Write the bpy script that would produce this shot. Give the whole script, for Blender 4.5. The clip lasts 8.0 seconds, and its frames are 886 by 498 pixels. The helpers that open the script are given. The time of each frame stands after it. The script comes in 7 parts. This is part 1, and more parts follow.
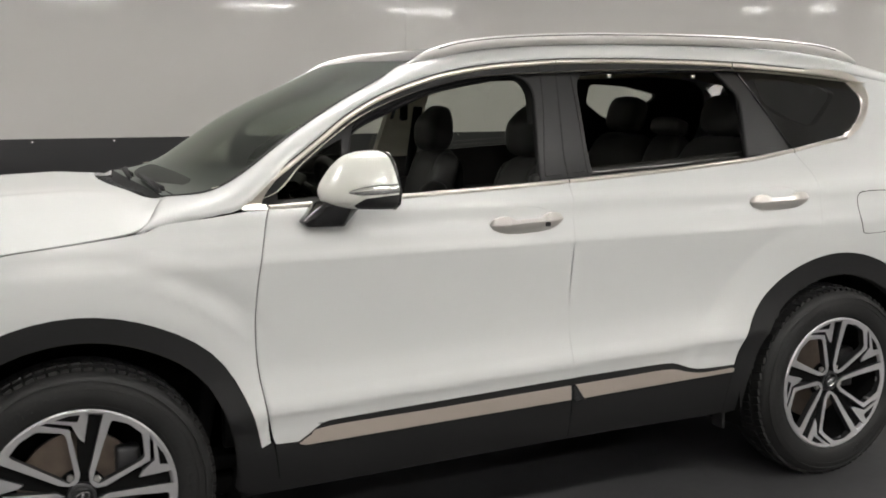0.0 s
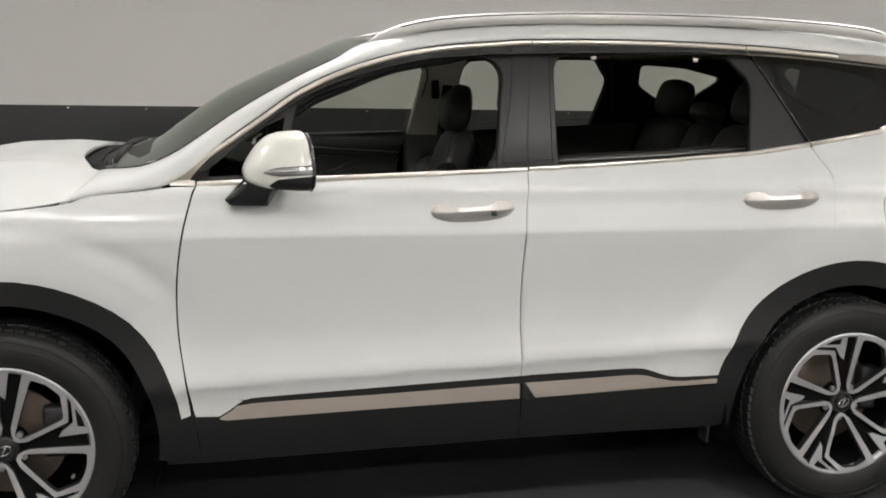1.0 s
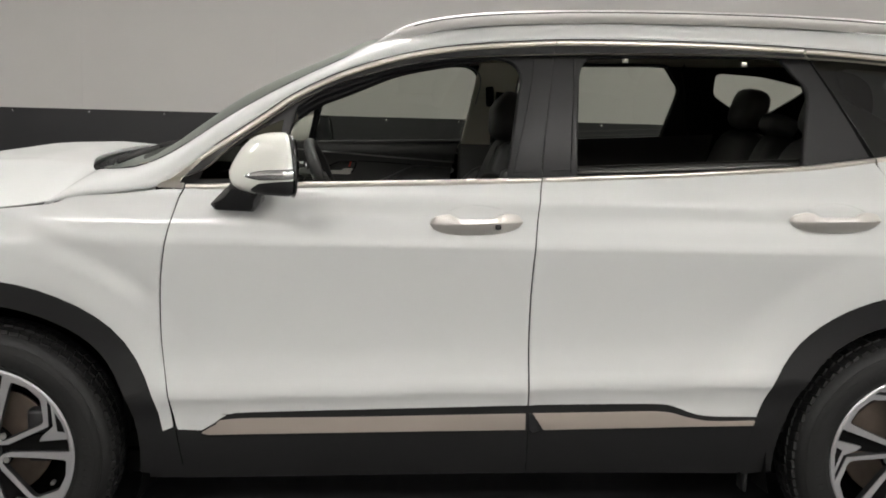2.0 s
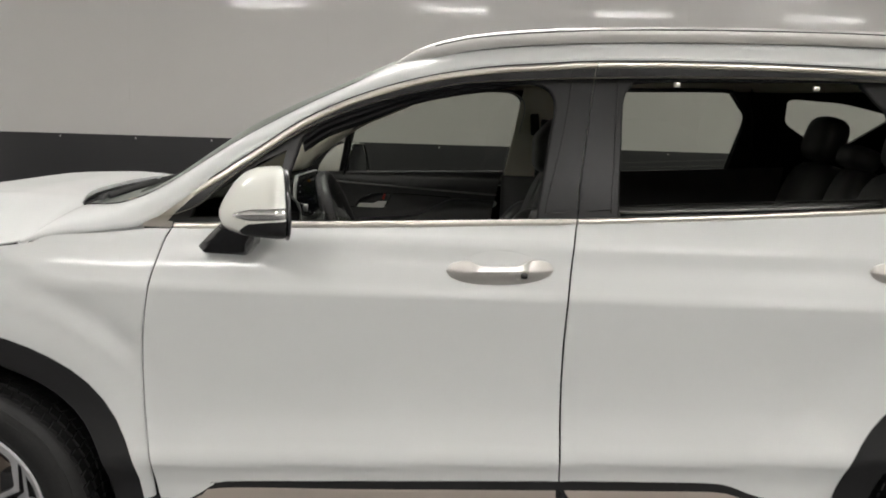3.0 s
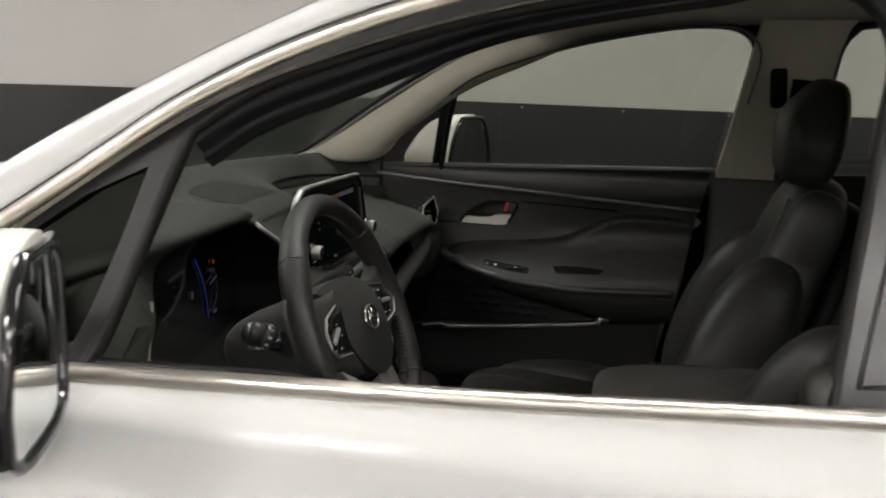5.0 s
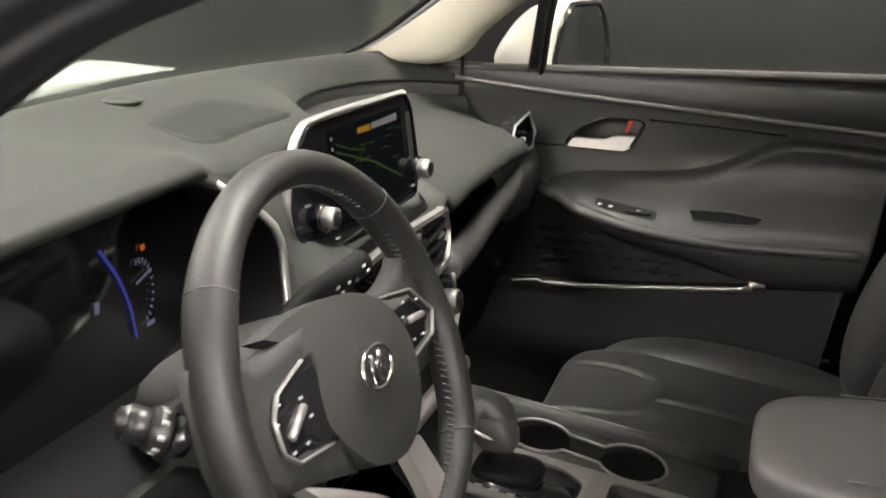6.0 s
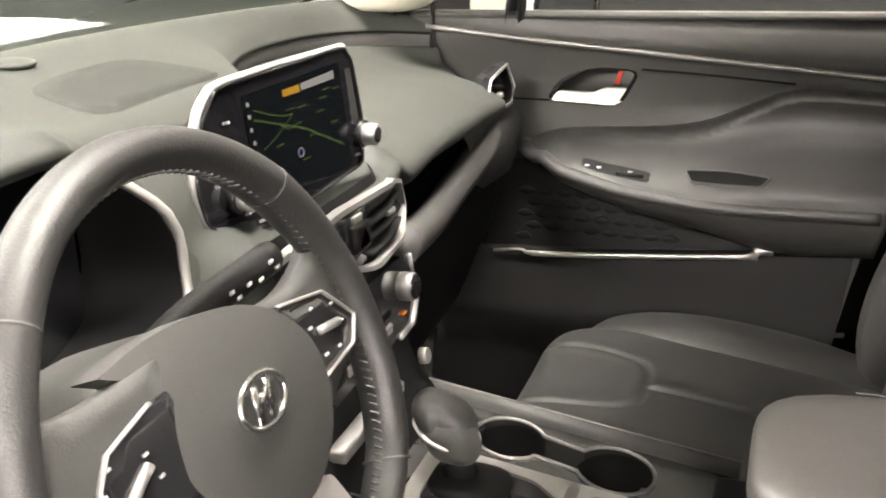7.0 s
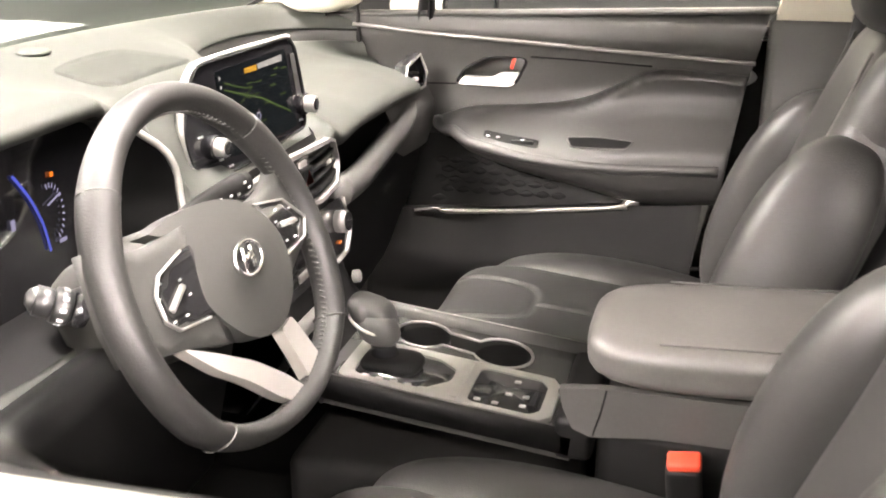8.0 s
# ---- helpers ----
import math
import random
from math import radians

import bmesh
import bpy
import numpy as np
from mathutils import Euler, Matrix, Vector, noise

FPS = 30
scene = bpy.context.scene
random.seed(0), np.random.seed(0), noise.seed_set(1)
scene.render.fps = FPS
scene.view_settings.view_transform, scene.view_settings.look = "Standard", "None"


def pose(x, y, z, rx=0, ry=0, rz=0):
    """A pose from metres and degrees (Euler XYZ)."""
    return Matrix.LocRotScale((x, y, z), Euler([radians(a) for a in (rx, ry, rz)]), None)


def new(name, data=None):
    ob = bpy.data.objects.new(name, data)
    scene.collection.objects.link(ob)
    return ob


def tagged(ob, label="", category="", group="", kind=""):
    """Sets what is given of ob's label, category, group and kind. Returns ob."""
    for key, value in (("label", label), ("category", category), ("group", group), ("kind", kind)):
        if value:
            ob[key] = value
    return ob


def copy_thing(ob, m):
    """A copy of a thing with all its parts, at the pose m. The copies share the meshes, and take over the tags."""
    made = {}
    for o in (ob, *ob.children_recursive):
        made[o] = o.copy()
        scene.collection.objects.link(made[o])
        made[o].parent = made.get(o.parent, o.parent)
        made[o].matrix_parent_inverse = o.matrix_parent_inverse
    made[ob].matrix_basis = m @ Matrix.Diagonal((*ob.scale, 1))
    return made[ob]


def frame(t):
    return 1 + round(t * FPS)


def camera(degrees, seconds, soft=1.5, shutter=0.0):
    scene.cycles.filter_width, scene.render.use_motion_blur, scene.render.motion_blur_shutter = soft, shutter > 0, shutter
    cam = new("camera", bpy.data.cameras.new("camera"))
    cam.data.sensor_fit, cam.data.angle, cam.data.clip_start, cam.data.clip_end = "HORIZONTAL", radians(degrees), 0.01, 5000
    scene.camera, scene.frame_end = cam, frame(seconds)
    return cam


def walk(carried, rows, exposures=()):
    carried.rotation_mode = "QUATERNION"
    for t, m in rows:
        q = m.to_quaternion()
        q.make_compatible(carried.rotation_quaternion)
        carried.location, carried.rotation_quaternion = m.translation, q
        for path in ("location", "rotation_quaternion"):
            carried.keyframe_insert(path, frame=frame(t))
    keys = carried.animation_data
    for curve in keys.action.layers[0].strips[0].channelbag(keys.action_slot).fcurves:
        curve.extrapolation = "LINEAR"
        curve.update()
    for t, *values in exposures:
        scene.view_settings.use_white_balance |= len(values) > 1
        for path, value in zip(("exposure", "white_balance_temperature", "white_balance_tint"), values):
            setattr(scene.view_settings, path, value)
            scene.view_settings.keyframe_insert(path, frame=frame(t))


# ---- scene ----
# camera: seconds, eye, yaw, pitch, roll
cam = camera(48.00, 8.0, soft=1.8, shutter=0.3)
PATH = [
    (0.0, -0.1644, -3.7237, 1.4462, -24.205, -8.228, -0.249),
    (0.5, 0.2615, -3.8197, 1.4670, -18.315, -9.400, 0.560),
    (1.0, 0.6559, -3.8890, 1.4779, -12.366, -9.837, 1.028),
    (1.5, 0.9342, -3.8177, 1.4437, -7.497, -9.558, 1.404),
    (3.0, 1.2792, -3.3652, 1.4574, 0.447, -7.842, 1.740),
    (3.5, 1.2987, -2.9738, 1.4647, 2.058, -7.260, 1.539),
    (4.0, 1.3216, -2.5193, 1.4737, 4.645, -7.798, 1.411),
    (4.5, 1.3070, -2.0640, 1.4680, 7.250, -8.810, 1.720),
    (5.0, 1.3388, -1.6555, 1.4640, 11.637, -10.960, 1.850),
    (5.2, 1.3255, -1.5125, 1.4630, 13.156, -12.070, 1.900),
    (6.3, 1.2480, -0.9121, 1.4237, 19.856, -19.325, 0.520),
    (6.5, 1.2514, -0.8607, 1.4149, 20.127, -19.814, 0.131),
    (7.0, 1.2678, -0.8493, 1.4159, 19.597, -20.677, -0.282),
    (7.5, 1.3404, -0.9920, 1.4329, 17.535, -20.794, -0.359),
    (8.0, 1.4021, -1.1845, 1.4497, 15.740, -20.397, -0.402),
]
EXPOSURE = [(0.0, 0.27, 6500, 10), (1.5, 0.25, 6500, 10), (3.5, 0.14, 6500, 10), (4.5, 0.2, 6500, 10), (5.0, 0.56, 6550, 11), (5.2, 0.88, 6600, 12), (6.3, 2.85, 6850, 14), (7.0, 3.4, 6950, 15), (7.5, 3.72, 7000, 19), (8.0, 4.15, 7000, 19)]
walk(cam, [(t, pose(x, y, z, 90 + pitch, 0, yaw) @ pose(0, 0, 0, 0, 0, roll)) for t, x, y, z, yaw, pitch, roll in PATH], EXPOSURE)

# ---- world and light ----
world = bpy.data.worlds.new("world")
scene.world = world
world.use_nodes = True
world.node_tree.nodes["Background"].inputs["Color"].default_value = (0.9, 0.92, 1.0, 1)
world.node_tree.nodes["Background"].inputs["Strength"].default_value = 0.02
CEILING = 3.25


# ---- materials ----
def shader(name, color, rough=0.5, metal=0.0, coat=0.0, spec=0.5, coat_rough=0.04, grain=0.0, grain_size=40.0, stain=0.0, stain_size=3.0,
           bump=0.0, bump_size=200.0, rough_var=0.0):
    m = bpy.data.materials.new(name)
    m.use_nodes = True
    nt = m.node_tree
    b = nt.nodes["Principled BSDF"]
    b.inputs["Base Color"].default_value = (*color, 1)
    b.inputs["Roughness"].default_value = rough
    b.inputs["Metallic"].default_value = metal
    b.inputs["Coat Weight"].default_value = coat
    b.inputs["Coat Roughness"].default_value = coat_rough
    b.inputs["Specular IOR Level"].default_value = spec
    pos = nt.nodes.new("ShaderNodeTexCoord").outputs["Object"]

    def tex(size, detail):
        n = nt.nodes.new("ShaderNodeTexNoise")
        n.inputs["Scale"].default_value = size
        n.inputs["Detail"].default_value = detail
        nt.links.new(pos, n.inputs["Vector"])
        return n.outputs["Fac"]

    def span(fac, lo, hi):
        n = nt.nodes.new("ShaderNodeMapRange")
        n.inputs["From Min"].default_value, n.inputs["From Max"].default_value = 0.15, 0.85
        n.inputs["To Min"].default_value, n.inputs["To Max"].default_value = lo, hi
        nt.links.new(fac, n.inputs["Value"])
        return n.outputs["Result"]

    if grain or stain:
        val = None
        for amount, size, detail in ((grain, grain_size, 2.0), (stain, stain_size, 5.0)):
            if amount:
                v = span(tex(size, detail), 1 - amount, 1 + amount)
                if val is None:
                    val = v
                else:
                    mul = nt.nodes.new("ShaderNodeMath")
                    mul.operation = "MULTIPLY"
                    nt.links.new(val, mul.inputs[0])
                    nt.links.new(v, mul.inputs[1])
                    val = mul.outputs[0]
        sc = nt.nodes.new("ShaderNodeVectorMath")
        sc.operation = "SCALE"
        sc.inputs[0].default_value = color
        nt.links.new(val, sc.inputs["Scale"])
        nt.links.new(sc.outputs[0], b.inputs["Base Color"])
    if rough_var:
        nt.links.new(span(tex(stain_size * 2.0, 4.0), rough - rough_var, rough + rough_var), b.inputs["Roughness"])
    if bump:
        bn = nt.nodes.new("ShaderNodeBump")
        bn.inputs["Strength"].default_value = bump
        bn.inputs["Distance"].default_value = 0.002
        nt.links.new(tex(bump_size, 3.0), bn.inputs["Height"])
        nt.links.new(bn.outputs["Normal"], b.inputs["Normal"])
    return m


def pane(name, tint, ior=1.5, rough=0.0, gloss=(1, 1, 1)):
    m = bpy.data.materials.new(name)
    m.use_nodes = True
    nt = m.node_tree
    nt.nodes.remove(nt.nodes["Principled BSDF"])
    clear = nt.nodes.new("ShaderNodeBsdfTransparent")
    clear.inputs["Color"].default_value = (*tint, 1)
    shine = nt.nodes.new("ShaderNodeBsdfGlossy")
    shine.inputs["Roughness"].default_value = rough
    shine.inputs["Color"].default_value = (*gloss, 1)
    # Schlick's curve: reflection at normal incidence rising to one at grazing
    facing = nt.nodes.new("ShaderNodeLayerWeight")
    facing.inputs["Blend"].default_value = 0.5
    fifth = nt.nodes.new("ShaderNodeMath")
    fifth.operation = "POWER"
    fifth.inputs[1].default_value = 5.0
    nt.links.new(facing.outputs["Facing"], fifth.inputs[0])
    f0 = ((ior - 1) / (ior + 1)) ** 2
    fr = nt.nodes.new("ShaderNodeMath")
    fr.operation = "MULTIPLY_ADD"
    fr.inputs[1].default_value = 1 - f0
    fr.inputs[2].default_value = f0
    nt.links.new(fifth.outputs[0], fr.inputs[0])
    mix = nt.nodes.new("ShaderNodeMixShader")
    nt.links.new(fr.outputs[0], mix.inputs[0])
    nt.links.new(clear.outputs[0], mix.inputs[1])
    nt.links.new(shine.outputs[0], mix.inputs[2])
    nt.links.new(mix.outputs[0], nt.nodes["Material Output"].inputs["Surface"])
    return m


def glow(name, color, strength, base=0.04, rough=0.12):
    m = bpy.data.materials.new(name)
    m.use_nodes = True
    b = m.node_tree.nodes["Principled BSDF"]
    b.inputs["Base Color"].default_value = (*[c * base for c in color], 1)
    b.inputs["Roughness"].default_value = rough
    b.inputs["Emission Color"].default_value = (*color, 1)
    b.inputs["Emission Strength"].default_value = strength
    return m


PAINT = shader("white_pearl_paint", (0.62, 0.63, 0.622), 0.42, coat=0.7, coat_rough=0.15, grain=0.02, grain_size=900, bump=0.015, bump_size=500, stain=0.01)
CREAM_PAINT = shader("mirror_cap_paint", (0.74, 0.745, 0.69), 0.36, coat=0.8, coat_rough=0.10, grain=0.02, grain_size=900)
CLADDING = shader("black_textured_plastic", (0.0125, 0.0125, 0.013), 0.58, spec=0.3, grain=0.15, grain_size=300, stain=0.12, bump=0.15, bump_size=700)
GLOSS_BLACK = shader("gloss_black_plastic", (0.012, 0.012, 0.013), 0.12, coat=0.6, stain=0.1, rough_var=0.03)
PILLAR_BLACK = shader("satin_black_pillar_film", (0.0165, 0.0165, 0.0170), 0.34, coat=0.3, coat_rough=0.12, stain=0.1, rough_var=0.03)
RUBBER = shader("black_rubber_seal", (0.012, 0.012, 0.012), 0.65, grain=0.1, grain_size=200)
SEAL = shader("satin_black_seal", (0.014, 0.014, 0.015), 0.38, spec=0.5, grain=0.1, grain_size=200)
CHROME = shader("satin_chrome", (0.67, 0.63, 0.575), 0.31, metal=1.0, stain=0.04, rough_var=0.03)
BRONZE = shader("brushed_bronze_metal", (0.57, 0.50, 0.44), 0.33, metal=0.65, stain=0.04, stain_size=6, rough_var=0.04)
HANDLE = shader("satin_silver_handle", (0.56, 0.54, 0.51), 0.43, metal=0.6, stain=0.03)
SELECTOR = shader("brushed_grey_metal", (0.27, 0.265, 0.255), 0.36, metal=0.8, stain=0.05, rough_var=0.03)
BRIGHT = shader("polished_chrome", (0.80, 0.80, 0.80), 0.2, metal=1.0, stain=0.02)
GLASS = pane("green_windshield_glass", (0.46, 0.515, 0.46), 1.5, rough=0.34, gloss=(0.66, 0.70, 0.66))
TINT = pane("grey_tinted_glass", (0.50, 0.52, 0.475), 1.5)
SMOKE = pane("smoky_fixed_glass", (0.26, 0.26, 0.24), 1.12)
PRIVACY = pane("dark_privacy_glass", (0.12, 0.125, 0.12), 2.1)
ROOF_GLASS = shader("black_roof_glass", (0.01, 0.011, 0.012), 0.10, spec=0.35, stain=0.05)
TYRE = shader("tyre_rubber", (0.015, 0.015, 0.015), 0.55, spec=0.35, grain=0.2, grain_size=120, stain=0.25, stain_size=9, bump=0.1, bump_size=300)
ALLOY = shader("machined_alloy", (0.50, 0.50, 0.51), 0.38, metal=0.6, stain=0.08, stain_size=20, rough_var=0.05)
DARK_ALLOY = shader("dark_grey_alloy", (0.05, 0.05, 0.052), 0.4, metal=0.6, stain=0.2, stain_size=12)
BRAKE = shader("worn_brake_steel", (0.20, 0.16, 0.13), 0.5, metal=0.7, stain=0.3, stain_size=15)
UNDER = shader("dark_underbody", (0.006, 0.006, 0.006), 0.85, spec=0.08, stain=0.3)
LEATHER = shader("black_leather", (0.030, 0.0296, 0.0284), 0.45, grain=0.08, grain_size=160, stain=0.1, stain_size=6, bump=0.22, bump_size=420, rough_var=0.05)
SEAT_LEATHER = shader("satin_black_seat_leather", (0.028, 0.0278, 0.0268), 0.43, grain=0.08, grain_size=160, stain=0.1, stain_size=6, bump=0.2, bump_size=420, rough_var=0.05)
# the black leather again, base colour raised for light falling from above
ARM_LEATHER = shader("lit_armrest_leather", (0.080, 0.078, 0.0735), 0.42, grain=0.08, grain_size=160, stain=0.08, stain_size=6, bump=0.15, bump_size=420, rough_var=0.05)
WHEEL_LEATHER = shader("worn_wheel_leather", (0.0145, 0.0143, 0.0137), 0.50, grain=0.12, grain_size=200, stain=0.12, stain_size=12, bump=0.2, bump_size=500, rough_var=0.06)
DASH = shader("grey_green_soft_dash", (0.025, 0.0272, 0.0236), 0.55, spec=0.3, grain=0.06, grain_size=300, stain=0.04, stain_size=4, bump=0.2, bump_size=600)
TRIM = shader("dark_interior_plastic", (0.052, 0.0517, 0.0492), 0.46, spec=0.4, grain=0.08, grain_size=250, stain=0.06, bump=0.2, bump_size=550)
CONSOLE = shader("glossy_dark_console_film", (0.030, 0.030, 0.029), 0.26, coat=0.3, coat_rough=0.1, stain=0.08, rough_var=0.04)
# dark plastic; on the lower door lining its near-black stands in for shade
LOW_TRIM = shader("dark_plastic_and_shade", (0.0085, 0.0084, 0.0083), 0.55, spec=0.18, grain=0.1, grain_size=250, stain=0.1, bump=0.15, bump_size=500)
GRILLE = shader("fine_speaker_mesh", (0.0165, 0.0182, 0.0155), 0.62, spec=0.2, grain=0.3, grain_size=900, bump=0.4, bump_size=900)
AIRBAG = shader("dark_soft_wheel_cover", (0.036, 0.0368, 0.0345), 0.50, spec=0.4, grain=0.06, grain_size=300, stain=0.05, bump=0.15, bump_size=600)
ROOF_RAIL = shader("satin_silver_rail", (0.60, 0.59, 0.57), 0.42, metal=0.35, stain=0.03, rough_var=0.03)
DARK_TRIM = shader("black_interior_plastic", (0.005, 0.005, 0.005), 0.5, spec=0.16, grain=0.1, grain_size=250, stain=0.1, bump=0.1, bump_size=500)
CARPET = shader("black_carpet", (0.005, 0.005, 0.005), 0.95, spec=0.03, grain=0.3, grain_size=400, bump=0.6, bump_size=500)
CREAM = shader("cream_headliner_cloth", (0.68, 0.645, 0.535), 0.85, grain=0.05, grain_size=500, stain=0.03)
SILVER = shader("satin_silver_plastic", (0.36, 0.355, 0.34), 0.38, metal=0.75, stain=0.04, rough_var=0.03)
STITCH = shader("grey_thread", (0.055, 0.055, 0.052), 0.7)
RED = shader("red_plastic", (0.50, 0.045, 0.02), 0.4, stain=0.05)
WHITE_MARK = shader("white_print", (0.45, 0.45, 0.45), 0.5)
MIRROR = shader("mirror_glass", (0.85, 0.87, 0.87), 0.02, metal=1.0)
LAMP_CLEAR = shader("clear_chromed_lamp", (0.80, 0.80, 0.78), 0.10, metal=0.85, coat=1.0, stain=0.15, stain_size=40)
WALL = shader("glossy_white_wall_panel", (0.68, 0.665, 0.642), 0.24, coat=0.7, coat_rough=0.05, stain=0.012, stain_size=0.7, grain=0.008, grain_size=5, rough_var=0.02, spec=0.5)
STRIPE = shader("charcoal_wainscot_panel", (0.028, 0.028, 0.030), 0.35, coat=0.3, coat_rough=0.1, stain=0.08, stain_size=1.6, rough_var=0.03)
FLOOR = shader("dark_grey_sealed_floor", (0.060, 0.060, 0.062), 0.42, stain=0.15, stain_size=1.2, grain=0.12, grain_size=30, rough_var=0.10)
PLASTER = shader("white_plaster", (0.72, 0.71, 0.69), 0.8, stain=0.03, stain_size=1.0, grain=0.02, grain_size=60)
LAMP = glow("lit_lamp_panel", (1.0, 0.97, 0.93), 43.0, 0.3, 0.5)
GREY_WALL = shader("pale_painted_wall", (0.70, 0.69, 0.67), 0.7, stain=0.04, stain_size=1.0, grain=0.02, grain_size=60)
SCREEN_BLACK = shader("black_screen_glass", (0.006, 0.006, 0.007), 0.10, coat=0.5, stain=0.05)
SCREEN_MAP = glow("lit_map_dark", (0.035, 0.045, 0.05), 0.014)
SCREEN_ROAD = glow("lit_map_green", (0.30, 0.46, 0.16), 0.012)
SCREEN_ORANGE = glow("lit_map_orange", (0.95, 0.52, 0.07), 0.036)
SCREEN_WHITE = glow("lit_screen_white", (0.8, 0.8, 0.75), 0.028)
DIAL_BLUE = glow("lit_dial_blue", (0.15, 0.2, 0.95), 0.035)
DIAL_WHITE = glow("lit_dial_white", (0.55, 0.55, 0.8), 0.03)
DIAL_ORANGE = glow("lit_dial_orange", (1.0, 0.25, 0.03), 0.06)


# ---- building helpers ----
from mathutils import geometry

def part(name, bm, material, parent=None, label="", smooth=True, normals=None, sharp=None):
    me = bpy.data.meshes.new(name)
    if smooth:
        for f in bm.faces:
            f.smooth = True
    bm.to_mesh(me)
    bm.free()
    me.materials.append(material)
    if normals is not None:
        me.normals_split_custom_set_from_vertices(normals)
    if sharp is not None:
        me.set_sharp_from_angle(angle=radians(sharp))
    ob = new(name, me)
    if parent is not None:
        ob.parent = parent
    if label:
        ob["label"] = label
    return ob


def thing(name, label, category, at=(0, 0, 0), group="", kind=""):
    ob = new(name)
    ob.location = at
    return tagged(ob, label, category, group, kind)


def curve(pts, step=0.02, closed=False):
    """Smooth curve through points of any dimension; a point given twice in a row stays a sharp corner."""
    pts = [np.array(p, float) for p in pts]
    runs, cur = [], [pts[0]]
    for a in pts[1:]:
        if np.allclose(a, cur[-1]):
            if len(cur) > 1:
                runs.append(cur)
            cur = [a]
        else:
            cur.append(a)
    if len(cur) > 1:
        runs.append(cur)
    out = []
    for r in runs:
        n = len(r)
        for i in range(n - 1):
            p1, p2 = r[i], r[i + 1]
            p0 = r[i - 1] if i else 2 * p1 - p2
            p3 = r[i + 2] if i + 2 < n else 2 * p2 - p1
            k = max(1, int(np.ceil(np.linalg.norm(p2 - p1) / step)))
            for j in range(k):
                t = j / k
                out.append(0.5 * (2 * p1 + (p2 - p0) * t + (2 * p0 - 5 * p1 + 4 * p2 - p3) * t * t + (3 * p1 - p0 - 3 * p2 + p3) * t ** 3))
        last = r[-1]
    if not closed:
        out.append(last)
    return [tuple(float(v) for v in p) for p in out]


def resample(pts, n):
    a = np.array(pts, float)
    d = np.r_[0, np.cumsum(np.linalg.norm(np.diff(a, axis=0), axis=1))]
    s = np.linspace(0, d[-1], n)
    return np.stack([np.interp(s, d, a[:, i]) for i in range(a.shape[1])], 1)


def inside(poly, q):
    a = np.array(poly)
    b = np.roll(a, -1, 0)
    x, y = q[:, 0][:, None], q[:, 1][:, None]
    hit = ((a[:, 1] > y) != (b[:, 1] > y)) & (x < (b[:, 0] - a[:, 0]) * (y - a[:, 1]) / (b[:, 1] - a[:, 1] + 1e-12) + a[:, 0])
    return hit.sum(1) % 2 == 1


def near(poly, q):
    a = np.array(poly)
    b = np.roll(a, -1, 0)
    d = b - a
    best = np.full(len(q), 9.0)
    for i in range(len(a)):
        t = np.clip(((q - a[i]) @ d[i]) / (d[i] @ d[i] + 1e-12), 0, 1)
        best = np.minimum(best, np.linalg.norm(q - a[i] - t[:, None] * d[i], axis=1))
    return best


def fill(outline, holes=(), res=0.03):
    """Triangles that fill an outline, with points on a grid inside: points and faces."""
    loops = [list(outline)] + [list(h) for h in holes]
    pts, edges = [], []
    for lp in loops:
        s = len(pts)
        pts += lp
        edges += [(s + i, s + (i + 1) % len(lp)) for i in range(len(lp))]
    a = np.array(outline)
    gx, gz = np.meshgrid(np.arange(a[:, 0].min(), a[:, 0].max(), res), np.arange(a[:, 1].min(), a[:, 1].max(), res))
    q = np.stack([gx.ravel(), gz.ravel()], 1)
    q = q[inside(outline, q)]
    for h in holes:
        q = q[~inside(h, q)]
    for lp in loops:
        if len(q):
            q = q[near(lp, q) > res * 0.45]
    pts = pts + [tuple(p) for p in q]
    v, _, f, _, _, _ = geometry.delaunay_2d_cdt([Vector(p) for p in pts], edges, [], 0, 1e-7)
    v = np.array([tuple(p) for p in v])
    f = np.array([tuple(t) for t in f if len(t) == 3])
    c = v[f].mean(1)
    keep = inside(outline, c)
    for h in holes:
        keep &= ~inside(h, c)
    return v, f[keep]


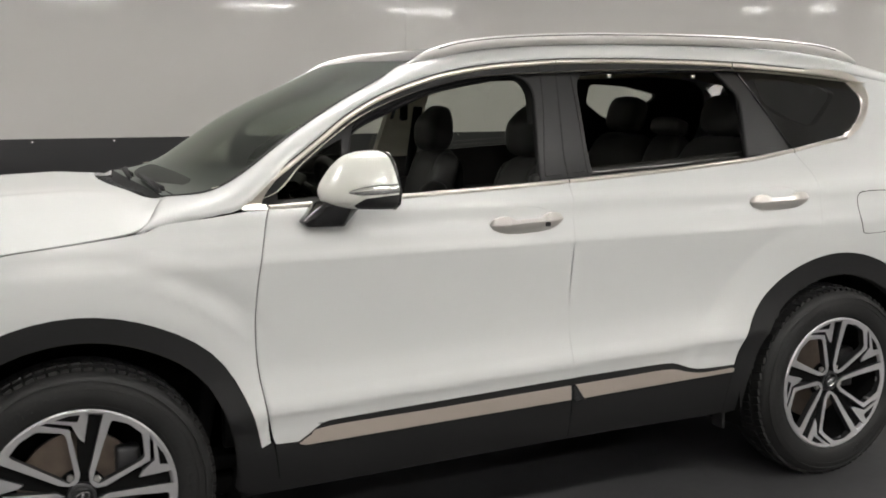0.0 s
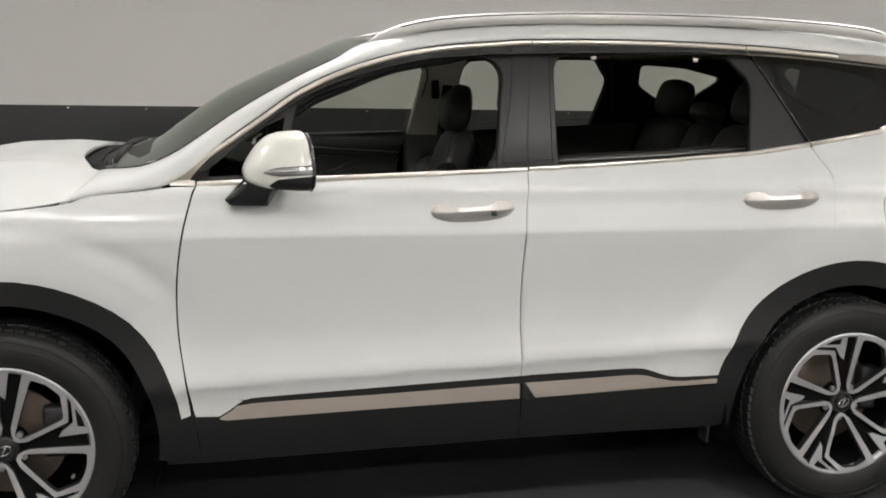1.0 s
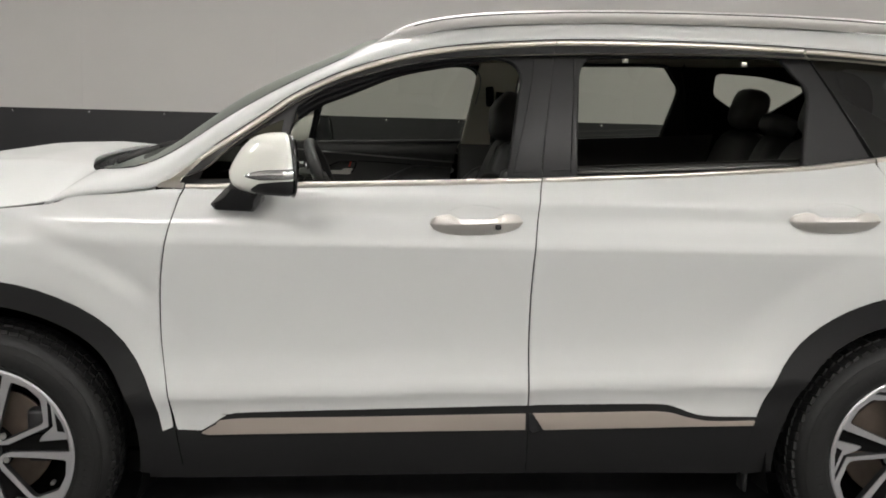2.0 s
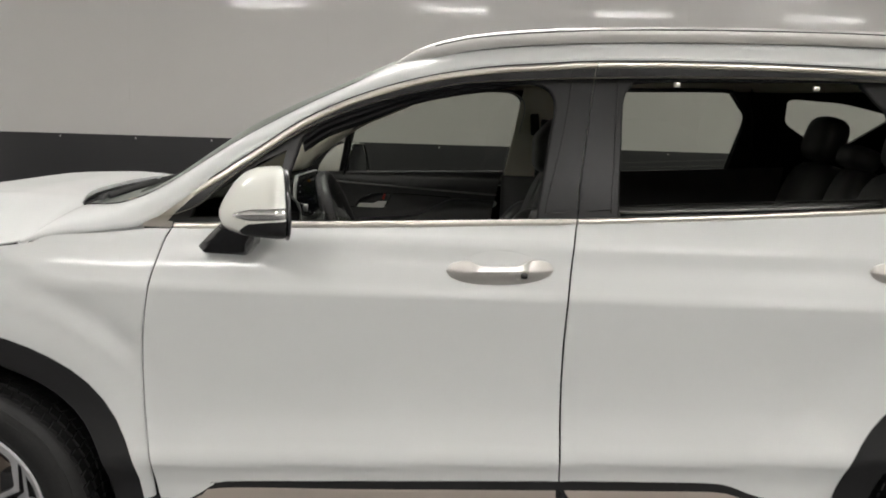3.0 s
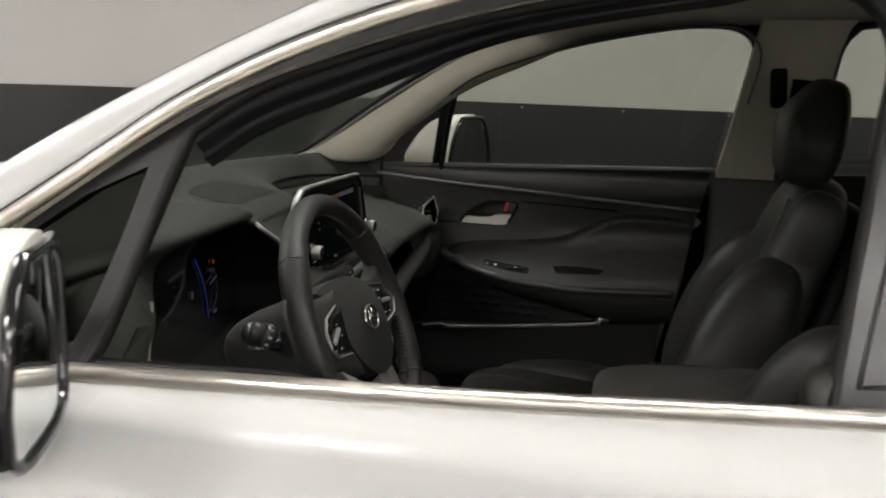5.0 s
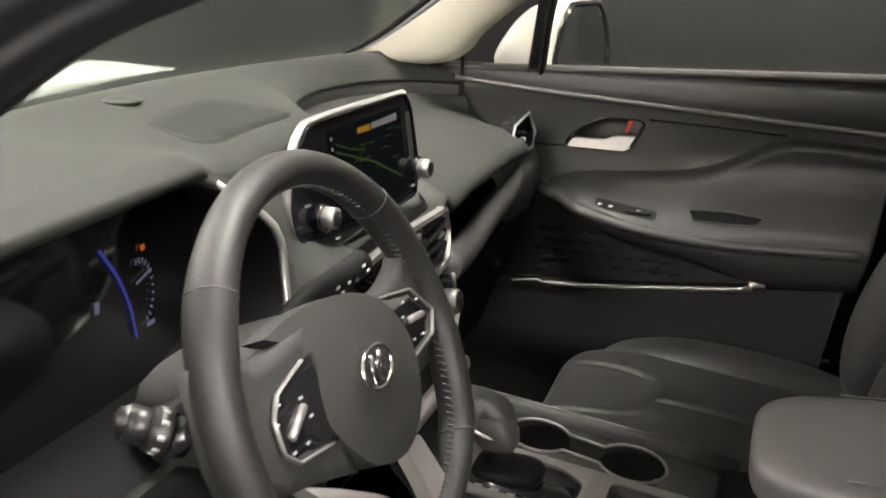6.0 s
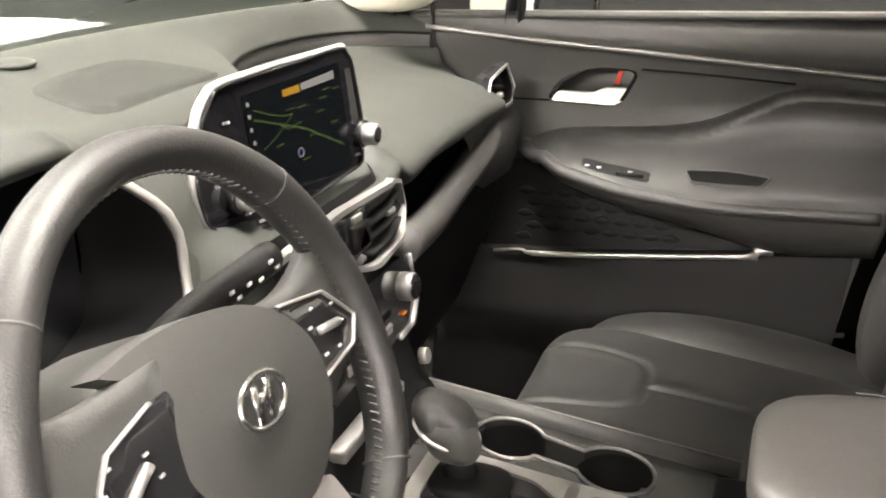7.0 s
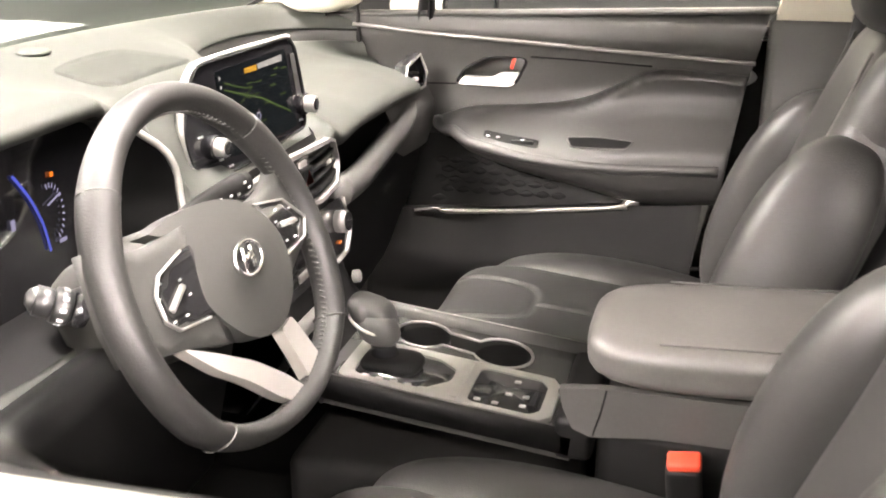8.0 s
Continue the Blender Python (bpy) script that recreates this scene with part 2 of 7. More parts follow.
def skin(outline, yf, holes=(), res=0.03, thick=0.014, side=-1):
    """A curved panel over the side of the car: outline in (x, z), depth from yf(x, z) (negative side); side 1 mirrors it.
    Returns a bmesh and the normals of its points."""
    v, f = fill(outline, holes, res)
    y = yf(v[:, 0], v[:, 1])
    e = 0.002
    dx = (yf(v[:, 0] + e, v[:, 1]) - yf(v[:, 0] - e, v[:, 1])) / (2 * e)
    dz = (yf(v[:, 0], v[:, 1] + e) - yf(v[:, 0], v[:, 1] - e)) / (2 * e)
    nrm = np.stack([dx, -np.ones_like(dx), dz], 1)
    nrm /= np.linalg.norm(nrm, axis=1)[:, None]
    bm = bmesh.new()
    s = -side
    vs = [bm.verts.new((p[0], s * yy, p[1])) for p, yy in zip(v, y)]
    normals = [(n[0], s * n[1], n[2]) for n in nrm]
    for t in f:
        a, b, c = v[t[0]], v[t[1]], v[t[2]]
        turn = (b[0] - a[0]) * (c[1] - a[1]) - (b[1] - a[1]) * (c[0] - a[0])
        t = tuple(t) if turn > 0 else (t[0], t[2], t[1])
        t = t if side < 0 else t[::-1]
        bm.faces.new([vs[i] for i in t])
    bm.verts.index_update()
    rim = [e2 for e2 in bm.edges if len(e2.link_faces) == 1]
    made = {}
    for ed in rim:
        a, b = ed.verts
        if ed.link_loops[0].vert is not a:
            a, b = b, a
        for w in (b, a):
            for k, d in (("o", 0.0), ("i", thick)):
                if (w, k) not in made:
                    made[(w, k)] = bm.verts.new((w.co.x, w.co.y + s * d, w.co.z))
                    n = nrm[w.index]
                    normals.append((n[0], s * n[1], n[2]) if k == "o" else (0, -s, 0))
        bm.faces.new([made[(b, "o")], made[(a, "o")], made[(a, "i")], made[(b, "i")]])
    return bm, normals


def sheet(rows, bm=None, wrap=False, caps=False):
    """A surface through rows of points, all of one length; wrap closes each row to a ring."""
    bm = bm or bmesh.new()
    vs = [[bm.verts.new(tuple(p)) for p in r] for r in rows]
    n = len(vs[0])
    for i in range(len(vs) - 1):
        for j in range(n if wrap else n - 1):
            k = (j + 1) % n
            bm.faces.new((vs[i][j], vs[i][k], vs[i + 1][k], vs[i + 1][j]))
    if caps:
        bm.faces.new(vs[0][::-1])
        bm.faces.new(vs[-1])
    return bm


def fixed(bm):
    bmesh.ops.recalc_face_normals(bm, faces=bm.faces)
    return bm


def blob(size, power=4.0, seg=10, fn=None, bm=None):
    """A rounded box (superellipsoid) of full size (x, y, z) about the origin; fn moves its points."""
    bm = bm or bmesh.new()
    t = bmesh.new()
    bmesh.ops.create_cube(t, size=2.0)
    bmesh.ops.subdivide_edges(t, edges=t.edges, cuts=seg, use_grid_fill=True)
    made = {}
    for v in t.verts:
        c = np.array([math.tan(x * math.pi / 4) if abs(x) < 1 else x for x in v.co])
        r = (np.abs(c) ** power).sum() ** (-1 / power)
        p = c * r * np.array(size) / 2
        p = fn(p) if fn else p
        made[v] = bm.verts.new(tuple(p))
    for f in t.faces:
        bm.faces.new([made[v] for v in f.verts])
    t.free()
    return bm


def box(size, at=(0, 0, 0), turn=None, bevel=0.004, bm=None, segments=2):
    bm = bm or bmesh.new()
    t = bmesh.new()
    bmesh.ops.create_cube(t, size=1.0)
    bmesh.ops.scale(t, vec=size, verts=t.verts)
    if bevel:
        bmesh.ops.bevel(t, geom=t.edges[:], offset=min(bevel, 0.45 * min(size)), segments=segments, affect="EDGES", profile=0.5)
    m = Matrix.Translation(at) @ (turn if turn is not None else Matrix())
    made = {v: bm.verts.new(m @ v.co) for v in t.verts}
    for f in t.faces:
        bm.faces.new([made[v] for v in f.verts])
    t.free()
    return bm


def sweep(path, section, closed=False, up=(0, 0, 1), bm=None, scale=None, caps=True):
    """A section (points across, up) carried along a path of 3D points."""
    bm = bm or bmesh.new()
    p = np.array(path, float)
    n = len(p)
    rows = []
    for i in range(n):
        a = p[i - 1] if i or closed else p[i]
        b = p[(i + 1) % n] if i + 1 < n or closed else p[i]
        d = (b - a) / (np.linalg.norm(b - a) + 1e-12)
        s = np.cross(d, up)
        s /= np.linalg.norm(s) + 1e-12
        u = np.cross(s, d)
        k = scale[i] if scale is not None else 1.0
        rows.append([p[i] + k * (x * s + y * u) for x, y in section])
    if closed:
        rows.append(rows[0])
    sheet(rows, bm, wrap=True, caps=caps and not closed)
    if closed:
        bmesh.ops.remove_doubles(bm, verts=bm.verts, dist=1e-6)
    return fixed(bm)


def ring(r, n=12, ry=None):
    return [(r * math.cos(2 * math.pi * i / n), (ry or r) * math.sin(2 * math.pi * i / n)) for i in range(n)]


def disc(center, axis, radius, depth, n=24, bm=None, bevel=0.15):
    """A short cylinder with a softened front edge, from center along axis."""
    bm = bm or bmesh.new()
    m = Vector(axis).to_track_quat("Z", "Y").to_matrix()
    b = bevel * min(radius, depth)
    rows = []
    for r, h in ((radius, 0.0), (radius, depth - b), (radius - b * 0.3, depth - b * 0.3), (radius - b, depth)):
        rows.append([Vector(center) + m @ Vector((r * math.cos(2 * math.pi * i / n), r * math.sin(2 * math.pi * i / n), h)) for i in range(n)])
    return sheet(rows, bm, wrap=True, caps=True)


def lathe(profile, center, axis_y=1.0, n=64, bm=None):
    """Turns (radius, depth) points round the y axis through center."""
    rows = []
    for i in range(n + 1):
        a = 2 * math.pi * i / n
        rows.append([(center[0] + r * math.cos(a), center[1] + axis_y * d, center[2] + r * math.sin(a)) for r, d in profile])
    bm = sheet(rows, bm)
    bmesh.ops.remove_doubles(bm, verts=bm.verts, dist=1e-6)
    return fixed(bm)


def plate(outline, to3d, thick, bm=None, res=None, holes=()):
    """A flat or curved plate: outline in 2D, to3d(u, v, h) gives the place; h runs from 0 to thick."""
    bm = bm or bmesh.new()
    v, f = fill(outline, holes, res or 9.0)
    top = [bm.verts.new(tuple(to3d(p[0], p[1], thick))) for p in v]
    low = [bm.verts.new(tuple(to3d(p[0], p[1], 0.0))) for p in v]
    count = {}
    for t in f:
        a, b, c = v[t[0]], v[t[1]], v[t[2]]
        if (b[0] - a[0]) * (c[1] - a[1]) - (b[1] - a[1]) * (c[0] - a[0]) < 0:
            t = (t[0], t[2], t[1])
        bm.faces.new([top[i] for i in t])
        bm.faces.new([low[i] for i in t[::-1]])
        for i in range(3):
            count[(t[i], t[(i + 1) % 3])] = 1
    for (i, j) in count:
        if (j, i) not in count:
            bm.faces.new((top[i], low[i], low[j], top[j]))
    return fixed(bm)


def rounded(pts, step=0.008, r=0.25):
    """Closed outline with rounded corners."""
    a = [np.array(p, float) for p in pts]
    n = len(a)
    out = []
    for i in range(n):
        p, q, s = a[i - 1], a[i], a[(i + 1) % n]
        b, c = q + (p - q) * r, q + (s - q) * r
        for t in np.linspace(0, 1, 6):
            out.append(tuple((1 - t) ** 2 * b + 2 * t * (1 - t) * q + t * t * c))
    return out

# ---- the room ----
WALL_Y, STRIPE_Z = 3.80, 1.225


def plan_line(inset):
    """The back wall in plan, curving into the side walls of the bay at both ends."""
    r = 1.9 - inset
    pts = [(8.4 - inset, -8.0)]
    for i in range(25):
        a = math.pi / 2 * (1 - i / 24)
        pts.append((5.4 + (r + 1.1) * math.sin(a), WALL_Y - 3.0 + (r + 1.1) * math.cos(a)))
    pts += [(3.0, WALL_Y - inset), (0.0, WALL_Y - inset), (-1.6, WALL_Y - inset)]
    for i in range(1, 25):
        a = math.pi / 2 * i / 24
        pts.append((-1.6 - r * math.sin(a), WALL_Y - 1.9 + r * math.cos(a)))
    pts.append((-3.5 + inset, -8.0))
    return pts


def wall_band(inset, outer, z0, z1):
    a, b = plan_line(inset), plan_line(outer)
    rows = [[(*p, z0), (*p, z1), (*q, z1), (*q, z0)] for p, q in zip(a, b)]
    return fixed(sheet(rows, wrap=True, caps=True))


tagged(part("wall_back", wall_band(0.0, -0.12, STRIPE_Z, CEILING), WALL, sharp=30), "glossy off-white panelled wall curving round the bay", "wall", kind="structure")
tagged(part("wall_wainscot", wall_band(0.006, -0.12, 0.0, STRIPE_Z), STRIPE, sharp=30), "charcoal glossy lower wall band with small rivets", "wall", kind="structure")
# thin strips in the wall's own material, added for soft vertical reflection streaks
bm = bmesh.new()
for x in (-1.05, 0.36, 2.9):
    box((0.003, 0.003, CEILING - STRIPE_Z), (x, WALL_Y - 0.001, (CEILING + STRIPE_Z) / 2), bevel=0, bm=bm)
tagged(part("wall_streak", bm, WALL, smooth=False), "thin vertical strips for reflection streaks on the wall", "trim", kind="structure")
RIVET = disc((0, 0, 0), (0, -1, 0), 0.007, 0.003, 10)
rivet_mesh = part("rivet", RIVET, BRIGHT)
rivet_mesh.parent = bpy.data.objects["wall_wainscot"]
rivet_mesh.location = (-1.55, WALL_Y - 0.006, STRIPE_Z - 0.022)
for i in range(1, 13):
    o = rivet_mesh.copy()
    scene.collection.objects.link(o)
    o.location.x = -1.55 + 0.545 * i

tagged(part("floor", box((12.4, 12.4, 0.1), (2.4, -2.1, -0.05), bevel=0), FLOOR, smooth=False), "dark grey sealed concrete floor with a dull sheen", "floor", kind="structure")
tagged(part("ceiling", box((12.4, 12.4, 0.1), (2.4, -2.1, CEILING + 0.05), bevel=0), PLASTER, smooth=False), "plain white ceiling", "ceiling", kind="structure")
tagged(part("wall_front", box((12.4, 0.12, CEILING), (2.4, -8.06, CEILING / 2), bevel=0), GREY_WALL, smooth=False), "plain pale wall facing the bay", "wall", kind="structure")


def ceiling_light(x, y):
    ob = thing("ceiling_light", "slim rectangular lit lamp panel on the ceiling", "ceiling lamp", (x, y, CEILING), "ceiling lamps")
    part("housing", box((1.26, 0.36, 0.05), (0, 0, -0.026), bevel=0.006), PLASTER, ob, smooth=False)
    part("diffuser", box((1.2, 0.3, 0.012), (0, 0, -0.058), bevel=0.003), LAMP, ob, smooth=False)
    return ob


first_light = ceiling_light(-1.95, -6.4)
for y, row in ((-6.4, (1.15, 4.25, 7.35)), (-3.4, (-0.4, 2.7, 5.8)), (0.1, (-1.95, 1.15, 4.25, 7.35))):
    for x in row:
        copy_thing(first_light, pose(x, y, CEILING))

# ---- the car: body ----
# x runs to the rear from the front axle, the left side is at negative y
HUB_F, HUB_R, AXLE = 0.0, 2.765, 0.37
car = thing("suv", "white five-door SUV with black cladding, front side windows open", "car")

_Z = np.array([0.10, 0.30, 0.42, 0.50, 0.530, 0.544, 0.552, 0.565, 0.60, 0.66, 0.73, 0.84, 0.94, 0.985, 0.997, 1.006, 1.018, 1.05, 1.076, 1.09, 1.105, 1.118, 1.130, 1.140, 1.150, 1.165, 1.19, 1.25, 1.35, 1.45, 1.60, 1.75])
_Y = np.array([-0.80, -0.885, -0.911, -0.914, -0.9215, -0.9270, -0.9270, -0.9248, -0.9140, -0.9005, -0.8975, -0.9055, -0.9160, -0.9205, -0.9215, -0.9200, -0.9158, -0.9050, -0.8960, -0.8930, -0.8915, -0.8905, -0.8880, -0.8820, -0.8725, -0.8585, -0.8390, -0.8040, -0.7560, -0.7090, -0.6340, -0.56])
_M = np.gradient(_Y, _Z)


def profile(z):
    """Half width by height, a smooth curve through the stations."""
    z = np.clip(z, _Z[0], _Z[-1])
    i = np.clip(np.searchsorted(_Z, z) - 1, 0, len(_Z) - 2)
    h = _Z[i + 1] - _Z[i]
    t = (z - _Z[i]) / h
    return ((1 + 2 * t) * (1 - t) ** 2 * _Y[i] + t * (1 - t) ** 2 * h * _M[i]
            + t * t * (3 - 2 * t) * _Y[i + 1] + t * t * (t - 1) * h * _M[i + 1])


def ease(t):
    t = np.clip(t, 0, 1)
    return t * t * (3 - 2 * t)


def flank(x, z):
    """Outer skin of the left side."""
    x, z = np.asarray(x, float), np.asarray(z, float)
    rise = 0.050 * np.clip((x - 0.66) / 1.5, -0.3, 1.2)
    low = ease((1.0 - z) / 0.2)
    y = profile(z - rise * low)
    y = y + 0.048 * ease((1.3 - x) / 0.85) * ease((z - 1.05) / 0.15)
    y = y + 0.035 * np.clip((x - 2.45) / 0.75, 0, 2) ** 2 * (0.25 + 0.75 * ease((z - 0.9) / 0.3))
    y = y + 0.10 * np.clip((-0.05 - x) / 0.75, 0, 2) ** 2
    for hub in (HUB_F, HUB_R):
        r = np.hypot((x - hub) * 0.94, z - AXLE)
        fade = ease((z - 0.40) / 0.25) * (ease((0.60 - x) / 0.22) if hub < 1 else 1.0)
        y = y + (0.007 * ease((0.72 - r) / 0.08) - 0.012 * ease((0.665 - r) / 0.070) - 0.010 * ease((0.62 - r) / 0.10)) * fade * (1.0 if hub < 1 else 0.6)
    return y


def off(d):
    return lambda x, z: flank(x, z) + d


def arch(hub, r, a0, a1, n=26):
    out = []
    for i in range(n + 1):
        a = a0 + (a1 - a0) * i / n
        k = r * (1 + 0.026 * math.exp(-((a - 44) / 17) ** 2) + 0.012 * math.exp(-((a - 138) / 17) ** 2))
        out.append((hub + k * math.cos(radians(a)), AXLE + k * math.sin(radians(a))))
    return out


def panel(name, outline, material, parent, label="", d=0.0, holes=(), res=0.028, thick=0.014, side=-1):
    bm, nrm = skin(outline, off(d), holes, res, thick, side)
    return part(name, bm, material, parent, label, normals=nrm)


S_FRONT = [(0.571, 1.152), (0.557, 1.128), (0.547, 1.096), (0.526, 1.016), (0.510, 0.916), (0.503, 0.814), (0.506, 0.695), (0.521, 0.58), (0.543, 0.462)]
S_MID = [(1.600, 1.186), (1.592, 1.147), (1.579, 1.022), (1.572, 0.882), (1.572, 0.739), (1.574, 0.60), (1.576, 0.527)]
S_REAR = [(2.624, 1.262), (2.677, 1.182), (2.676, 1.148), (2.668, 1.025), (2.647, 0.937), (2.629, 0.862)]
BELT = [(0.49, 1.143), (0.569, 1.146), (1.007, 1.164), (1.595, 1.188), (2.05, 1.214), (2.409, 1.240), (2.624, 1.267), (2.76, 1.288)]
DLO = [(0.513, 1.160), (0.59, 1.225), (0.677, 1.284), (0.774, 1.351), (0.873, 1.419), (1.008, 1.485), (1.182, 1.541), (1.358, 1.574), (1.538, 1.591),
       (1.658, 1.600), (1.905, 1.606), (2.187, 1.606), (2.478, 1.598), (2.803, 1.578)]
GAP = 0.0028


def shift(pts, dx=0.0, dz=0.0):
    return [(p[0] + dx, p[1] + dz) for p in pts]


def belt_z(x):
    return float(np.interp(x, [p[0] for p in BELT], [p[1] for p in BELT]))


def body_side(s):
    left = s < 0
    # fender
    out = (curve([(0.505, 1.140), (0.40, 1.128), (0.262, 1.117), (0.235, 1.108), (0.185, 1.093), (-0.025, 1.070), (-0.166, 1.055), (-0.5, 1.005), (-0.73, 0.945)], 0.02)
           + curve([(-0.80, 0.80), (-0.80, 0.62), (-0.72, 0.48)], 0.03) + arch(HUB_F, 0.513, 171, 8)
           + curve([(0.535, 0.452)] + shift(S_FRONT[::-1], -GAP)[1:] + [(0.560, 1.141)], 0.02))
    panel("front_fender", out, PAINT, car, side=s, res=0.02)
    # front door skin
    fd = (curve(shift(S_FRONT, GAP), 0.02) + curve([(0.552, 0.446), (0.62, 0.444)], 0.03)[:-1]
          + curve([(0.62, 0.444), (0.66, 0.468), (0.705, 0.494), (0.76, 0.500), (1.1, 0.512), (1.573, 0.528)], 0.03)[:-1]
          + curve(shift(S_MID[::-1], -GAP), 0.02) + curve([(1.59, 1.182), (1.007, 1.158), (0.58, 1.141)], 0.03)[1:-1])
    door = panel("front_door", fd, PAINT, car, side=s, res=0.013 if left else 0.03)
    rd = (curve(shift(S_MID, GAP), 0.02) + curve([(1.582, 0.529), (1.78, 0.533), (1.965, 0.535), (2.02, 0.526), (2.075, 0.506), (2.13, 0.498), (2.268, 0.498)], 0.02)[1:-1]
          + arch(HUB_R, 0.509, 165.5, 106, 16) + curve(shift(S_REAR[::-1], -GAP), 0.02) + curve([(2.60, 1.259), (2.409, 1.234), (2.05, 1.208), (1.61, 1.183)], 0.03)[:-1])
    rear = panel("rear_door", rd, PAINT, car, side=s, res=0.013 if left else 0.03)
    # quarter panel with the D pillar
    glass_edge = curve([(2.632, 1.268), (2.76, 1.285), (2.925, 1.311), (3.02, 1.352), (3.085, 1.41), (3.125, 1.476), (3.115, 1.515), (3.05, 1.566)], 0.02)
    q = (arch(HUB_R, 0.509, 105.3, 10, 20) + curve([(3.30, 0.46), (3.52, 0.50), (3.62, 0.62), (3.66, 0.85), (3.64, 1.05), (3.56, 1.25), (3.45, 1.42), (3.34, 1.52)], 0.04)
         + glass_edge[::-1] + curve(shift(S_REAR, GAP), 0.02)[1:-1])
    quarter = panel("quarter_panel", q, PAINT, car, side=s)
    if left:
        fo = curve([(2.868, 1.0), (2.864, 1.06), (2.876, 1.096), (2.91, 1.107), (3.02, 1.107), (3.05, 1.095), (3.06, 1.06), (3.055, 1.0), (3.04, 0.962), (3.0, 0.952), (2.90, 0.950), (2.876, 0.962), (2.868, 1.0)], 0.012)[:-1]
        groove = [(x + 0.0025 * np.sign(x - 2.96), z + 0.0025 * np.sign(z - 1.03)) for x, z in fo]
        panel("fuel_flap_gap", groove, RUBBER, quarter, d=-0.0010, res=0.018, side=s, thick=0.004)
        panel("fuel_flap", fo, PAINT, quarter, d=-0.0030, res=0.018, side=s, thick=0.004)
    # dark shut faces behind the joints
    behind = [(0.44, 0.45), (0.44, 1.12), (2.78, 1.20), (2.72, 0.93)] + arch(HUB_R, 0.50, 100, 168, 10) + [(2.2, 0.47)]
    panel("inner_door_frame", behind, UNDER, car, d=0.016, res=0.06, thick=0.01, side=s)
    # cladding of arches and sill
    for hub, a0, a1, inner in ((HUB_F, 176, -8, 0.442), (HUB_R, 188, 2, 0.425)):
        band = arch(hub, 0.511, a0, a1, 40) + arch(hub, inner, a1, a0, 40)
        panel("arch_cladding", band, CLADDING, car, d=-0.006, res=0.03, thick=0.05, side=s)
    sill = (curve([(0.462, 0.29), (0.485, 0.38), (0.51, 0.438), (0.545, 0.443), (0.62, 0.441), (0.69, 0.489), (0.76, 0.496), (1.573, 0.524), (1.965, 0.531), (2.07, 0.502), (2.13, 0.494), (2.268, 0.494)], 0.02)
            + curve([(2.272, 0.46), (2.30, 0.31)], 0.03) + curve([(2.20, 0.302), (1.58, 0.304), (0.57, 0.288)], 0.04))
    panel("sill_cladding", sill, CLADDING, car, "black textured plastic sill and lower door cladding", d=-0.003, res=0.03, thick=0.05, side=s)
    # joints carried on through the cladding
    for owner, pts in ((door, [(0.546, 0.447), (0.553, 0.40), (0.562, 0.335)]), (rear, [(1.577, 0.45), (1.579, 0.40), (1.581, 0.315)])):
        part("cladding_joint", sweep([(x, -s * (float(flank(x, z)) - 0.0022), z) for x, z in pts], ring(0.0022, 5), up=(0, 1, 0)), UNDER, owner)
    # bright mouldings on the doors
    mf = curve([(0.622, 0.4395), (0.66, 0.462), (0.715, 0.481), (1.1, 0.490), (1.567, 0.503)], 0.02) + curve([(1.568, 0.456), (1.1, 0.446), (0.64, 0.435)], 0.02)
    panel("door_moulding", mf, BRONZE, door, "brushed bronze-silver moulding along the door foot", d=-0.014, res=0.03, thick=0.02, side=s)
    mr = curve([(1.590, 0.504), (1.80, 0.509), (1.98, 0.512), (2.06, 0.494), (2.13, 0.484), (2.262, 0.487)], 0.02) + curve([(2.258, 0.474), (1.9, 0.464), (1.622, 0.456)], 0.02)
    panel("door_moulding", mr, BRONZE, rear, "brushed bronze-silver moulding along the door foot", d=-0.014, res=0.03, thick=0.02, side=s)
    panel("moulding_end", [(1.578, 0.505), (1.588, 0.503), (1.618, 0.455), (1.59, 0.448), (1.578, 0.46)], GLOSS_BLACK, rear, d=-0.016, res=0.05, thick=0.02, side=s)
    # window frames
    f_open = [(0.815, 1.145), (0.845, 1.285), (0.872, 1.382), (0.94, 1.427), (1.06, 1.472), (1.181, 1.508), (1.357, 1.542), (1.45, 1.549), (1.505, 1.543), (1.540, 1.518), (1.551, 1.475), (1.536, 1.388), (1.500, 1.172)]
    f_open = curve([f_open[0]] + f_open[:3] + [f_open[2]] + f_open[3:] + [f_open[-1]], 0.02)
    tri = curve([(0.60, 1.166), (0.79, 1.174)], 0.05) + curve([(0.80, 1.18), (0.822, 1.27), (0.838, 1.345)], 0.03) + curve([(0.77, 1.312), (0.69, 1.255), (0.61, 1.195)], 0.03)
    frame_f = (curve([(0.535, 1.135), (1.007, 1.140), (1.596, 1.165)], 0.03) + curve([(1.606, 1.27), (1.632, 1.44), (1.656, 1.592)], 0.03)
               + curve(shift(DLO[:10][::-1], 0, -0.007), 0.02)[1:-1])
    panel("window_frame", frame_f, PILLAR_BLACK, door, "satin black front window frame and pillar cover", d=0.006, holes=(f_open, tri), res=0.03, thick=0.035, side=s)
    fixed_bm, nrm = skin(tri, off(0.012), (), 0.05, 0.004, s)
    part("fixed_pane", fixed_bm, SMOKE, door, "small fixed dark triangular pane", normals=nrm)
    r_open = [(1.700, 1.182), (1.712, 1.37), (1.719, 1.475), (1.726, 1.515), (1.746, 1.544), (1.790, 1.558), (2.05, 1.567), (2.34, 1.573), (2.372, 1.560), (2.405, 1.521), (2.442, 1.469), (2.425, 1.36), (2.400, 1.228)]
    r_open = curve([r_open[0]] + r_open + [r_open[-1]], 0.02)
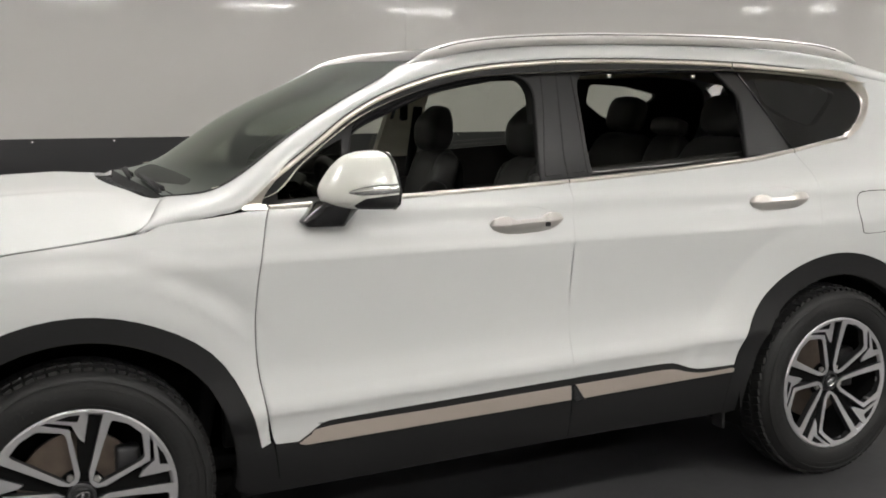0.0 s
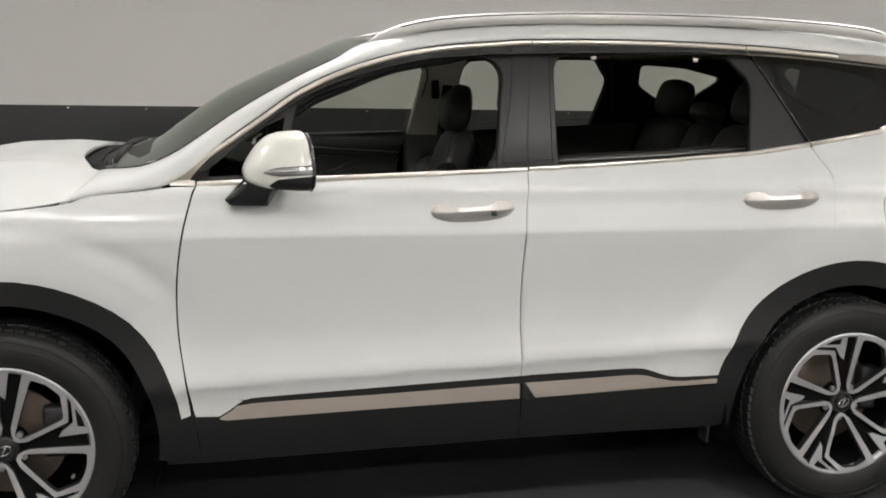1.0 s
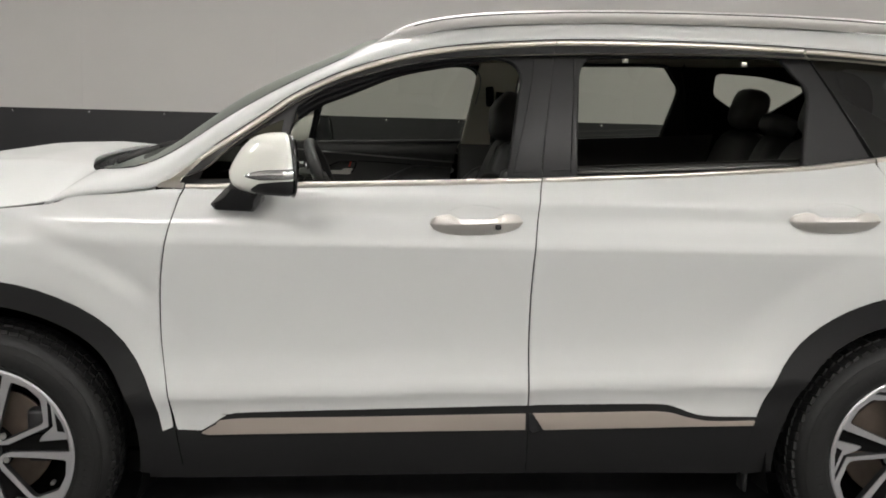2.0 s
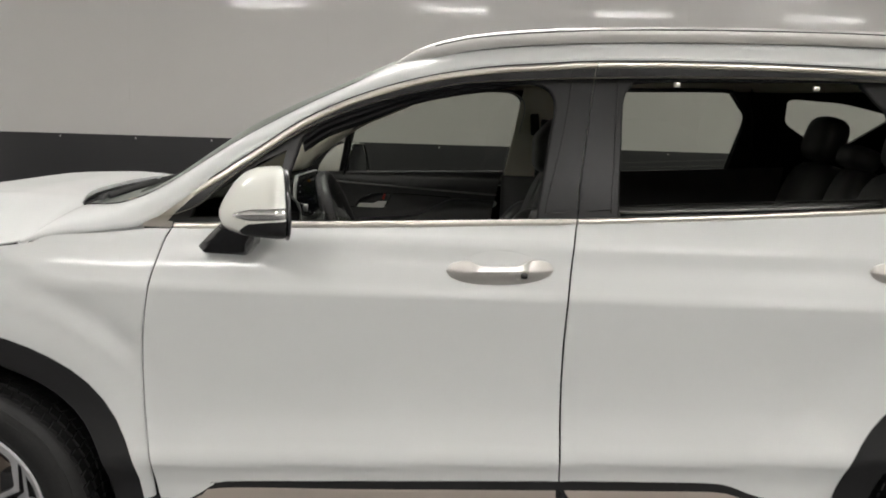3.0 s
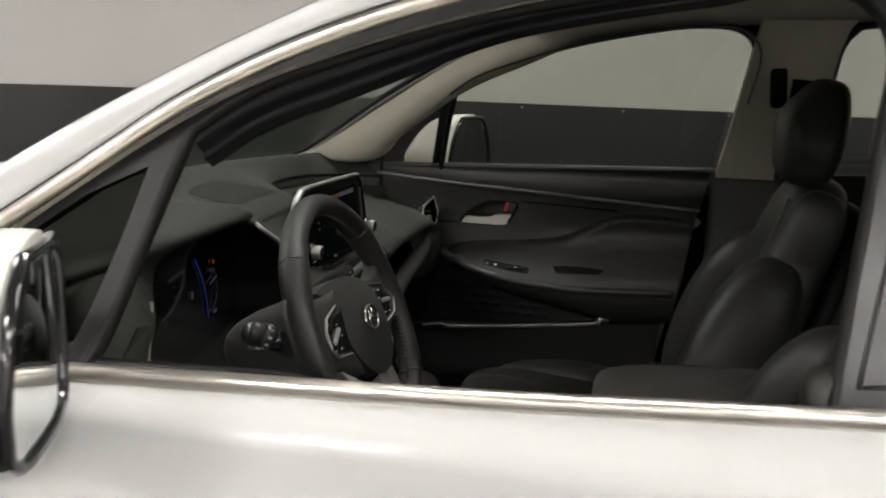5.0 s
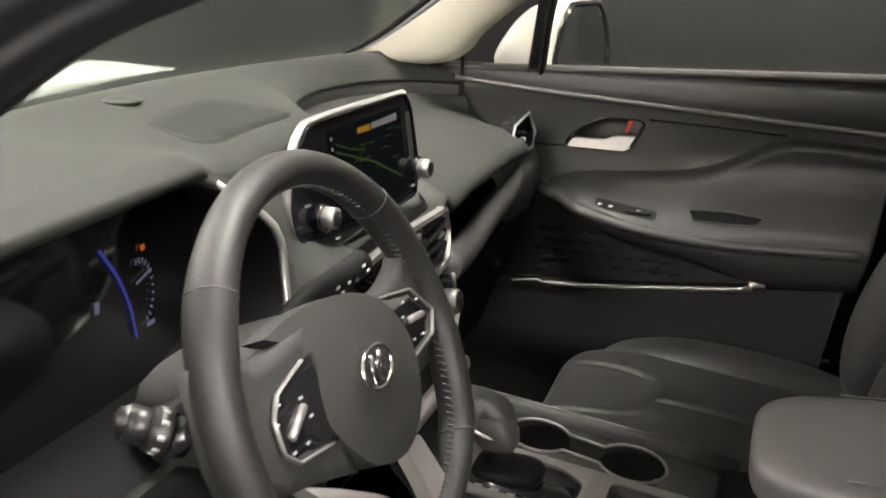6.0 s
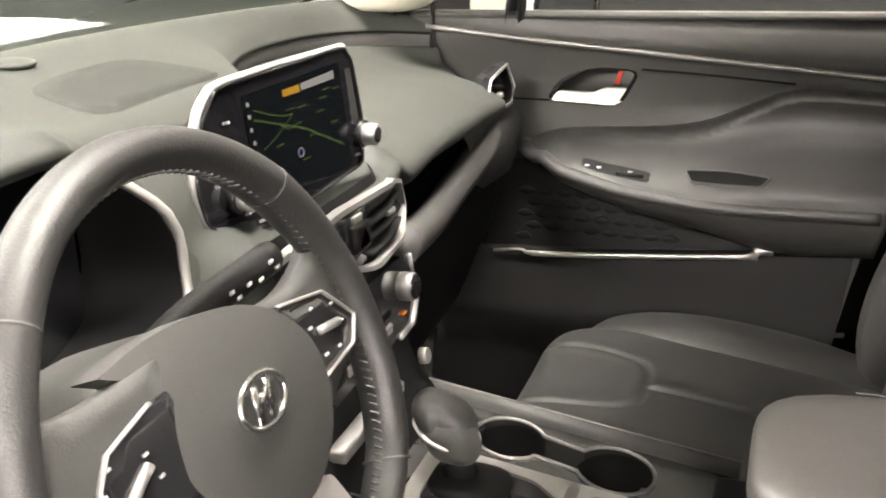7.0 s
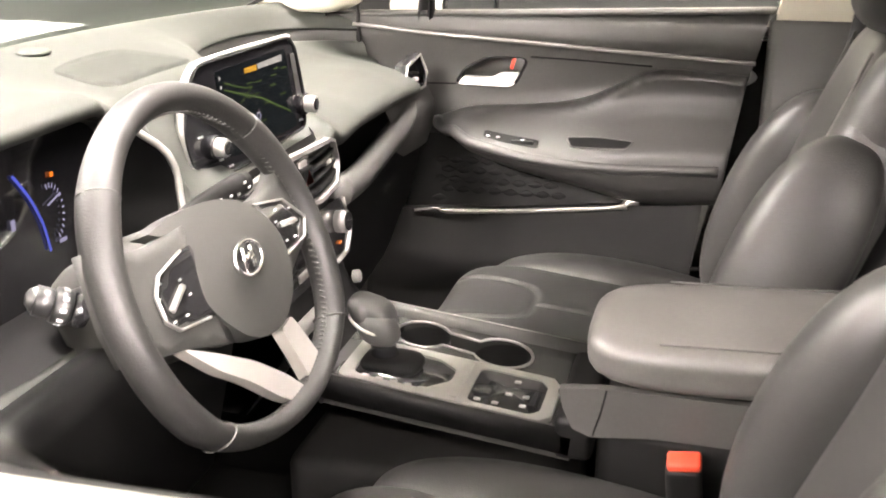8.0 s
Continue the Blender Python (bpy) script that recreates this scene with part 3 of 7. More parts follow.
    frame_r = (curve([(1.602, 1.165), (2.05, 1.190), (2.409, 1.217), (2.618, 1.262)], 0.03) + curve([(2.56, 1.375), (2.501, 1.48), (2.437, 1.590)], 0.03)
               + curve([(2.187, 1.599), (1.905, 1.599), (1.662, 1.592)], 0.03) + curve([(1.638, 1.44), (1.612, 1.27)], 0.03))
    panel("window_frame", frame_r, PILLAR_BLACK, rear, "satin black rear window frame and pillar cover", d=0.006, holes=(r_open,), res=0.03, thick=0.035, side=s)
    # joints between the glass runs and the pillar covers
    for owner, pts in ((door, [(1.594, 1.582), (1.580, 1.48), (1.563, 1.391), (1.540, 1.30), (1.518, 1.206)]), (rear, [(1.716, 1.585), (1.706, 1.44), (1.697, 1.32), (1.688, 1.212)]),
                       (door, [(1.522, 1.208), (1.56, 1.211), (1.596, 1.214)]), (rear, [(1.606, 1.215), (1.65, 1.218), (1.686, 1.221)])):
        path = [(x, -s * (float(flank(x, z)) + 0.0068), z) for x, z in curve(pts, 0.02)]
        part("pillar_joint", sweep(path, ring(0.0024, 6), up=(0, 1, 0)), RUBBER, owner)
    upper = [p for p in f_open if p[1] > 1.375]
    rows = []
    for p in upper:
        y0 = float(flank(p[0], p[1])) + 0.018
        deep = 0.072 if not left else 0.042
        drop = 0.007 if not left else 0.044 - 0.018 * float(ease((p[0] - 0.98) / 0.25)) - 0.016 * float(ease((p[0] - 1.38) / 0.10))
        rows.append([(p[0] + 0.003 * q, -s * (y0 + q * deep + 0.0028 * math.sin(q * 15)), p[1] - drop * q ** 0.8) for q in np.linspace(0, 1, 15)])
        rows[-1].append((rows[-1][-1][0], rows[-1][-1][1] - s * 0.022, rows[-1][-1][2] + 0.004))
    part("aperture_seal", fixed(sheet(rows)), SEAL, car, "black rubber seal round the front door opening")
    for opening, owner in ((f_open, door), (r_open, rear)):
        a = np.array(opening)
        loop = [(p[0], -s * (float(flank(p[0], p[1])) + 0.020), p[1]) for p in opening]
        part("window_seal", sweep(loop, ring(0.008, 8, 0.012), closed=True, up=(0, 1, 0)), RUBBER, owner)
        if not left:
            gb, nrm = skin([tuple(p) for p in a], off(0.022), (), 0.08, 0.004, s)
            part("window_pane", gb, TINT, owner, "closed grey-tinted door window", normals=nrm).visible_shadow = False
    qg = curve([(2.630, 1.276), (2.57, 1.38), (2.510, 1.484), (2.447, 1.590)], 0.03) + curve([(2.62, 1.580), (2.803, 1.562), (2.95, 1.549), (3.01, 1.538), (3.052, 1.500), (3.078, 1.470), (3.062, 1.425), (3.00, 1.365), (2.92, 1.327), (2.76, 1.296)], 0.02)
    gb, nrm = skin(qg, off(0.004), (), 0.05, 0.005, s)
    part("quarter_glass", gb, PRIVACY if left else TINT, quarter, "dark rear quarter window", normals=nrm)
    # bright window surround
    strips, bright = [], []
    for owner, a, b in ((door, 0.569, 1.597), (rear, 1.602, 2.624), (quarter, 2.628, 2.93)):
        xs = np.linspace(a, b, 30)
        low = [(x, belt_z(x) if x < 2.7 else float(np.interp(x, [2.7, 2.76, 2.925, 2.95], [1.279, 1.288, 1.312, 1.316]))) for x in xs]
        bright.append((owner, shift(low, 0, 0.0005)))
    tops = curve(DLO, 0.02)
    for owner, a, b in ((door, 0.598, 1.659), (rear, 1.662, 2.44), (quarter, 2.445, 2.803)):
        ends = [(q, float(np.interp(q, [p[0] for p in tops], [p[1] for p in tops]))) for q in (a, b)]
        seg = ends[:1] + [p for p in tops if a < p[0] < b] + ends[1:]
        bright.append((owner, shift(seg, 0, -0.005)))
    strips.append((car, curve([(0.490, 1.145), (0.49, 1.153), (0.513, 1.166), (0.552, 1.198), (0.597, 1.234)], 0.02) + curve([(0.603, 1.220), (0.566, 1.183), (0.548, 1.158), (0.562, 1.157), (0.562, 1.144)], 0.02)))
    strips.append((quarter, curve([(2.93, 1.309), (3.02, 1.352), (3.085, 1.41), (3.125, 1.476), (3.115, 1.515), (3.05, 1.567), (2.93, 1.582), (2.806, 1.581)], 0.02)
                   + curve([(2.806, 1.565), (2.95, 1.553), (3.012, 1.541), (3.055, 1.502), (3.082, 1.470), (3.066, 1.425), (3.004, 1.366), (2.93, 1.326)], 0.02)))
    for owner, a, b in ((door, 0.80, 1.50), (rear, 1.70, 2.40)):
        path = [(x, -s * (float(flank(x, belt_z(x) + 0.013)) + 0.010), belt_z(x) + 0.003 - 0.009 * float(ease((x - 1.0) / 0.1))) for x in np.linspace(a, b, 24)]
        part("belt_seal", sweep(path, [(-0.012, -0.006), (0.012, -0.006), (0.010, 0.005), (-0.010, 0.005)]), RUBBER, owner)
    bead = [(-0.0085, -0.010), (0.0085, -0.010), (0.0085, 0.001), (0.0065, 0.004), (0.0025, 0.0055), (-0.0025, 0.0055), (-0.0065, 0.004), (-0.0085, 0.001)]
    for owner, line in bright:
        part("window_chrome", sweep([(x, -s * (float(flank(x, z)) + 0.002), z) for x, z in line], bead, up=(0, s, 0)), CHROME, owner, sharp=50)
    for owner, loop in strips:
        panel("window_chrome", loop, CHROME, owner, d=-0.004, res=0.05, thick=0.02, side=s)
    # A pillar and cantrail in body colour
    pairs = [((0.182, 1.0965), (0.228, -0.797, 1.119)), ((0.235, 1.110), (0.262, -0.735, 1.160)), ((0.30, 1.123), (0.292, -0.688, 1.181)), ((0.36, 1.129), (0.345, -0.725, 1.186)), ((0.42, 1.137), (0.42, -0.745, 1.198)), ((0.505, 1.158), (0.52, -0.725, 1.245)), ((0.677, 1.290), (0.694, -0.68, 1.362)),
             ((0.873, 1.425), (0.858, -0.64, 1.457)), ((1.008, 1.491), (1.0, -0.61, 1.527)), ((1.182, 1.547), (1.13, -0.585, 1.592)), ((1.40, 1.584), (1.40, -0.565, 1.640)),
             ((1.66, 1.604), (1.66, -0.56, 1.664)), ((1.905, 1.610), (1.9, -0.56, 1.674)), ((2.187, 1.610), (2.2, -0.56, 1.678)), ((2.478, 1.602), (2.5, -0.555, 1.673)),
             ((2.803, 1.585), (2.85, -0.545, 1.652)), ((3.06, 1.568), (3.1, -0.53, 1.622)), ((3.345, 1.522), (3.38, -0.51, 1.570))]
    rows = []
    # upper edge at the same stations
    st = []
    for (a, b) in pairs:
        st.append(np.r_[a[0], float(flank(a[0], a[1])), a[1], b])
    st = np.array(curve(st, 0.03))
    for r in st:
        a, b = r[:3], r[3:]
        h = max(b[2] - a[2] - 0.004, 0.3 * (b[2] - a[2]))
        mid = np.array([(a[0] + b[0]) / 2, a[1] + 0.30 * h - 0.004, a[2] + h])
        rows.append([((1 - t) ** 2 * a + 2 * t * (1 - t) * mid + t * t * b) for t in np.linspace(0, 1, 9)])
    if not left:
        rows = [[(p[0], -p[1], p[2]) for p in r] for r in rows]
    bm = sheet(rows)
    bmesh.ops.solidify(fixed(bm), geom=bm.faces[:], thickness=0.012)
    part("cantrail", bm, PAINT, car, "white A pillar and roof side")
    # dark line under the cantrail
    seam = [(p[0], -s * (float(flank(p[0], p[1] + 0.004)) - 0.001), p[1] + 0.0035) for p in curve(DLO, 0.03)]
    part("roof_seal", sweep(seam, ring(0.0035, 6), up=(0, 1, 0)), RUBBER, car)
    # roof rail
    rail = [(1.09, 1.580), (1.14, 1.612), (1.20, 1.640), (1.34, 1.673), (1.57, 1.695), (1.9, 1.708), (2.33, 1.711), (2.65, 1.703), (2.90, 1.687), (3.04, 1.660), (3.115, 1.630)]
    path = [(x, -s * -0.600, z - 0.013) for x, z in curve(rail, 0.03)]
    slim = [0.35 + 0.65 * float(ease((x - 1.10) / 0.14)) * (1 - float(ease((x - 2.98) / 0.13))) for x, y, z in path]
    roof_rail = part("roof_rail", sweep(path, [(-0.012, -0.031), (0.012, -0.031), (0.014, 0.001), (0.007, 0.009), (-0.007, 0.009), (-0.014, 0.001)], up=(0, 0, 1), scale=slim), ROOF_RAIL, car, "satin silver roof rail")
    part("rail_groove", sweep([(x, -s * -0.6135, z + 0.001) for x, y, z in path if 1.2 < x < 3.0], ring(0.0018, 5)), RUBBER, roof_rail)
    # wheel housing
    for hub in (HUB_F, HUB_R):
        rows = [[(hub + r * math.cos(radians(a)), -s * y, AXLE + r * math.sin(radians(a))) for a in range(-20, 201, 8)] for r, y in ((0.45, -0.90), (0.47, -0.70), (0.47, -0.50), (0.02, -0.50))]
        part("wheel_housing", fixed(sheet(rows)), UNDER, car)
    return door, rear


left_door, left_rear_door = body_side(-1)
right_door, right_rear_door = body_side(1)

for x in (1.872, 2.245):
    part("grip_cap", box((0.018, 0.008, 0.014), (x, -0.655, 1.548), bevel=0.002), CHROME, left_rear_door, "small bright screw cap")
low = curve([(0.835, 1.09), (0.845, 1.186)], 0.05) + curve([(0.87, 1.191), (1.0, 1.178), (1.15, 1.148)], 0.04) + [(1.15, 1.09)]
bm, nrm = skin(low, off(0.045), (), 0.05, 0.004, -1)
part("lowered_pane", bm, TINT, left_door, "lowered door window with only its front edge standing out", normals=nrm)

# windshield, cowl, bonnet, roof
EDGE = [(0.290, -0.688, 1.181), (0.345, -0.725, 1.186), (0.42, -0.745, 1.198), (0.52, -0.725, 1.245), (0.694, -0.68, 1.362), (0.858, -0.64, 1.457), (1.0, -0.61, 1.527), (1.13, -0.585, 1.592)]


def screen_rows(inset=0.0, n=25, drop=0.0):
    rows = []
    e = resample(curve(EDGE, 0.03), 24)
    for i, p in enumerate(e):
        k = i / (len(e) - 1)
        bow = float(np.interp(k, [0, 0.12, 0.3, 0.55, 1], [0.012, 0.045, 0.080, 0.095, 0.06]))
        lift = float(np.interp(k, [0, 0.2, 1], [0.006, 0.014, 0.014]))
        yl = p[1] + inset
        # the lower corner runs back along the pillar
        rows.append([(p[0] - bow * (1 - (y / yl) ** 2), y, p[2] + lift * (1 - (y / yl) ** 2) - drop) for y in np.linspace(yl, -yl, n)])
    return rows


bm = sheet(screen_rows(0.012))
ob = part("windshield", fixed(bm), GLASS, car, "raked green-tinted windshield")
ob.visible_shadow = False
rows = screen_rows(0.010, drop=0.004)
edge_l = [r[0] for r in rows]
for s in (1, -1):
    part("windshield_seal", sweep([(p[0], s * p[1], p[2] + 0.002) for p in edge_l], [(-0.012, -0.003), (0.012, -0.003), (0.012, 0.004), (-0.012, 0.004)]), RUBBER, car)
bm = bmesh.new()
for s in (0,):
    sheet([[(p[0] + 0.0, p[1], p[2] - 0.003) for p in r] for r in screen_rows(0.03, drop=0.0)[-3:]], bm)
part("header_band", fixed(bm), GLOSS_BLACK, car)


SHUT = [(-0.64, 0.815, 0.965), (-0.5, 0.842, 1.003), (-0.166, 0.862, 1.057), (-0.025, 0.868, 1.072), (0.12, 0.872, 1.090), (0.168, 0.868, 1.098), (0.20, 0.845, 1.106), (0.228, 0.797, 1.120), (0.258, 0.742, 1.152), (0.284, 0.688, 1.180)]


def bonnet_z(x, y):
    """Height of the bonnet: a crowned sheet that falls to its shut line."""
    zc = np.interp(x, [-0.85, -0.5, -0.15, 0.05, 0.17, 0.30], [1.025, 1.134, 1.192, 1.201, 1.192, 1.187])
    half = np.interp(x, [p[0] for p in SHUT], [p[1] for p in SHUT])
    zs = np.interp(x, [-0.85] + [p[0] for p in SHUT], [0.90] + [p[2] for p in SHUT])
    u = np.clip(np.abs(y) / half, 0, 1)
    crease = (0.006 * np.exp(-((u - 0.62) / 0.05) ** 2) - 0.005 * np.exp(-((u - 0.76) / 0.07) ** 2)) * np.clip((0.2 - x) / 0.3, 0, 1)
    return zc - (zc - zs) * u ** (4.6 + 0.4 * np.clip(x / 0.2, 0, 1)) + crease


# bonnet: front edge, shut lines and the edge along the cowl
shut = [(x, -y) for x, y, z in SHUT]
rear_edge = [(0.284, -0.688), (0.262, -0.64), (0.229, -0.55), (0.184, -0.32), (0.168, 0.0), (0.184, 0.32), (0.229, 0.55), (0.262, 0.64), (0.284, 0.688)]
nose_edge = [(-0.64, 0.815), (-0.74, 0.60), (-0.81, 0.30), (-0.84, 0.0), (-0.81, -0.30), (-0.74, -0.60), (-0.64, -0.815)]
plan = curve(shut, 0.02)[:-1] + curve(rear_edge, 0.02)[:-1] + curve([(x, -y) for x, y in shut[::-1]], 0.02)[:-1] + curve(nose_edge, 0.03)[:-1]
v, f = fill(plan, (), 0.03)
zt = bonnet_z(v[:, 0], v[:, 1])
bm = bmesh.new()
vs = [bm.verts.new((p[0], p[1] * 0.9965, float(z))) for p, z in zip(v, zt)]
for t in f:
    bm.faces.new([vs[i] for i in t])
fixed(bm)
bmesh.ops.solidify(bm, geom=bm.faces[:], thickness=0.012)
part("bonnet", bm, PAINT, car, "white crowned bonnet with two soft creases", sharp=40)
for s in (-1, 1):
    part("bonnet_seal", sweep([(x, s * y, z - 0.010) for x, y, z in curve(SHUT, 0.03)], ring(0.008, 6)), RUBBER, car)
# cowl between bonnet and windshield
base = screen_rows(0.0)[0]
rows = []
for p in base:
    y = p[1]
    xr = float(np.interp(abs(y), [0, 0.32, 0.55, 0.64, 0.688, 0.80], [0.168, 0.184, 0.229, 0.262, 0.284, 0.31]))
    zb = float(bonnet_z(xr, y)) - 0.012
    rows.append([(xr - 0.03, y, zb - 0.022), (xr + 0.012, y, zb - 0.014), (xr + 0.5 * (p[0] - xr), y, 0.5 * (zb + p[2]) - 0.016), (p[0] - 0.004, y, p[2] - 0.006), (p[0] + 0.03, y, p[2] + 0.004)])
cowl = part("cowl", fixed(sheet(rows)), CLADDING, car, "black ribbed plastic cowl")
for i in range(46):
    y = -0.62 + 1.24 * i / 45
    xr = float(np.interp(abs(y), [0, 0.32, 0.55, 0.64, 0.688], [0.168, 0.184, 0.229, 0.262, 0.284]))
    part("cowl_slat", box((0.045, 0.010, 0.008), (xr + 0.035, y, float(bonnet_z(xr, y)) - 0.018), bevel=0.002), CLADDING, cowl)
glass = np.array(screen_rows(0.012))


def on_glass(i, y, d):
    """A place d above the windshield on its row i (may be a fraction)."""
    k = int(i)
    r = glass[k] + (glass[k + 1] - glass[k]) * (i - k)
    return tuple(np.array([np.interp(y, r[:, 1], r[:, j]) for j in range(3)]) + np.array([-0.55, 0, 0.83]) * d)


for y0, y1 in ((-0.62, -0.02), (0.00, 0.52)):
    wiper = part("wiper", sweep([on_glass(i, y, d) for i, y, d in ((0.0, y0 - 0.0, -0.02), (0.3, y0 + 0.06, 0.012), (0.9, y0 + 0.30, 0.018), (1.4, y1 - 0.08, 0.016))], ring(0.009, 6, 0.006)), CLADDING, car, "black wiper arm")
    part("wiper_blade", sweep([on_glass(i, y, 0.008) for i, y in ((0.9, y0 + 0.06), (1.1, (y0 + y1) / 2), (1.5, y1 + 0.04))], [(-0.005, -0.006), (0.005, -0.006), (0.003, 0.008), (-0.003, 0.008)]), RUBBER, wiper)

ROOF_EDGE = [(1.13, -0.585, 1.592), (1.40, -0.565, 1.640), (1.66, -0.56, 1.664), (1.9, -0.56, 1.674), (2.2, -0.56, 1.678), (2.5, -0.555, 1.673), (2.85, -0.545, 1.652), (3.1, -0.53, 1.622), (3.38, -0.51, 1.570)]


def roof_rows(n=17, drop=0.0, pull=0.0):
    out = []
    for p in curve(ROOF_EDGE, 0.05):
        bow = 0.06 * max(0.0, 1 - (p[0] - 1.13) / 0.6)
        out.append([(p[0] - bow * (1 - (y / p[1]) ** 2), y, p[2] + (0.014 + 0.011 * float(ease((p[0] - 1.13) / 0.5))) * (1 - (y / p[1]) ** 2) - drop) for y in np.linspace(p[1] + pull, -p[1] - pull, n)])
    return out


rr = roof_rows()
part("glass_roof", fixed(sheet(rr[:34])), ROOF_GLASS, car, "black glass roof panel")
part("roof_panel", fixed(sheet(rr[33:])), PAINT, car)
bm = sheet([[(p[0] + 0.055, p[1] * 0.97, p[2] + 0.004) for p in rr[0]], [(p[0] + 0.062, p[1] * 0.97, p[2] + 0.008) for p in rr[0]]])
part("roof_header_seam", fixed(bm), RUBBER, car)
# plain closing faces: nose, tail, underbody
nose = []
for y in np.linspace(-0.80, 0.80, 21):
    k = (abs(y) / 0.80) ** 2.2
    top = float(bonnet_z(-0.84 + 0.2 * (abs(y) / 0.85) ** 2, y))
    nose.append([(-0.84 + 0.20 * k, y, top - 0.004), (-0.92 + 0.16 * k, y * 1.02, top - 0.10), (-0.945 + 0.17 * k, y * 1.04, 0.62), (-0.93 + 0.20 * k, y * 1.05, 0.40), (-0.86 + 0.20 * k, y, 0.24)])
part("front_fascia", fixed(sheet(nose)), PAINT, car)
for s in (-1, 1):
    bm, nrm = skin(curve([(-0.73, 0.94), (-0.60, 0.98), (-0.5, 0.8), (-0.5, 0.46), (-0.6, 0.3), (-0.8, 0.3), (-0.82, 0.6), (-0.8, 0.85), (-0.73, 0.94)], 0.04)[:-1], off(0.012), (), 0.05, 0.01, s)
    part("bumper_corner", bm, PAINT, car, normals=nrm)
tail = []
for y in np.linspace(-0.80, 0.80, 21):
    k = (abs(y) / 0.80) ** 2.4
    tail.append([(3.38 - 0.02 * k, y * 0.62, 1.575 + 0.02 * (1 - k)), (3.47 - 0.04 * k, y * 0.80, 1.45), (3.62 - 0.06 * k, y * 1.0, 1.20), (3.76 - 0.11 * k, y * 1.05, 0.95), (3.82 - 0.16 * k, y * 1.07, 0.65), (3.78 - 0.16 * k, y * 1.05, 0.42), (3.6, y, 0.28)])
part("tailgate", fixed(sheet(tail)), PAINT, car)
part("underbody", box((4.3, 1.42, 0.08), (1.45, 0, 0.27), bevel=0.02), UNDER, car)
part("mud_flap", box((0.012, 0.06, 0.07), (2.27, -0.84, 0.275), bevel=0.003), CLADDING, car)


# ---- door handles ----
def door_handle(owner, x0, x1, z0, z1, s, lock):
    """Long bright grip over a shallow cup, from x0 to x1."""
    c, half = (x0 + x1) / 2, (x1 - x0) / 2
    zc = lambda x: z0 + (z1 - z0) * (x - x0) / (x1 - x0)
    cup = [(c + half * 0.80 * math.cos(a), zc(c) + 0.001 + (0.047 if math.sin(a) > 0 else 0.044) * math.sin(a)) for a in np.linspace(0, 2 * math.pi, 40, endpoint=False)]
    depth = lambda x, z: flank(x, z) - 0.0015 + 0.024 * np.clip(1 - ((x - c) / (half * 0.80)) ** 2 - ((z - zc(x)) / 0.047) ** 2, 0, 1)
    bm, nrm = skin(cup, depth, (), 0.008, 0.004, s)
    part("handle_cup", bm, PAINT, owner, "white recessed cup behind the grip", normals=nrm)
    rows = []
    for u in np.linspace(-1, 1, 33):
        x = c + u * half
        y = float(flank(x, zc(x)))
        mid = 0.012 + 0.030 * (1 - abs(u) ** 3)
        waist = ease((0.62 - abs(u)) / 0.3)
        tip = math.sqrt(max(0.0, 1 - abs(u) ** 6))
        up = (0.026 - 0.016 * waist) * tip + 0.001
        dn = 0.034 * math.sqrt(max(0.0, 1 - abs(u) ** 2.6)) + 0.001
        back = 0.002 + 0.008 * float(waist)
        z = zc(x) - 0.002
        sec = [(back, up * 0.95), (mid * 0.62, up), (mid, 0.002), (mid * 0.99, -0.003), (mid * 0.80, -dn * 0.62), (mid * 0.35, -dn), (back, -dn * 0.98), (back - 0.006, 0.0)]
        rows.append([(x, -s * (y - d), z + h) for d, h in sec])
    bm = fixed(sheet(rows, wrap=True, caps=True))
    grip = part("door_handle", bm, HANDLE, owner, "satin chrome pull handle", sharp=35)
    if lock:
        x = x0 + 0.72 * (x1 - x0)
        part("handle_sensor", box((0.017, 0.006, 0.014), (x, -s * (float(flank(x, zc(x))) - 0.041), zc(x) - 0.011), bevel=0.001), GLOSS_BLACK, grip)


for s, fd, rd in ((-1, left_door, left_rear_door), (1, right_door, right_rear_door)):
    door_handle(fd, 1.270, 1.538, 1.066, 1.076, s, s < 0)
    door_handle(rd, 2.330, 2.604, 1.094, 1.100, s, False)


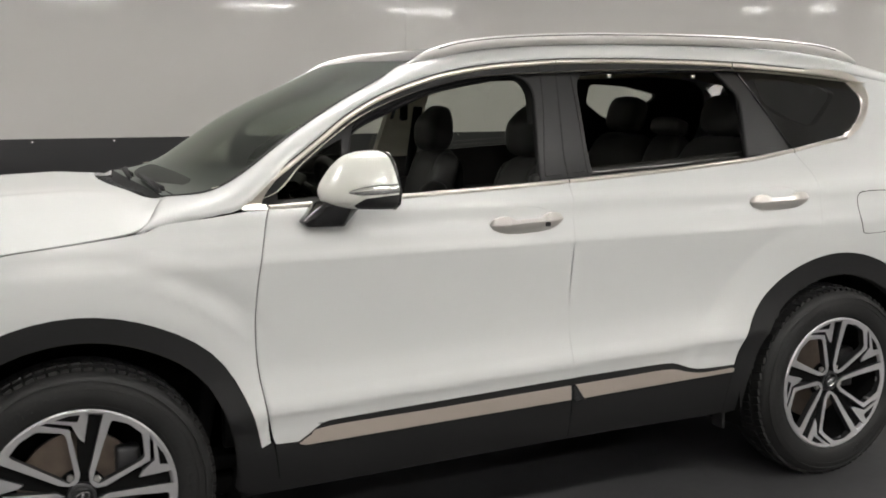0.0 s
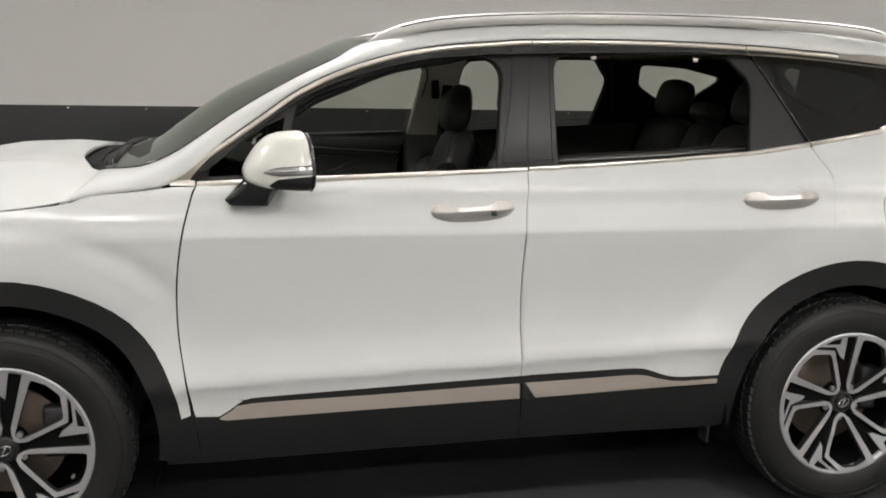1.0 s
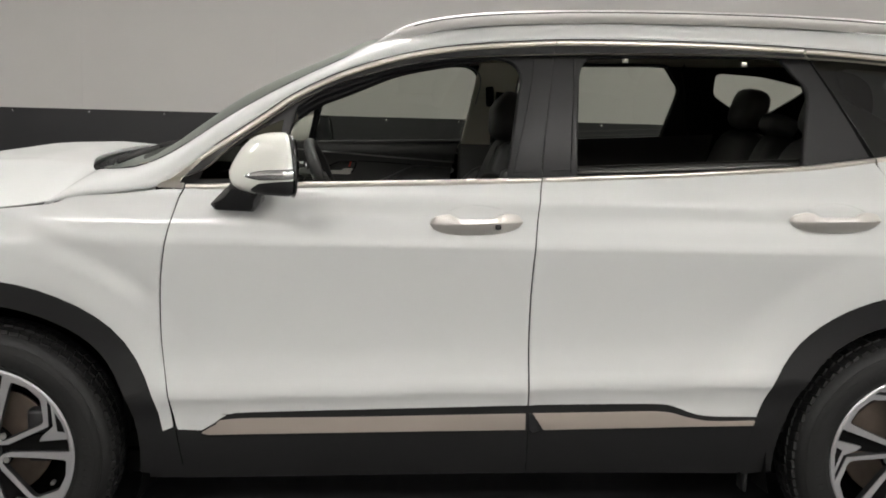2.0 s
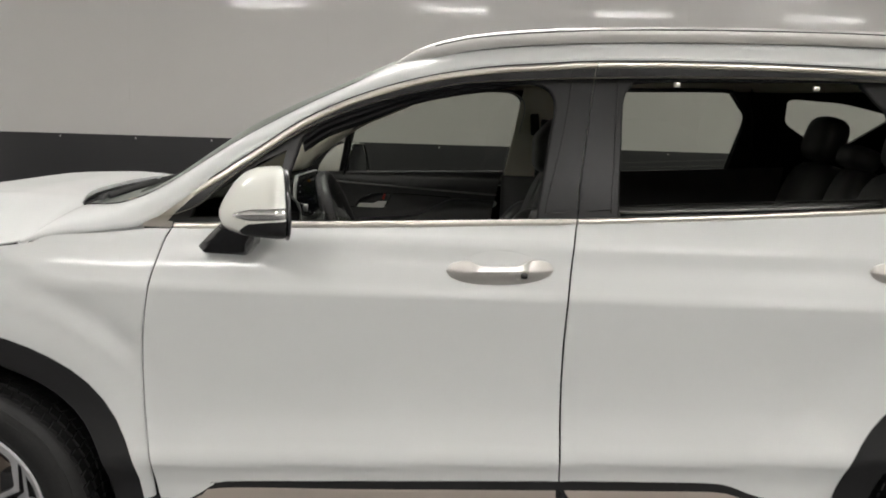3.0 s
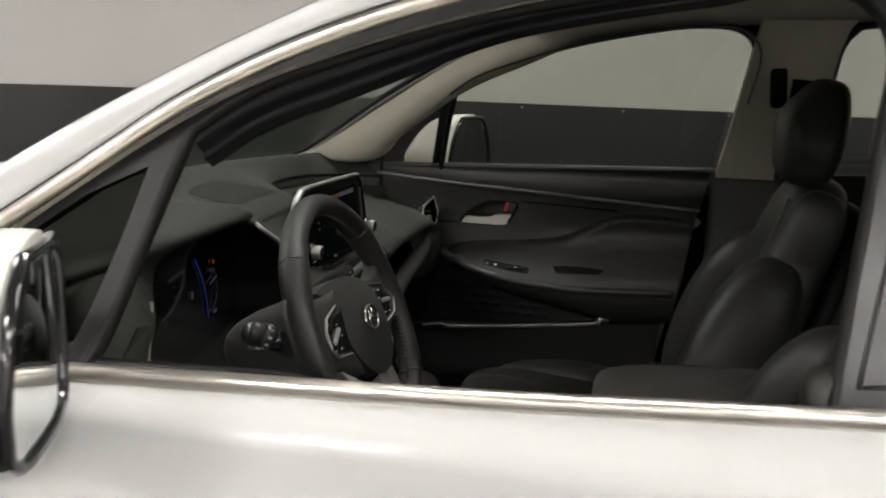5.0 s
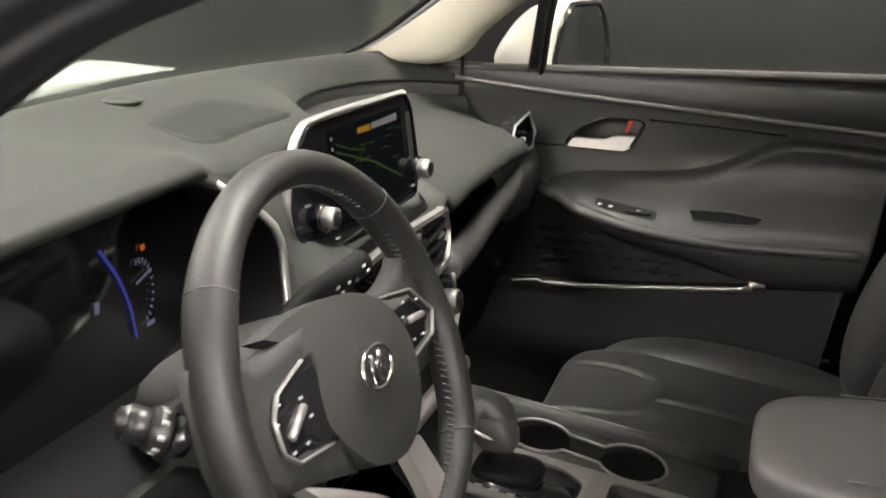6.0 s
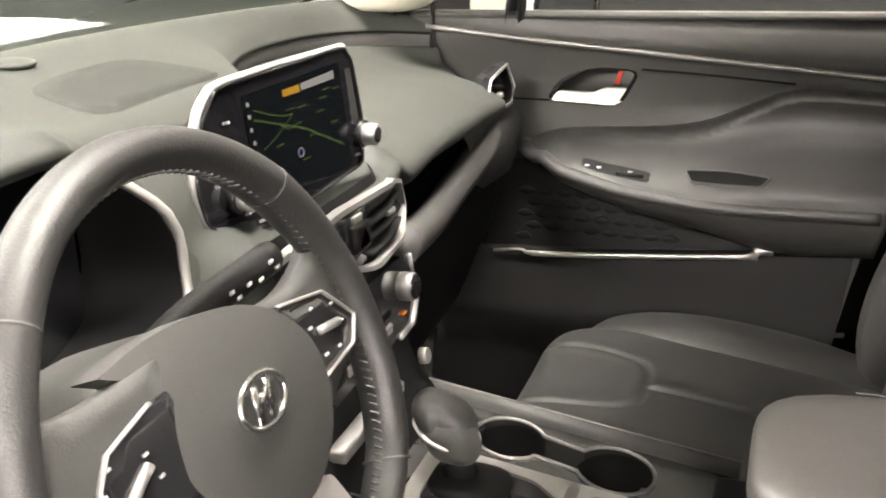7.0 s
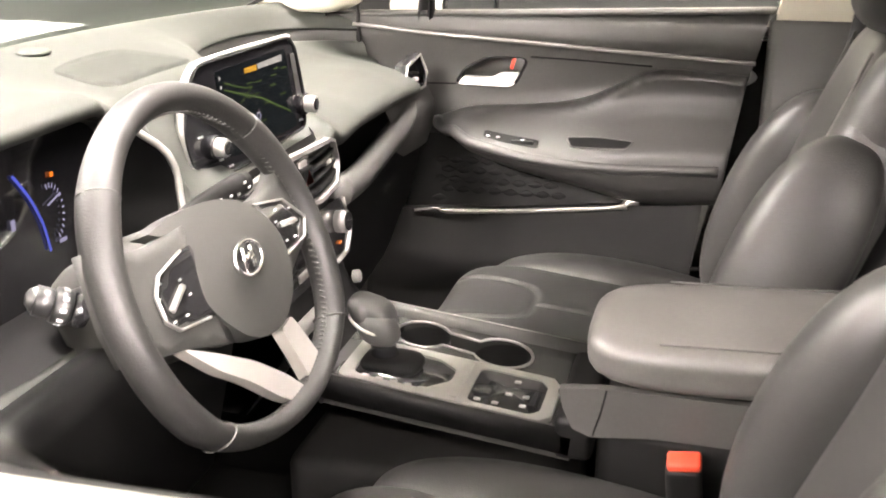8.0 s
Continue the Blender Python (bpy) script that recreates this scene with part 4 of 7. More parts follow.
# ---- door mirrors ----
def door_mirror(owner, s):
    """Dome cap with a flat mirror face to the rear, on an angular foot at the door."""
    def place(p):
        return (p[0], -s * p[1], p[2])
    outer = curve([(0.700, -0.898), (0.712, -0.952), (0.755, -1.008), (0.82, -1.050), (0.872, -1.070), (0.893, -1.066)], 0.008)
    rear = curve([(0.893, -1.066), (0.890, -1.04), (0.858, -0.95), (0.818, -0.870)], 0.02)
    inner = curve([(0.818, -0.870), (0.806, -0.861), (0.77, -0.862), (0.732, -0.867), (0.708, -0.877), (0.700, -0.898)], 0.01)
    loop = outer[:-1] + rear[:-1] + inner[:-1]
    levels = [(1.146, 0.55), (1.149, 0.72), (1.156, 0.86), (1.168, 0.95), (1.185, 0.993), (1.200, 1.0), (1.216, 0.965), (1.234, 0.905), (1.252, 0.835), (1.268, 0.765), (1.282, 0.685), (1.294, 0.60), (1.303, 0.50), (1.310, 0.37), (1.314, 0.20), (1.3155, 0.04)]

    def on_cap(p, z, grow=0.0):
        k = float(np.interp(z, [a for a, b in levels], [b for a, b in levels]))
        q = np.array([0.861 + (p[0] - 0.861) * k, -0.955 + (p[1] + 0.955) * min(1.0, k * 1.03)])
        d = q - np.array([0.86, -0.955])
        q = q + d / (np.linalg.norm(d) + 1e-9) * grow
        return place((q[0], q[1], z))
    a = [(0.645, 1.106), (0.665, 1.090), (0.775, 1.088), (0.80, 1.12), (0.785, 1.16), (0.70, 1.16)]
    rows = [[(x, float(flank(x, z)) + 0.01, z) for x, z in a],
            [(0.648, -0.912, 1.108), (0.665, -0.922, 1.092), (0.772, -0.930, 1.090), (0.79, -0.93, 1.115), (0.785, -0.90, 1.165), (0.705, -0.895, 1.168)],
            [(0.705, -0.935, 1.165), (0.715, -0.955, 1.160), (0.775, -0.985, 1.153), (0.81, -0.98, 1.156), (0.80, -0.90, 1.175), (0.725, -0.90, 1.178)]]
    bm = fixed(sheet([[place(p) for p in r] for r in rows], wrap=True, caps=True))
    bmesh.ops.bevel(bm, geom=bm.edges[:], offset=0.004, segments=2, affect="EDGES", profile=0.5)
    foot = part("mirror_base", bm, GLOSS_BLACK, owner, "gloss black mirror foot", sharp=40)
    part("mirror_cap", fixed(sheet([[on_cap(p, z) for p in loop] for z, k in levels], wrap=True, caps=True)), CREAM_PAINT, foot, "white rounded mirror cap", sharp=55)
    under = [p for p in outer if p[0] > 0.765] + rear[1:]
    top = lambda p: float(np.interp(p[0], [0.765, 0.80, 0.85, 0.90], [1.160, 1.181, 1.189, 1.194]))
    part("mirror_bottom", fixed(sheet([[on_cap(p, 1.1465 + (top(p) - 1.1465) * k, 0.0028 if k > 0 else -0.006) for p in under] for k in (0, 0.01, 0.04, 0.08, 0.12, 0.18, 0.25, 0.33, 0.42, 0.52, 0.64, 0.76, 0.88, 1.0)])), CLADDING, foot, "black plastic mirror underside")
    face = [(1.150, 0.80), (1.165, 0.93), (1.20, 0.98), (1.25, 0.91), (1.285, 0.75), (1.305, 0.52)]
    back = curve([(0.892, -1.058), (0.890, -1.04), (0.858, -0.95), (0.820, -0.876)], 0.02)
    rows = [[(q[0] + 0.008, q[1], q[2]) for q in (on_cap(p, z) for p in back)] for z, k in face]
    edge = [r[0] for r in rows] + rows[-1][1:-1] + [r[-1] for r in rows[::-1]] + rows[0][-2:0:-1]
    part("mirror_rim", sweep(edge, ring(0.006, 8), closed=True, up=(1, 0, 0)), GLOSS_BLACK, foot)
    part("mirror_glass", fixed(sheet(rows)), MIRROR, foot, "mirror pane")
    lens = [p for p in outer if p[0] > 0.755]
    out = []
    for i, p in enumerate(lens):
        u = i / (len(lens) - 1)
        w = 0.0115 * math.sin(math.pi * min(0.5, 0.03 + u * 1.1)) + 0.0008
        zc = 1.199 + 0.012 * u
        out.append([on_cap(p, zc + h * w, 0.0030 * (1 - 0.8 * h * h) + 0.0006) for h in (-1, -0.6, -0.2, 0.2, 0.6, 1)])
    lamp = part("turn_lamp", fixed(sheet(out)), LAMP_CLEAR, foot, "clear chromed turn lamp strip")
    part("lamp_edge", sweep([r[0] for r in out] + [r[-1] for r in out[::-1]], ring(0.0011, 5), closed=True), GLOSS_BLACK, lamp)


door_mirror(left_door, -1)
door_mirror(right_door, 1)


# ---- wheels ----
def wheel(x, s, first):
    yo = -0.935
    w = new("wheel")
    w.parent = car
    w["label"] = "nineteen-inch two-tone alloy wheel with road tyre"

    def at(px, pz, d):
        return (x + px, -s * (yo + d), AXLE + pz)
    prof = [(0.250, 0.022), (0.260, 0.012), (0.280, 0.004), (0.300, 0.000), (0.325, 0.003), (0.345, 0.010), (0.357, 0.022), (0.364, 0.036), (0.370, 0.060), (0.371, 0.115), (0.370, 0.17), (0.362, 0.20), (0.335, 0.228), (0.25, 0.22)]
    tyre = part("tyre", lathe(prof, (x, -s * yo, AXLE), s * -1.0, 72), TYRE, w, "black road tyre with shoulder tread blocks")
    bm = bmesh.new()
    for i in range(76):
        a = 2 * math.pi * i / 76
        m = Matrix.Rotation(-a, 4, "Y")
        for r, d, sx, sy, sz in ((0.3655, 0.045, 0.0225, 0.034, 0.010), (0.3715, 0.088, 0.024, 0.036, 0.008), (0.3715, 0.132, 0.024, 0.036, 0.008)):
            t = Matrix.Translation((x, -s * (yo + d), AXLE)) @ m @ Matrix.Translation((0, 0, r)) @ Matrix.Rotation(radians(14 * (1 if d < 0.1 else -1)), 4, "Z")
            box((sx, sy, sz), (0, 0, 0), bevel=0, bm=bm, turn=t)
    part("tread", bm, TYRE, tyre, smooth=False)
    bm = bmesh.new()
    for r in (0.270, 0.318, 0.338):
        lathe([(r - 0.0015, 0.006 if r > 0.3 else 0.012), (r, 0.000 + (0.0 if r > 0.3 else 0.006)), (r + 0.0015, 0.006 if r > 0.3 else 0.012)], (x, -s * (yo - 0.001), AXLE), s * -1.0, 60, bm)
    part("sidewall_rib", bm, TYRE, tyre)
    for start in (10, 128, 205, 318):
        for j in range(7):
            a = radians(start - 4.6 * j)
            t = Matrix.Translation((x, -s * (yo + 0.0005), AXLE)) @ Matrix.Rotation(-a, 4, "Y") @ Matrix.Translation((0.298, 0, 0))
            part("sidewall_mark", box((0.020 if j % 3 else 0.014, 0.0022, 0.011 if j % 2 else 0.006), (0, 0, 0), bevel=0, turn=t), TYRE, tyre, smooth=False)
    rim = part("rim", lathe([(0.257, 0.030), (0.261, 0.016), (0.257, 0.009), (0.249, 0.009), (0.242, 0.018), (0.239, 0.030), (0.232, 0.12), (0.225, 0.20)], (x, -s * yo, AXLE), s * -1.0, 72), ALLOY, w, "machined rim edge")
    part("barrel", lathe([(0.237, 0.034), (0.231, 0.12), (0.224, 0.20), (0.03, 0.20)], (x, -s * yo, AXLE), s * -1.0, 48), UNDER, rim)
    part("brake_disc", disc(at(0, 0, 0.135), (0, s, 0), 0.165, 0.012, 40), BRAKE, w)
    part("brake_caliper", box((0.07, 0.05, 0.16), at(0.135, 0.03, 0.11), bevel=0.012), DARK_ALLOY, w)

    def dish(r):
        return 0.040 - 0.030 * (r / 0.24) ** 1.5

    def spoke_plate(outline, name, material, lift=0.0, thick=0.022, owner=rim, holes=()):
        def to3d(u, v, h):
            u, v = u * 1.045, v * 1.045
            return at(u, v, dish(math.hypot(u, v)) + thick - lift - h)
        return part(name, plate(outline, to3d, thick, res=0.03, holes=holes), material, owner, sharp=40)
    for i in range(5):
        a = radians(first + 72 * i)

        def P(r, deg):
            return (r * math.cos(a + radians(deg)), r * math.sin(a + radians(deg)))

        def T(r, t):
            return (math.cos(a) * r - math.sin(a) * t, math.sin(a) * r + math.cos(a) * t)
        # looped arm round each opening, machined on a dark core
        gap = rounded([P(0.050, -24), P(0.14, -12.5), P(0.225, -10.5), P(0.230, -22), P(0.226, -34), P(0.187, -51), P(0.055, -47)], r=0.16)
        loop = [P(0.038, -36), P(0.044, -20), T(0.066, -0.0085), T(0.15, -0.0135), T(0.238, -0.0185), P(0.2395, -12), P(0.240, -22), P(0.2395, -37), P(0.195, -54.6), P(0.066, -60), P(0.044, -53)]
        arm = spoke_plate(loop, "spoke_arm", ALLOY, 0.0, 0.004, holes=(gap,))
        spoke_plate(loop, "spoke_core", DARK_ALLOY, -0.0042, 0.024, arm, holes=(gap,))
        # web between the bent arm and the slot, with a pocket at the rim
        o = [T(0.152, 0.0165), T(0.238, 0.0185), P(0.2395, 12), P(0.2395, 22), P(0.2385, 31.5), P(0.206, 15.8), T(0.162, 0.031)]
        web = spoke_plate(o, "web", ALLOY, -0.002, 0.004)
        spoke_plate(o, "web_core", DARK_ALLOY, -0.0062, 0.02, web)
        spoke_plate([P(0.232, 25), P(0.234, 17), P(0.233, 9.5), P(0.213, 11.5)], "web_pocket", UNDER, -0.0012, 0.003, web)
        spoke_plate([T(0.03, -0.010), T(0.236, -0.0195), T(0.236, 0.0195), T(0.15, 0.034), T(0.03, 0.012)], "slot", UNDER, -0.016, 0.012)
        nut = P(0.060, -35)
        part("wheel_nut", disc(at(nut[0], nut[1], 0.062), (0, s, 0), 0.0105, 0.018, 6), SILVER, rim, smooth=False)
    hub = part("hub", disc(at(0, 0, 0.075), (0, s, 0), 0.072, 0.020, 36), UNDER, rim)
    part("hub_boss", disc(at(0, 0, 0.060), (0, s, 0), 0.040, 0.022, 36), DARK_ALLOY, hub)
    part("hub_cap", disc(at(0, 0, 0.038), (0, s, 0), 0.031, 0.007, 30), GLOSS_BLACK, hub)
    bm = bmesh.new()
    sweep([at(0.021 * math.cos(t) * math.cos(0.5) - 0.013 * math.sin(t) * math.sin(0.5), 0.021 * math.cos(t) * math.sin(0.5) + 0.013 * math.sin(t) * math.cos(0.5), 0.030) for t in np.linspace(0, 2 * math.pi, 24, endpoint=False)], ring(0.0016, 6), closed=True, up=(0, 1, 0), bm=bm)
    box((0.006, 0.003, 0.024), at(0, 0, 0.030), bm=bm, bevel=0.001, turn=Matrix.Rotation(radians(25), 4, "Y"))
    part("emblem", bm, BRIGHT, hub)
    part("valve", disc(at(0.19, -0.09, 0.04), (0, s, 0), 0.006, 0.02, 10), SILVER, rim)


for hub, first in ((HUB_F, 79), (HUB_R, 90)):
    for s in (-1, 1):
        wheel(hub, s, first)

# ---- the car: cabin ----
def yz_plate(outline, xf, thick=0.006, holes=(), res=0.03):
    """A plate that faces the rear, outline in (y, z), depth from xf(y, z)."""
    return plate(outline, lambda u, v, h: (xf(u, v) - thick + h, u, v), thick, res=res, holes=holes)


def line_z(pts):
    xs, zs = [p[0] for p in pts], [p[1] for p in pts]
    return lambda x: np.interp(x, xs, zs)


# linings
part("headliner", fixed(sheet([[(p[0], p[1], p[2] - 0.035) for p in r] for r in roof_rows(pull=0.0)])), CREAM, car, "cream cloth headliner")
for s in (-1, 1):
    k = -s
    rows = []
    w = 0.055 if s > 0 else 0.0
    st = curve([np.r_[p] for p in [(0.42, -0.742, 1.205, 0.45, -0.775, 1.150 + 0.6 * w), (0.52, -0.722, 1.232, 0.60 + w, -0.752 + 0.3 * w, 1.190 + 0.3 * w), (0.694, -0.672, 1.340, 0.70 + 0.7 * w, -0.705, 1.275), (0.858, -0.632, 1.440, 0.880 + 0.3 * w, -0.665, 1.400 - 0.25 * w),
                                       (1.0, -0.602, 1.512, 1.02 + 0.2 * w, -0.645, 1.462 - 0.25 * w), (1.15, -0.575, 1.570, 1.20, -0.625, 1.515), (1.40, -0.555, 1.605, 1.40, -0.618, 1.546), (1.9, -0.55, 1.635, 1.9, -0.625, 1.570), (2.5, -0.545, 1.635, 2.5, -0.625, 1.572), (3.1, -0.52, 1.585, 3.1, -0.62, 1.53)]], 0.04)
    for r in st:
        a, b = np.array(r[:3]), np.array(r[3:])
        rows.append([(p[0], k * p[1], p[2]) for p in (a, a * 0.6 + b * 0.4 + (0, 0.012, 0), a * 0.2 + b * 0.8 + (0, 0.012, 0), b + (0, -0.02, -0.004), b + (0, -0.06, 0.0))])
    n = int(len(rows) * 0.44)
    part("pillar_trim", fixed(sheet(rows[:n])), CREAM, car, "cream A pillar lining")
    part("roof_side_trim", fixed(sheet(rows[n - 1:])), CREAM, car)
    inner = lambda d: (lambda x, z: flank(x, z) + d)
    e = 0.0 if s > 0 else 0.045
    bp = curve([(1.490 + e, 1.205), (1.522 + e, 1.388), (1.543 + e, 1.52), (1.55 + e, 1.56)], 0.04) + curve([(1.74, 1.565), (1.715, 1.50), (1.690, 1.205)], 0.04)
    bm, nrm = skin(bp, inner(0.075), (), 0.05, -0.05, s)
    part("b_pillar_trim", fixed(bm), CREAM, car, "cream B pillar lining")
    part("b_pillar_lower", box((0.24, 0.06, 0.75), (1.60, k * -0.79, 0.84), bevel=0.02), TRIM, car)
    part("belt_guide", box((0.035, 0.03, 0.09), (1.60, k * -0.645, 1.42), bevel=0.008, turn=pose(0, 0, 0, 18 * s, -6, 0)), DARK_TRIM, car)
    hole = rounded([(2.575, 1.548), (2.80, 1.536), (3.01, 1.492), (2.82, 1.352), (2.70, 1.385), (2.585, 1.452)], r=0.22)
    qtrim = [(2.42, 1.57), (3.2, 1.55), (3.3, 1.2), (3.2, 0.9), (2.72, 0.9), (2.66, 1.1), (2.50, 1.30), (2.46, 1.46)]
    bm, nrm = skin(curve(qtrim + [qtrim[0]], 0.05)[:-1], inner(0.085), (hole,), 0.05, -0.03, s)
    part("quarter_trim", fixed(bm), DARK_TRIM, car, "dark rear quarter lining")
    # rear door lining
    bm, nrm = skin([(1.72, 1.225), (2.40, 1.262), (2.62, 1.275), (2.62, 1.0), (2.42, 0.78), (2.27, 0.45), (1.66, 0.42), (1.69, 0.8)], inner(0.095), (), 0.06, -0.02, s)
    rl = part("rear_door_panel", fixed(bm), TRIM, left_rear_door if s < 0 else right_rear_door)
    for z0 in (0.0, 0.022):
        part("door_rail", sweep([(x, k * (float(flank(x, z)) + 0.082), z) for x, z in [(1.72, 1.207 - z0), (2.05, 1.224 - z0), (2.42, 1.246 - z0)]], ring(0.004, 6)), SILVER, rl)
    part("door_armrest", blob((0.6, 0.09, 0.10), 4, 6, lambda p: (2.02 + p[0], k * (-0.765 + p[1]), 1.0 + p[2])), TRIM, rl)

# front door linings
ARM_UP = line_z([(0.80, 0.972), (0.834, 0.980), (0.875, 1.001), (0.916, 1.009), (1.01, 1.016), (1.101, 1.024), (1.145, 1.034), (1.178, 1.049), (1.215, 1.070), (1.25, 1.089), (1.275, 1.099), (1.30, 1.102), (1.346, 1.099), (1.46, 1.092)])
ARM_LOW = line_z([(0.80, 0.970), (0.845, 0.972), (0.875, 0.965), (0.932, 0.947), (1.026, 0.927), (1.116, 0.918), (1.203, 0.915), (1.41, 0.923), (1.5, 0.926)])
SILVER_Z = line_z([(0.60, 1.176), (0.68, 1.170), (0.81, 1.157), (1.0, 1.147), (1.19, 1.135), (1.39, 1.124), (1.50, 1.117)])
STRIP_Z = line_z([(0.70, 0.786), (0.849, 0.800), (1.0, 0.808), (1.224, 0.832), (1.40, 0.852)])


def smooth_line(f, x, w=0.03):
    return sum(f(x + d) for d in (-w, -w / 2, 0, w / 2, w)) / 5


def lining(x, z, dip=0.016):
    """Inner skin of a front door, as half width (positive)."""
    x, z = np.asarray(x, float), np.asarray(z, float)
    y = np.interp(z, [0.3, 0.5, 0.64, 0.70, 0.80, 0.90, 1.04, 1.10, 1.135, 1.15, 1.19, 1.215], [0.77, 0.745, 0.738, 0.745, 0.765, 0.785, 0.803, 0.800, 0.790, 0.782, 0.788, 0.806])
    hollow = dip * ease((x - 1.035) / 0.09) * np.exp(-((z - 1.055) / 0.040) ** 2)
    return y + hollow - 0.006 * ease((z - SILVER_Z(x)) / 0.006) * ease((1.205 - z) / 0.02)


def rest(x, z):
    """Face of the padded armrest that stands out from the lining."""
    up, lo = smooth_line(ARM_UP, x), smooth_line(ARM_LOW, x)
    h = np.maximum(up - lo, 0.004)
    s = (up - z) / h
    depth = np.minimum(0.105, 0.105 * ease((x - 0.80) / 0.16) + 0.012)
    crest = ease((x - 1.12) / 0.18)
    edge = 0.08 + 0.32 * ease((up - z) / 0.008)
    shelf = (1 - crest) * (edge + 0.60 * ease((s - 0.05) / 0.83)) + crest * (edge + 0.10 * np.sin(np.pi * np.clip(s / 0.40, 0, 1)) * -1 + 0.60 * ease((s - 0.40) / 0.42))
    face = np.where(s < 0.9, shelf, np.sqrt(np.clip(1 - ((s - 0.9) / 0.56) ** 2, 0, 1)))
    return lining(x, z, 0.0) - depth * face


for s in (-1, 1):
    owner = left_door if s < 0 else right_door
    d = 0.0 if s > 0 else -0.085
    out = curve([(0.60, 1.185 + d), (0.80, 1.190 + d), (0.978, 1.199 + d), (1.482, 1.217 + d)], 0.03)[:-1] + curve([(1.482, 1.217 + d), (1.452, 1.08), (1.42, 0.923), (1.39, 0.79), (1.36, 0.60), (1.35, 0.44)], 0.03) + [(0.9, 0.42), (0.66, 0.44)] + curve([(0.62, 0.6), (0.60, 0.9), (0.595, 1.08)], 0.03)
    hole = rounded([(0.872, 1.052), (0.893, 1.085), (0.949, 1.114), (1.026, 1.112), (1.000, 1.060), (0.985, 1.052)], r=0.3)
    bm, nrm = skin(out, lambda x, z: lining(x, z), (hole,) if s > 0 else (), 0.011 if s > 0 else 0.03, 0.02, -s)
    # lining() gives positive half widths, so the skin is laid on the other side and faces inwards
    ln = part("door_panel", fixed(bm), TRIM, owner, "dark moulded door lining with padded armrest")
    k = 1 if s > 0 else -1
    if s > 0:
        for f in ln.data.polygons:
            f.use_smooth = True
    if s < 0:
        continue
    xs = np.linspace(0.822, 1.452, 60)
    bottom = [(x, float(smooth_line(ARM_LOW, x) - 0.42 * max(0.004, smooth_line(ARM_UP, x) - smooth_line(ARM_LOW, x)))) for x in np.linspace(1.415, 0.822, 50)]
    bm, nrm = skin([(x, float(smooth_line(ARM_UP, x))) for x in xs] + bottom, rest, (), 0.0065, 0.055, -1)
    arm_pad = part("door_armrest", fixed(bm), LEATHER, ln, "padded dark armrest with a raised crest")
    lip = curve([(0.838, 0.978), (0.850, 0.970), (0.878, 0.962)], 0.01)[:-1] + [(x, float(smooth_line(ARM_LOW, x)) + 0.008) for x in np.linspace(0.885, 1.412, 40)]
    part("armrest_lip", sweep([(x, float(rest(x, z)) + 0.007, z) for x, z in lip], ring(0.013, 12, 0.012)), LEATHER, arm_pad, "rounded padded lip of the armrest")
    part("trim_groove", sweep([(x, float(lining(x, z)) - 0.0005, z) for x, z in curve([(1.03, 1.114), (1.12, 1.111), (1.20, 1.107), (1.27, 1.103)], 0.02)], ring(0.0022, 6)), DARK_TRIM, ln)
    part("trim_groove", sweep([(x, float(lining(x, z)) - 0.0005, z) for x, z in ((0.80, 1.050), (0.84, 1.051), (0.874, 1.052))], ring(0.0018, 6)), DARK_TRIM, ln)
    part("sill_ledge", sweep([(x, k * 0.797, float(np.interp(x, [0.6, 0.978, 1.482], [1.187, 1.199, 1.216])) + 0.002) for x in np.linspace(0.60, 1.49, 24)], [(-0.018, -0.006), (0.018, -0.006), (0.016, 0.004), (-0.016, 0.004)]), TRIM, ln)
    part("chrome_line", sweep([(x, 0.776 + 0.004 * (x - 0.66), float(smooth_line(SILVER_Z, x, 0.08))) for x in np.linspace(0.66, 1.462, 40)], [(-0.003, -0.0036), (0.003, -0.0036), (0.003, 0.0036), (-0.003, 0.0036)]), SELECTOR, ln, "thin satin silver trim line")
    if s < 0:
        continue
    strip = curve([(0.80, 0.792), (0.845, 0.800), (0.857, 0.798), (0.872, 0.795), (1.0, 0.806), (1.222, 0.831), (1.236, 0.838), (1.246, 0.845), (1.267, 0.847)], 0.012)
    thick = [0.5 if p[0] < 0.86 else (1.0 if p[0] < 1.225 else 1.6) for p in strip]
    part("light_strip", sweep([(p[0], 0.7295, p[1] + 0.001) for p in strip], [(-0.003, -0.0042), (0.003, -0.0042), (0.003, 0.0042), (-0.003, 0.0042)], scale=thick), SILVER, ln, "bright metal strip across the door")
    part("strip_groove", sweep([(x, 0.737, float(STRIP_Z(x)) + 0.002) for x in (1.268, 1.33, 1.40)], ring(0.0022, 6)), DARK_TRIM, ln)
    part("pocket_edge", sweep([(x, 0.736, z) for x, z in [(0.80, 0.646), (0.973, 0.667), (1.257, 0.697), (1.39, 0.715)]], [(-0.004, -0.003), (0.004, -0.003), (0.004, 0.003), (-0.004, 0.003)]), TRIM, ln)
    # release lever in its recess
    part("handle_recess", plate(hole, lambda u, v, h: (u, 0.842 - h, v), 0.004, res=0.03), TRIM, ln, "dark recess of the inner handle")
    edge = [(p[0], 0.800, p[1]) for p in hole]
    part("recess_rim", sweep(edge, ring(0.0035, 6), closed=True, up=(0, 1, 0)), GLOSS_BLACK, ln)
    lever = rounded([(0.879, 1.0525), (0.889, 1.068), (0.948, 1.0675), (0.966, 1.0765), (1.006, 1.0775), (0.999, 1.058), (0.987, 1.0515)], r=0.15)
    part("release_lever", plate(lever, lambda u, v, h: (u, 0.806 - h + 0.55 * (v - 1.05), v), 0.014, res=0.02), HANDLE, ln, "satin metal release lever", sharp=40)
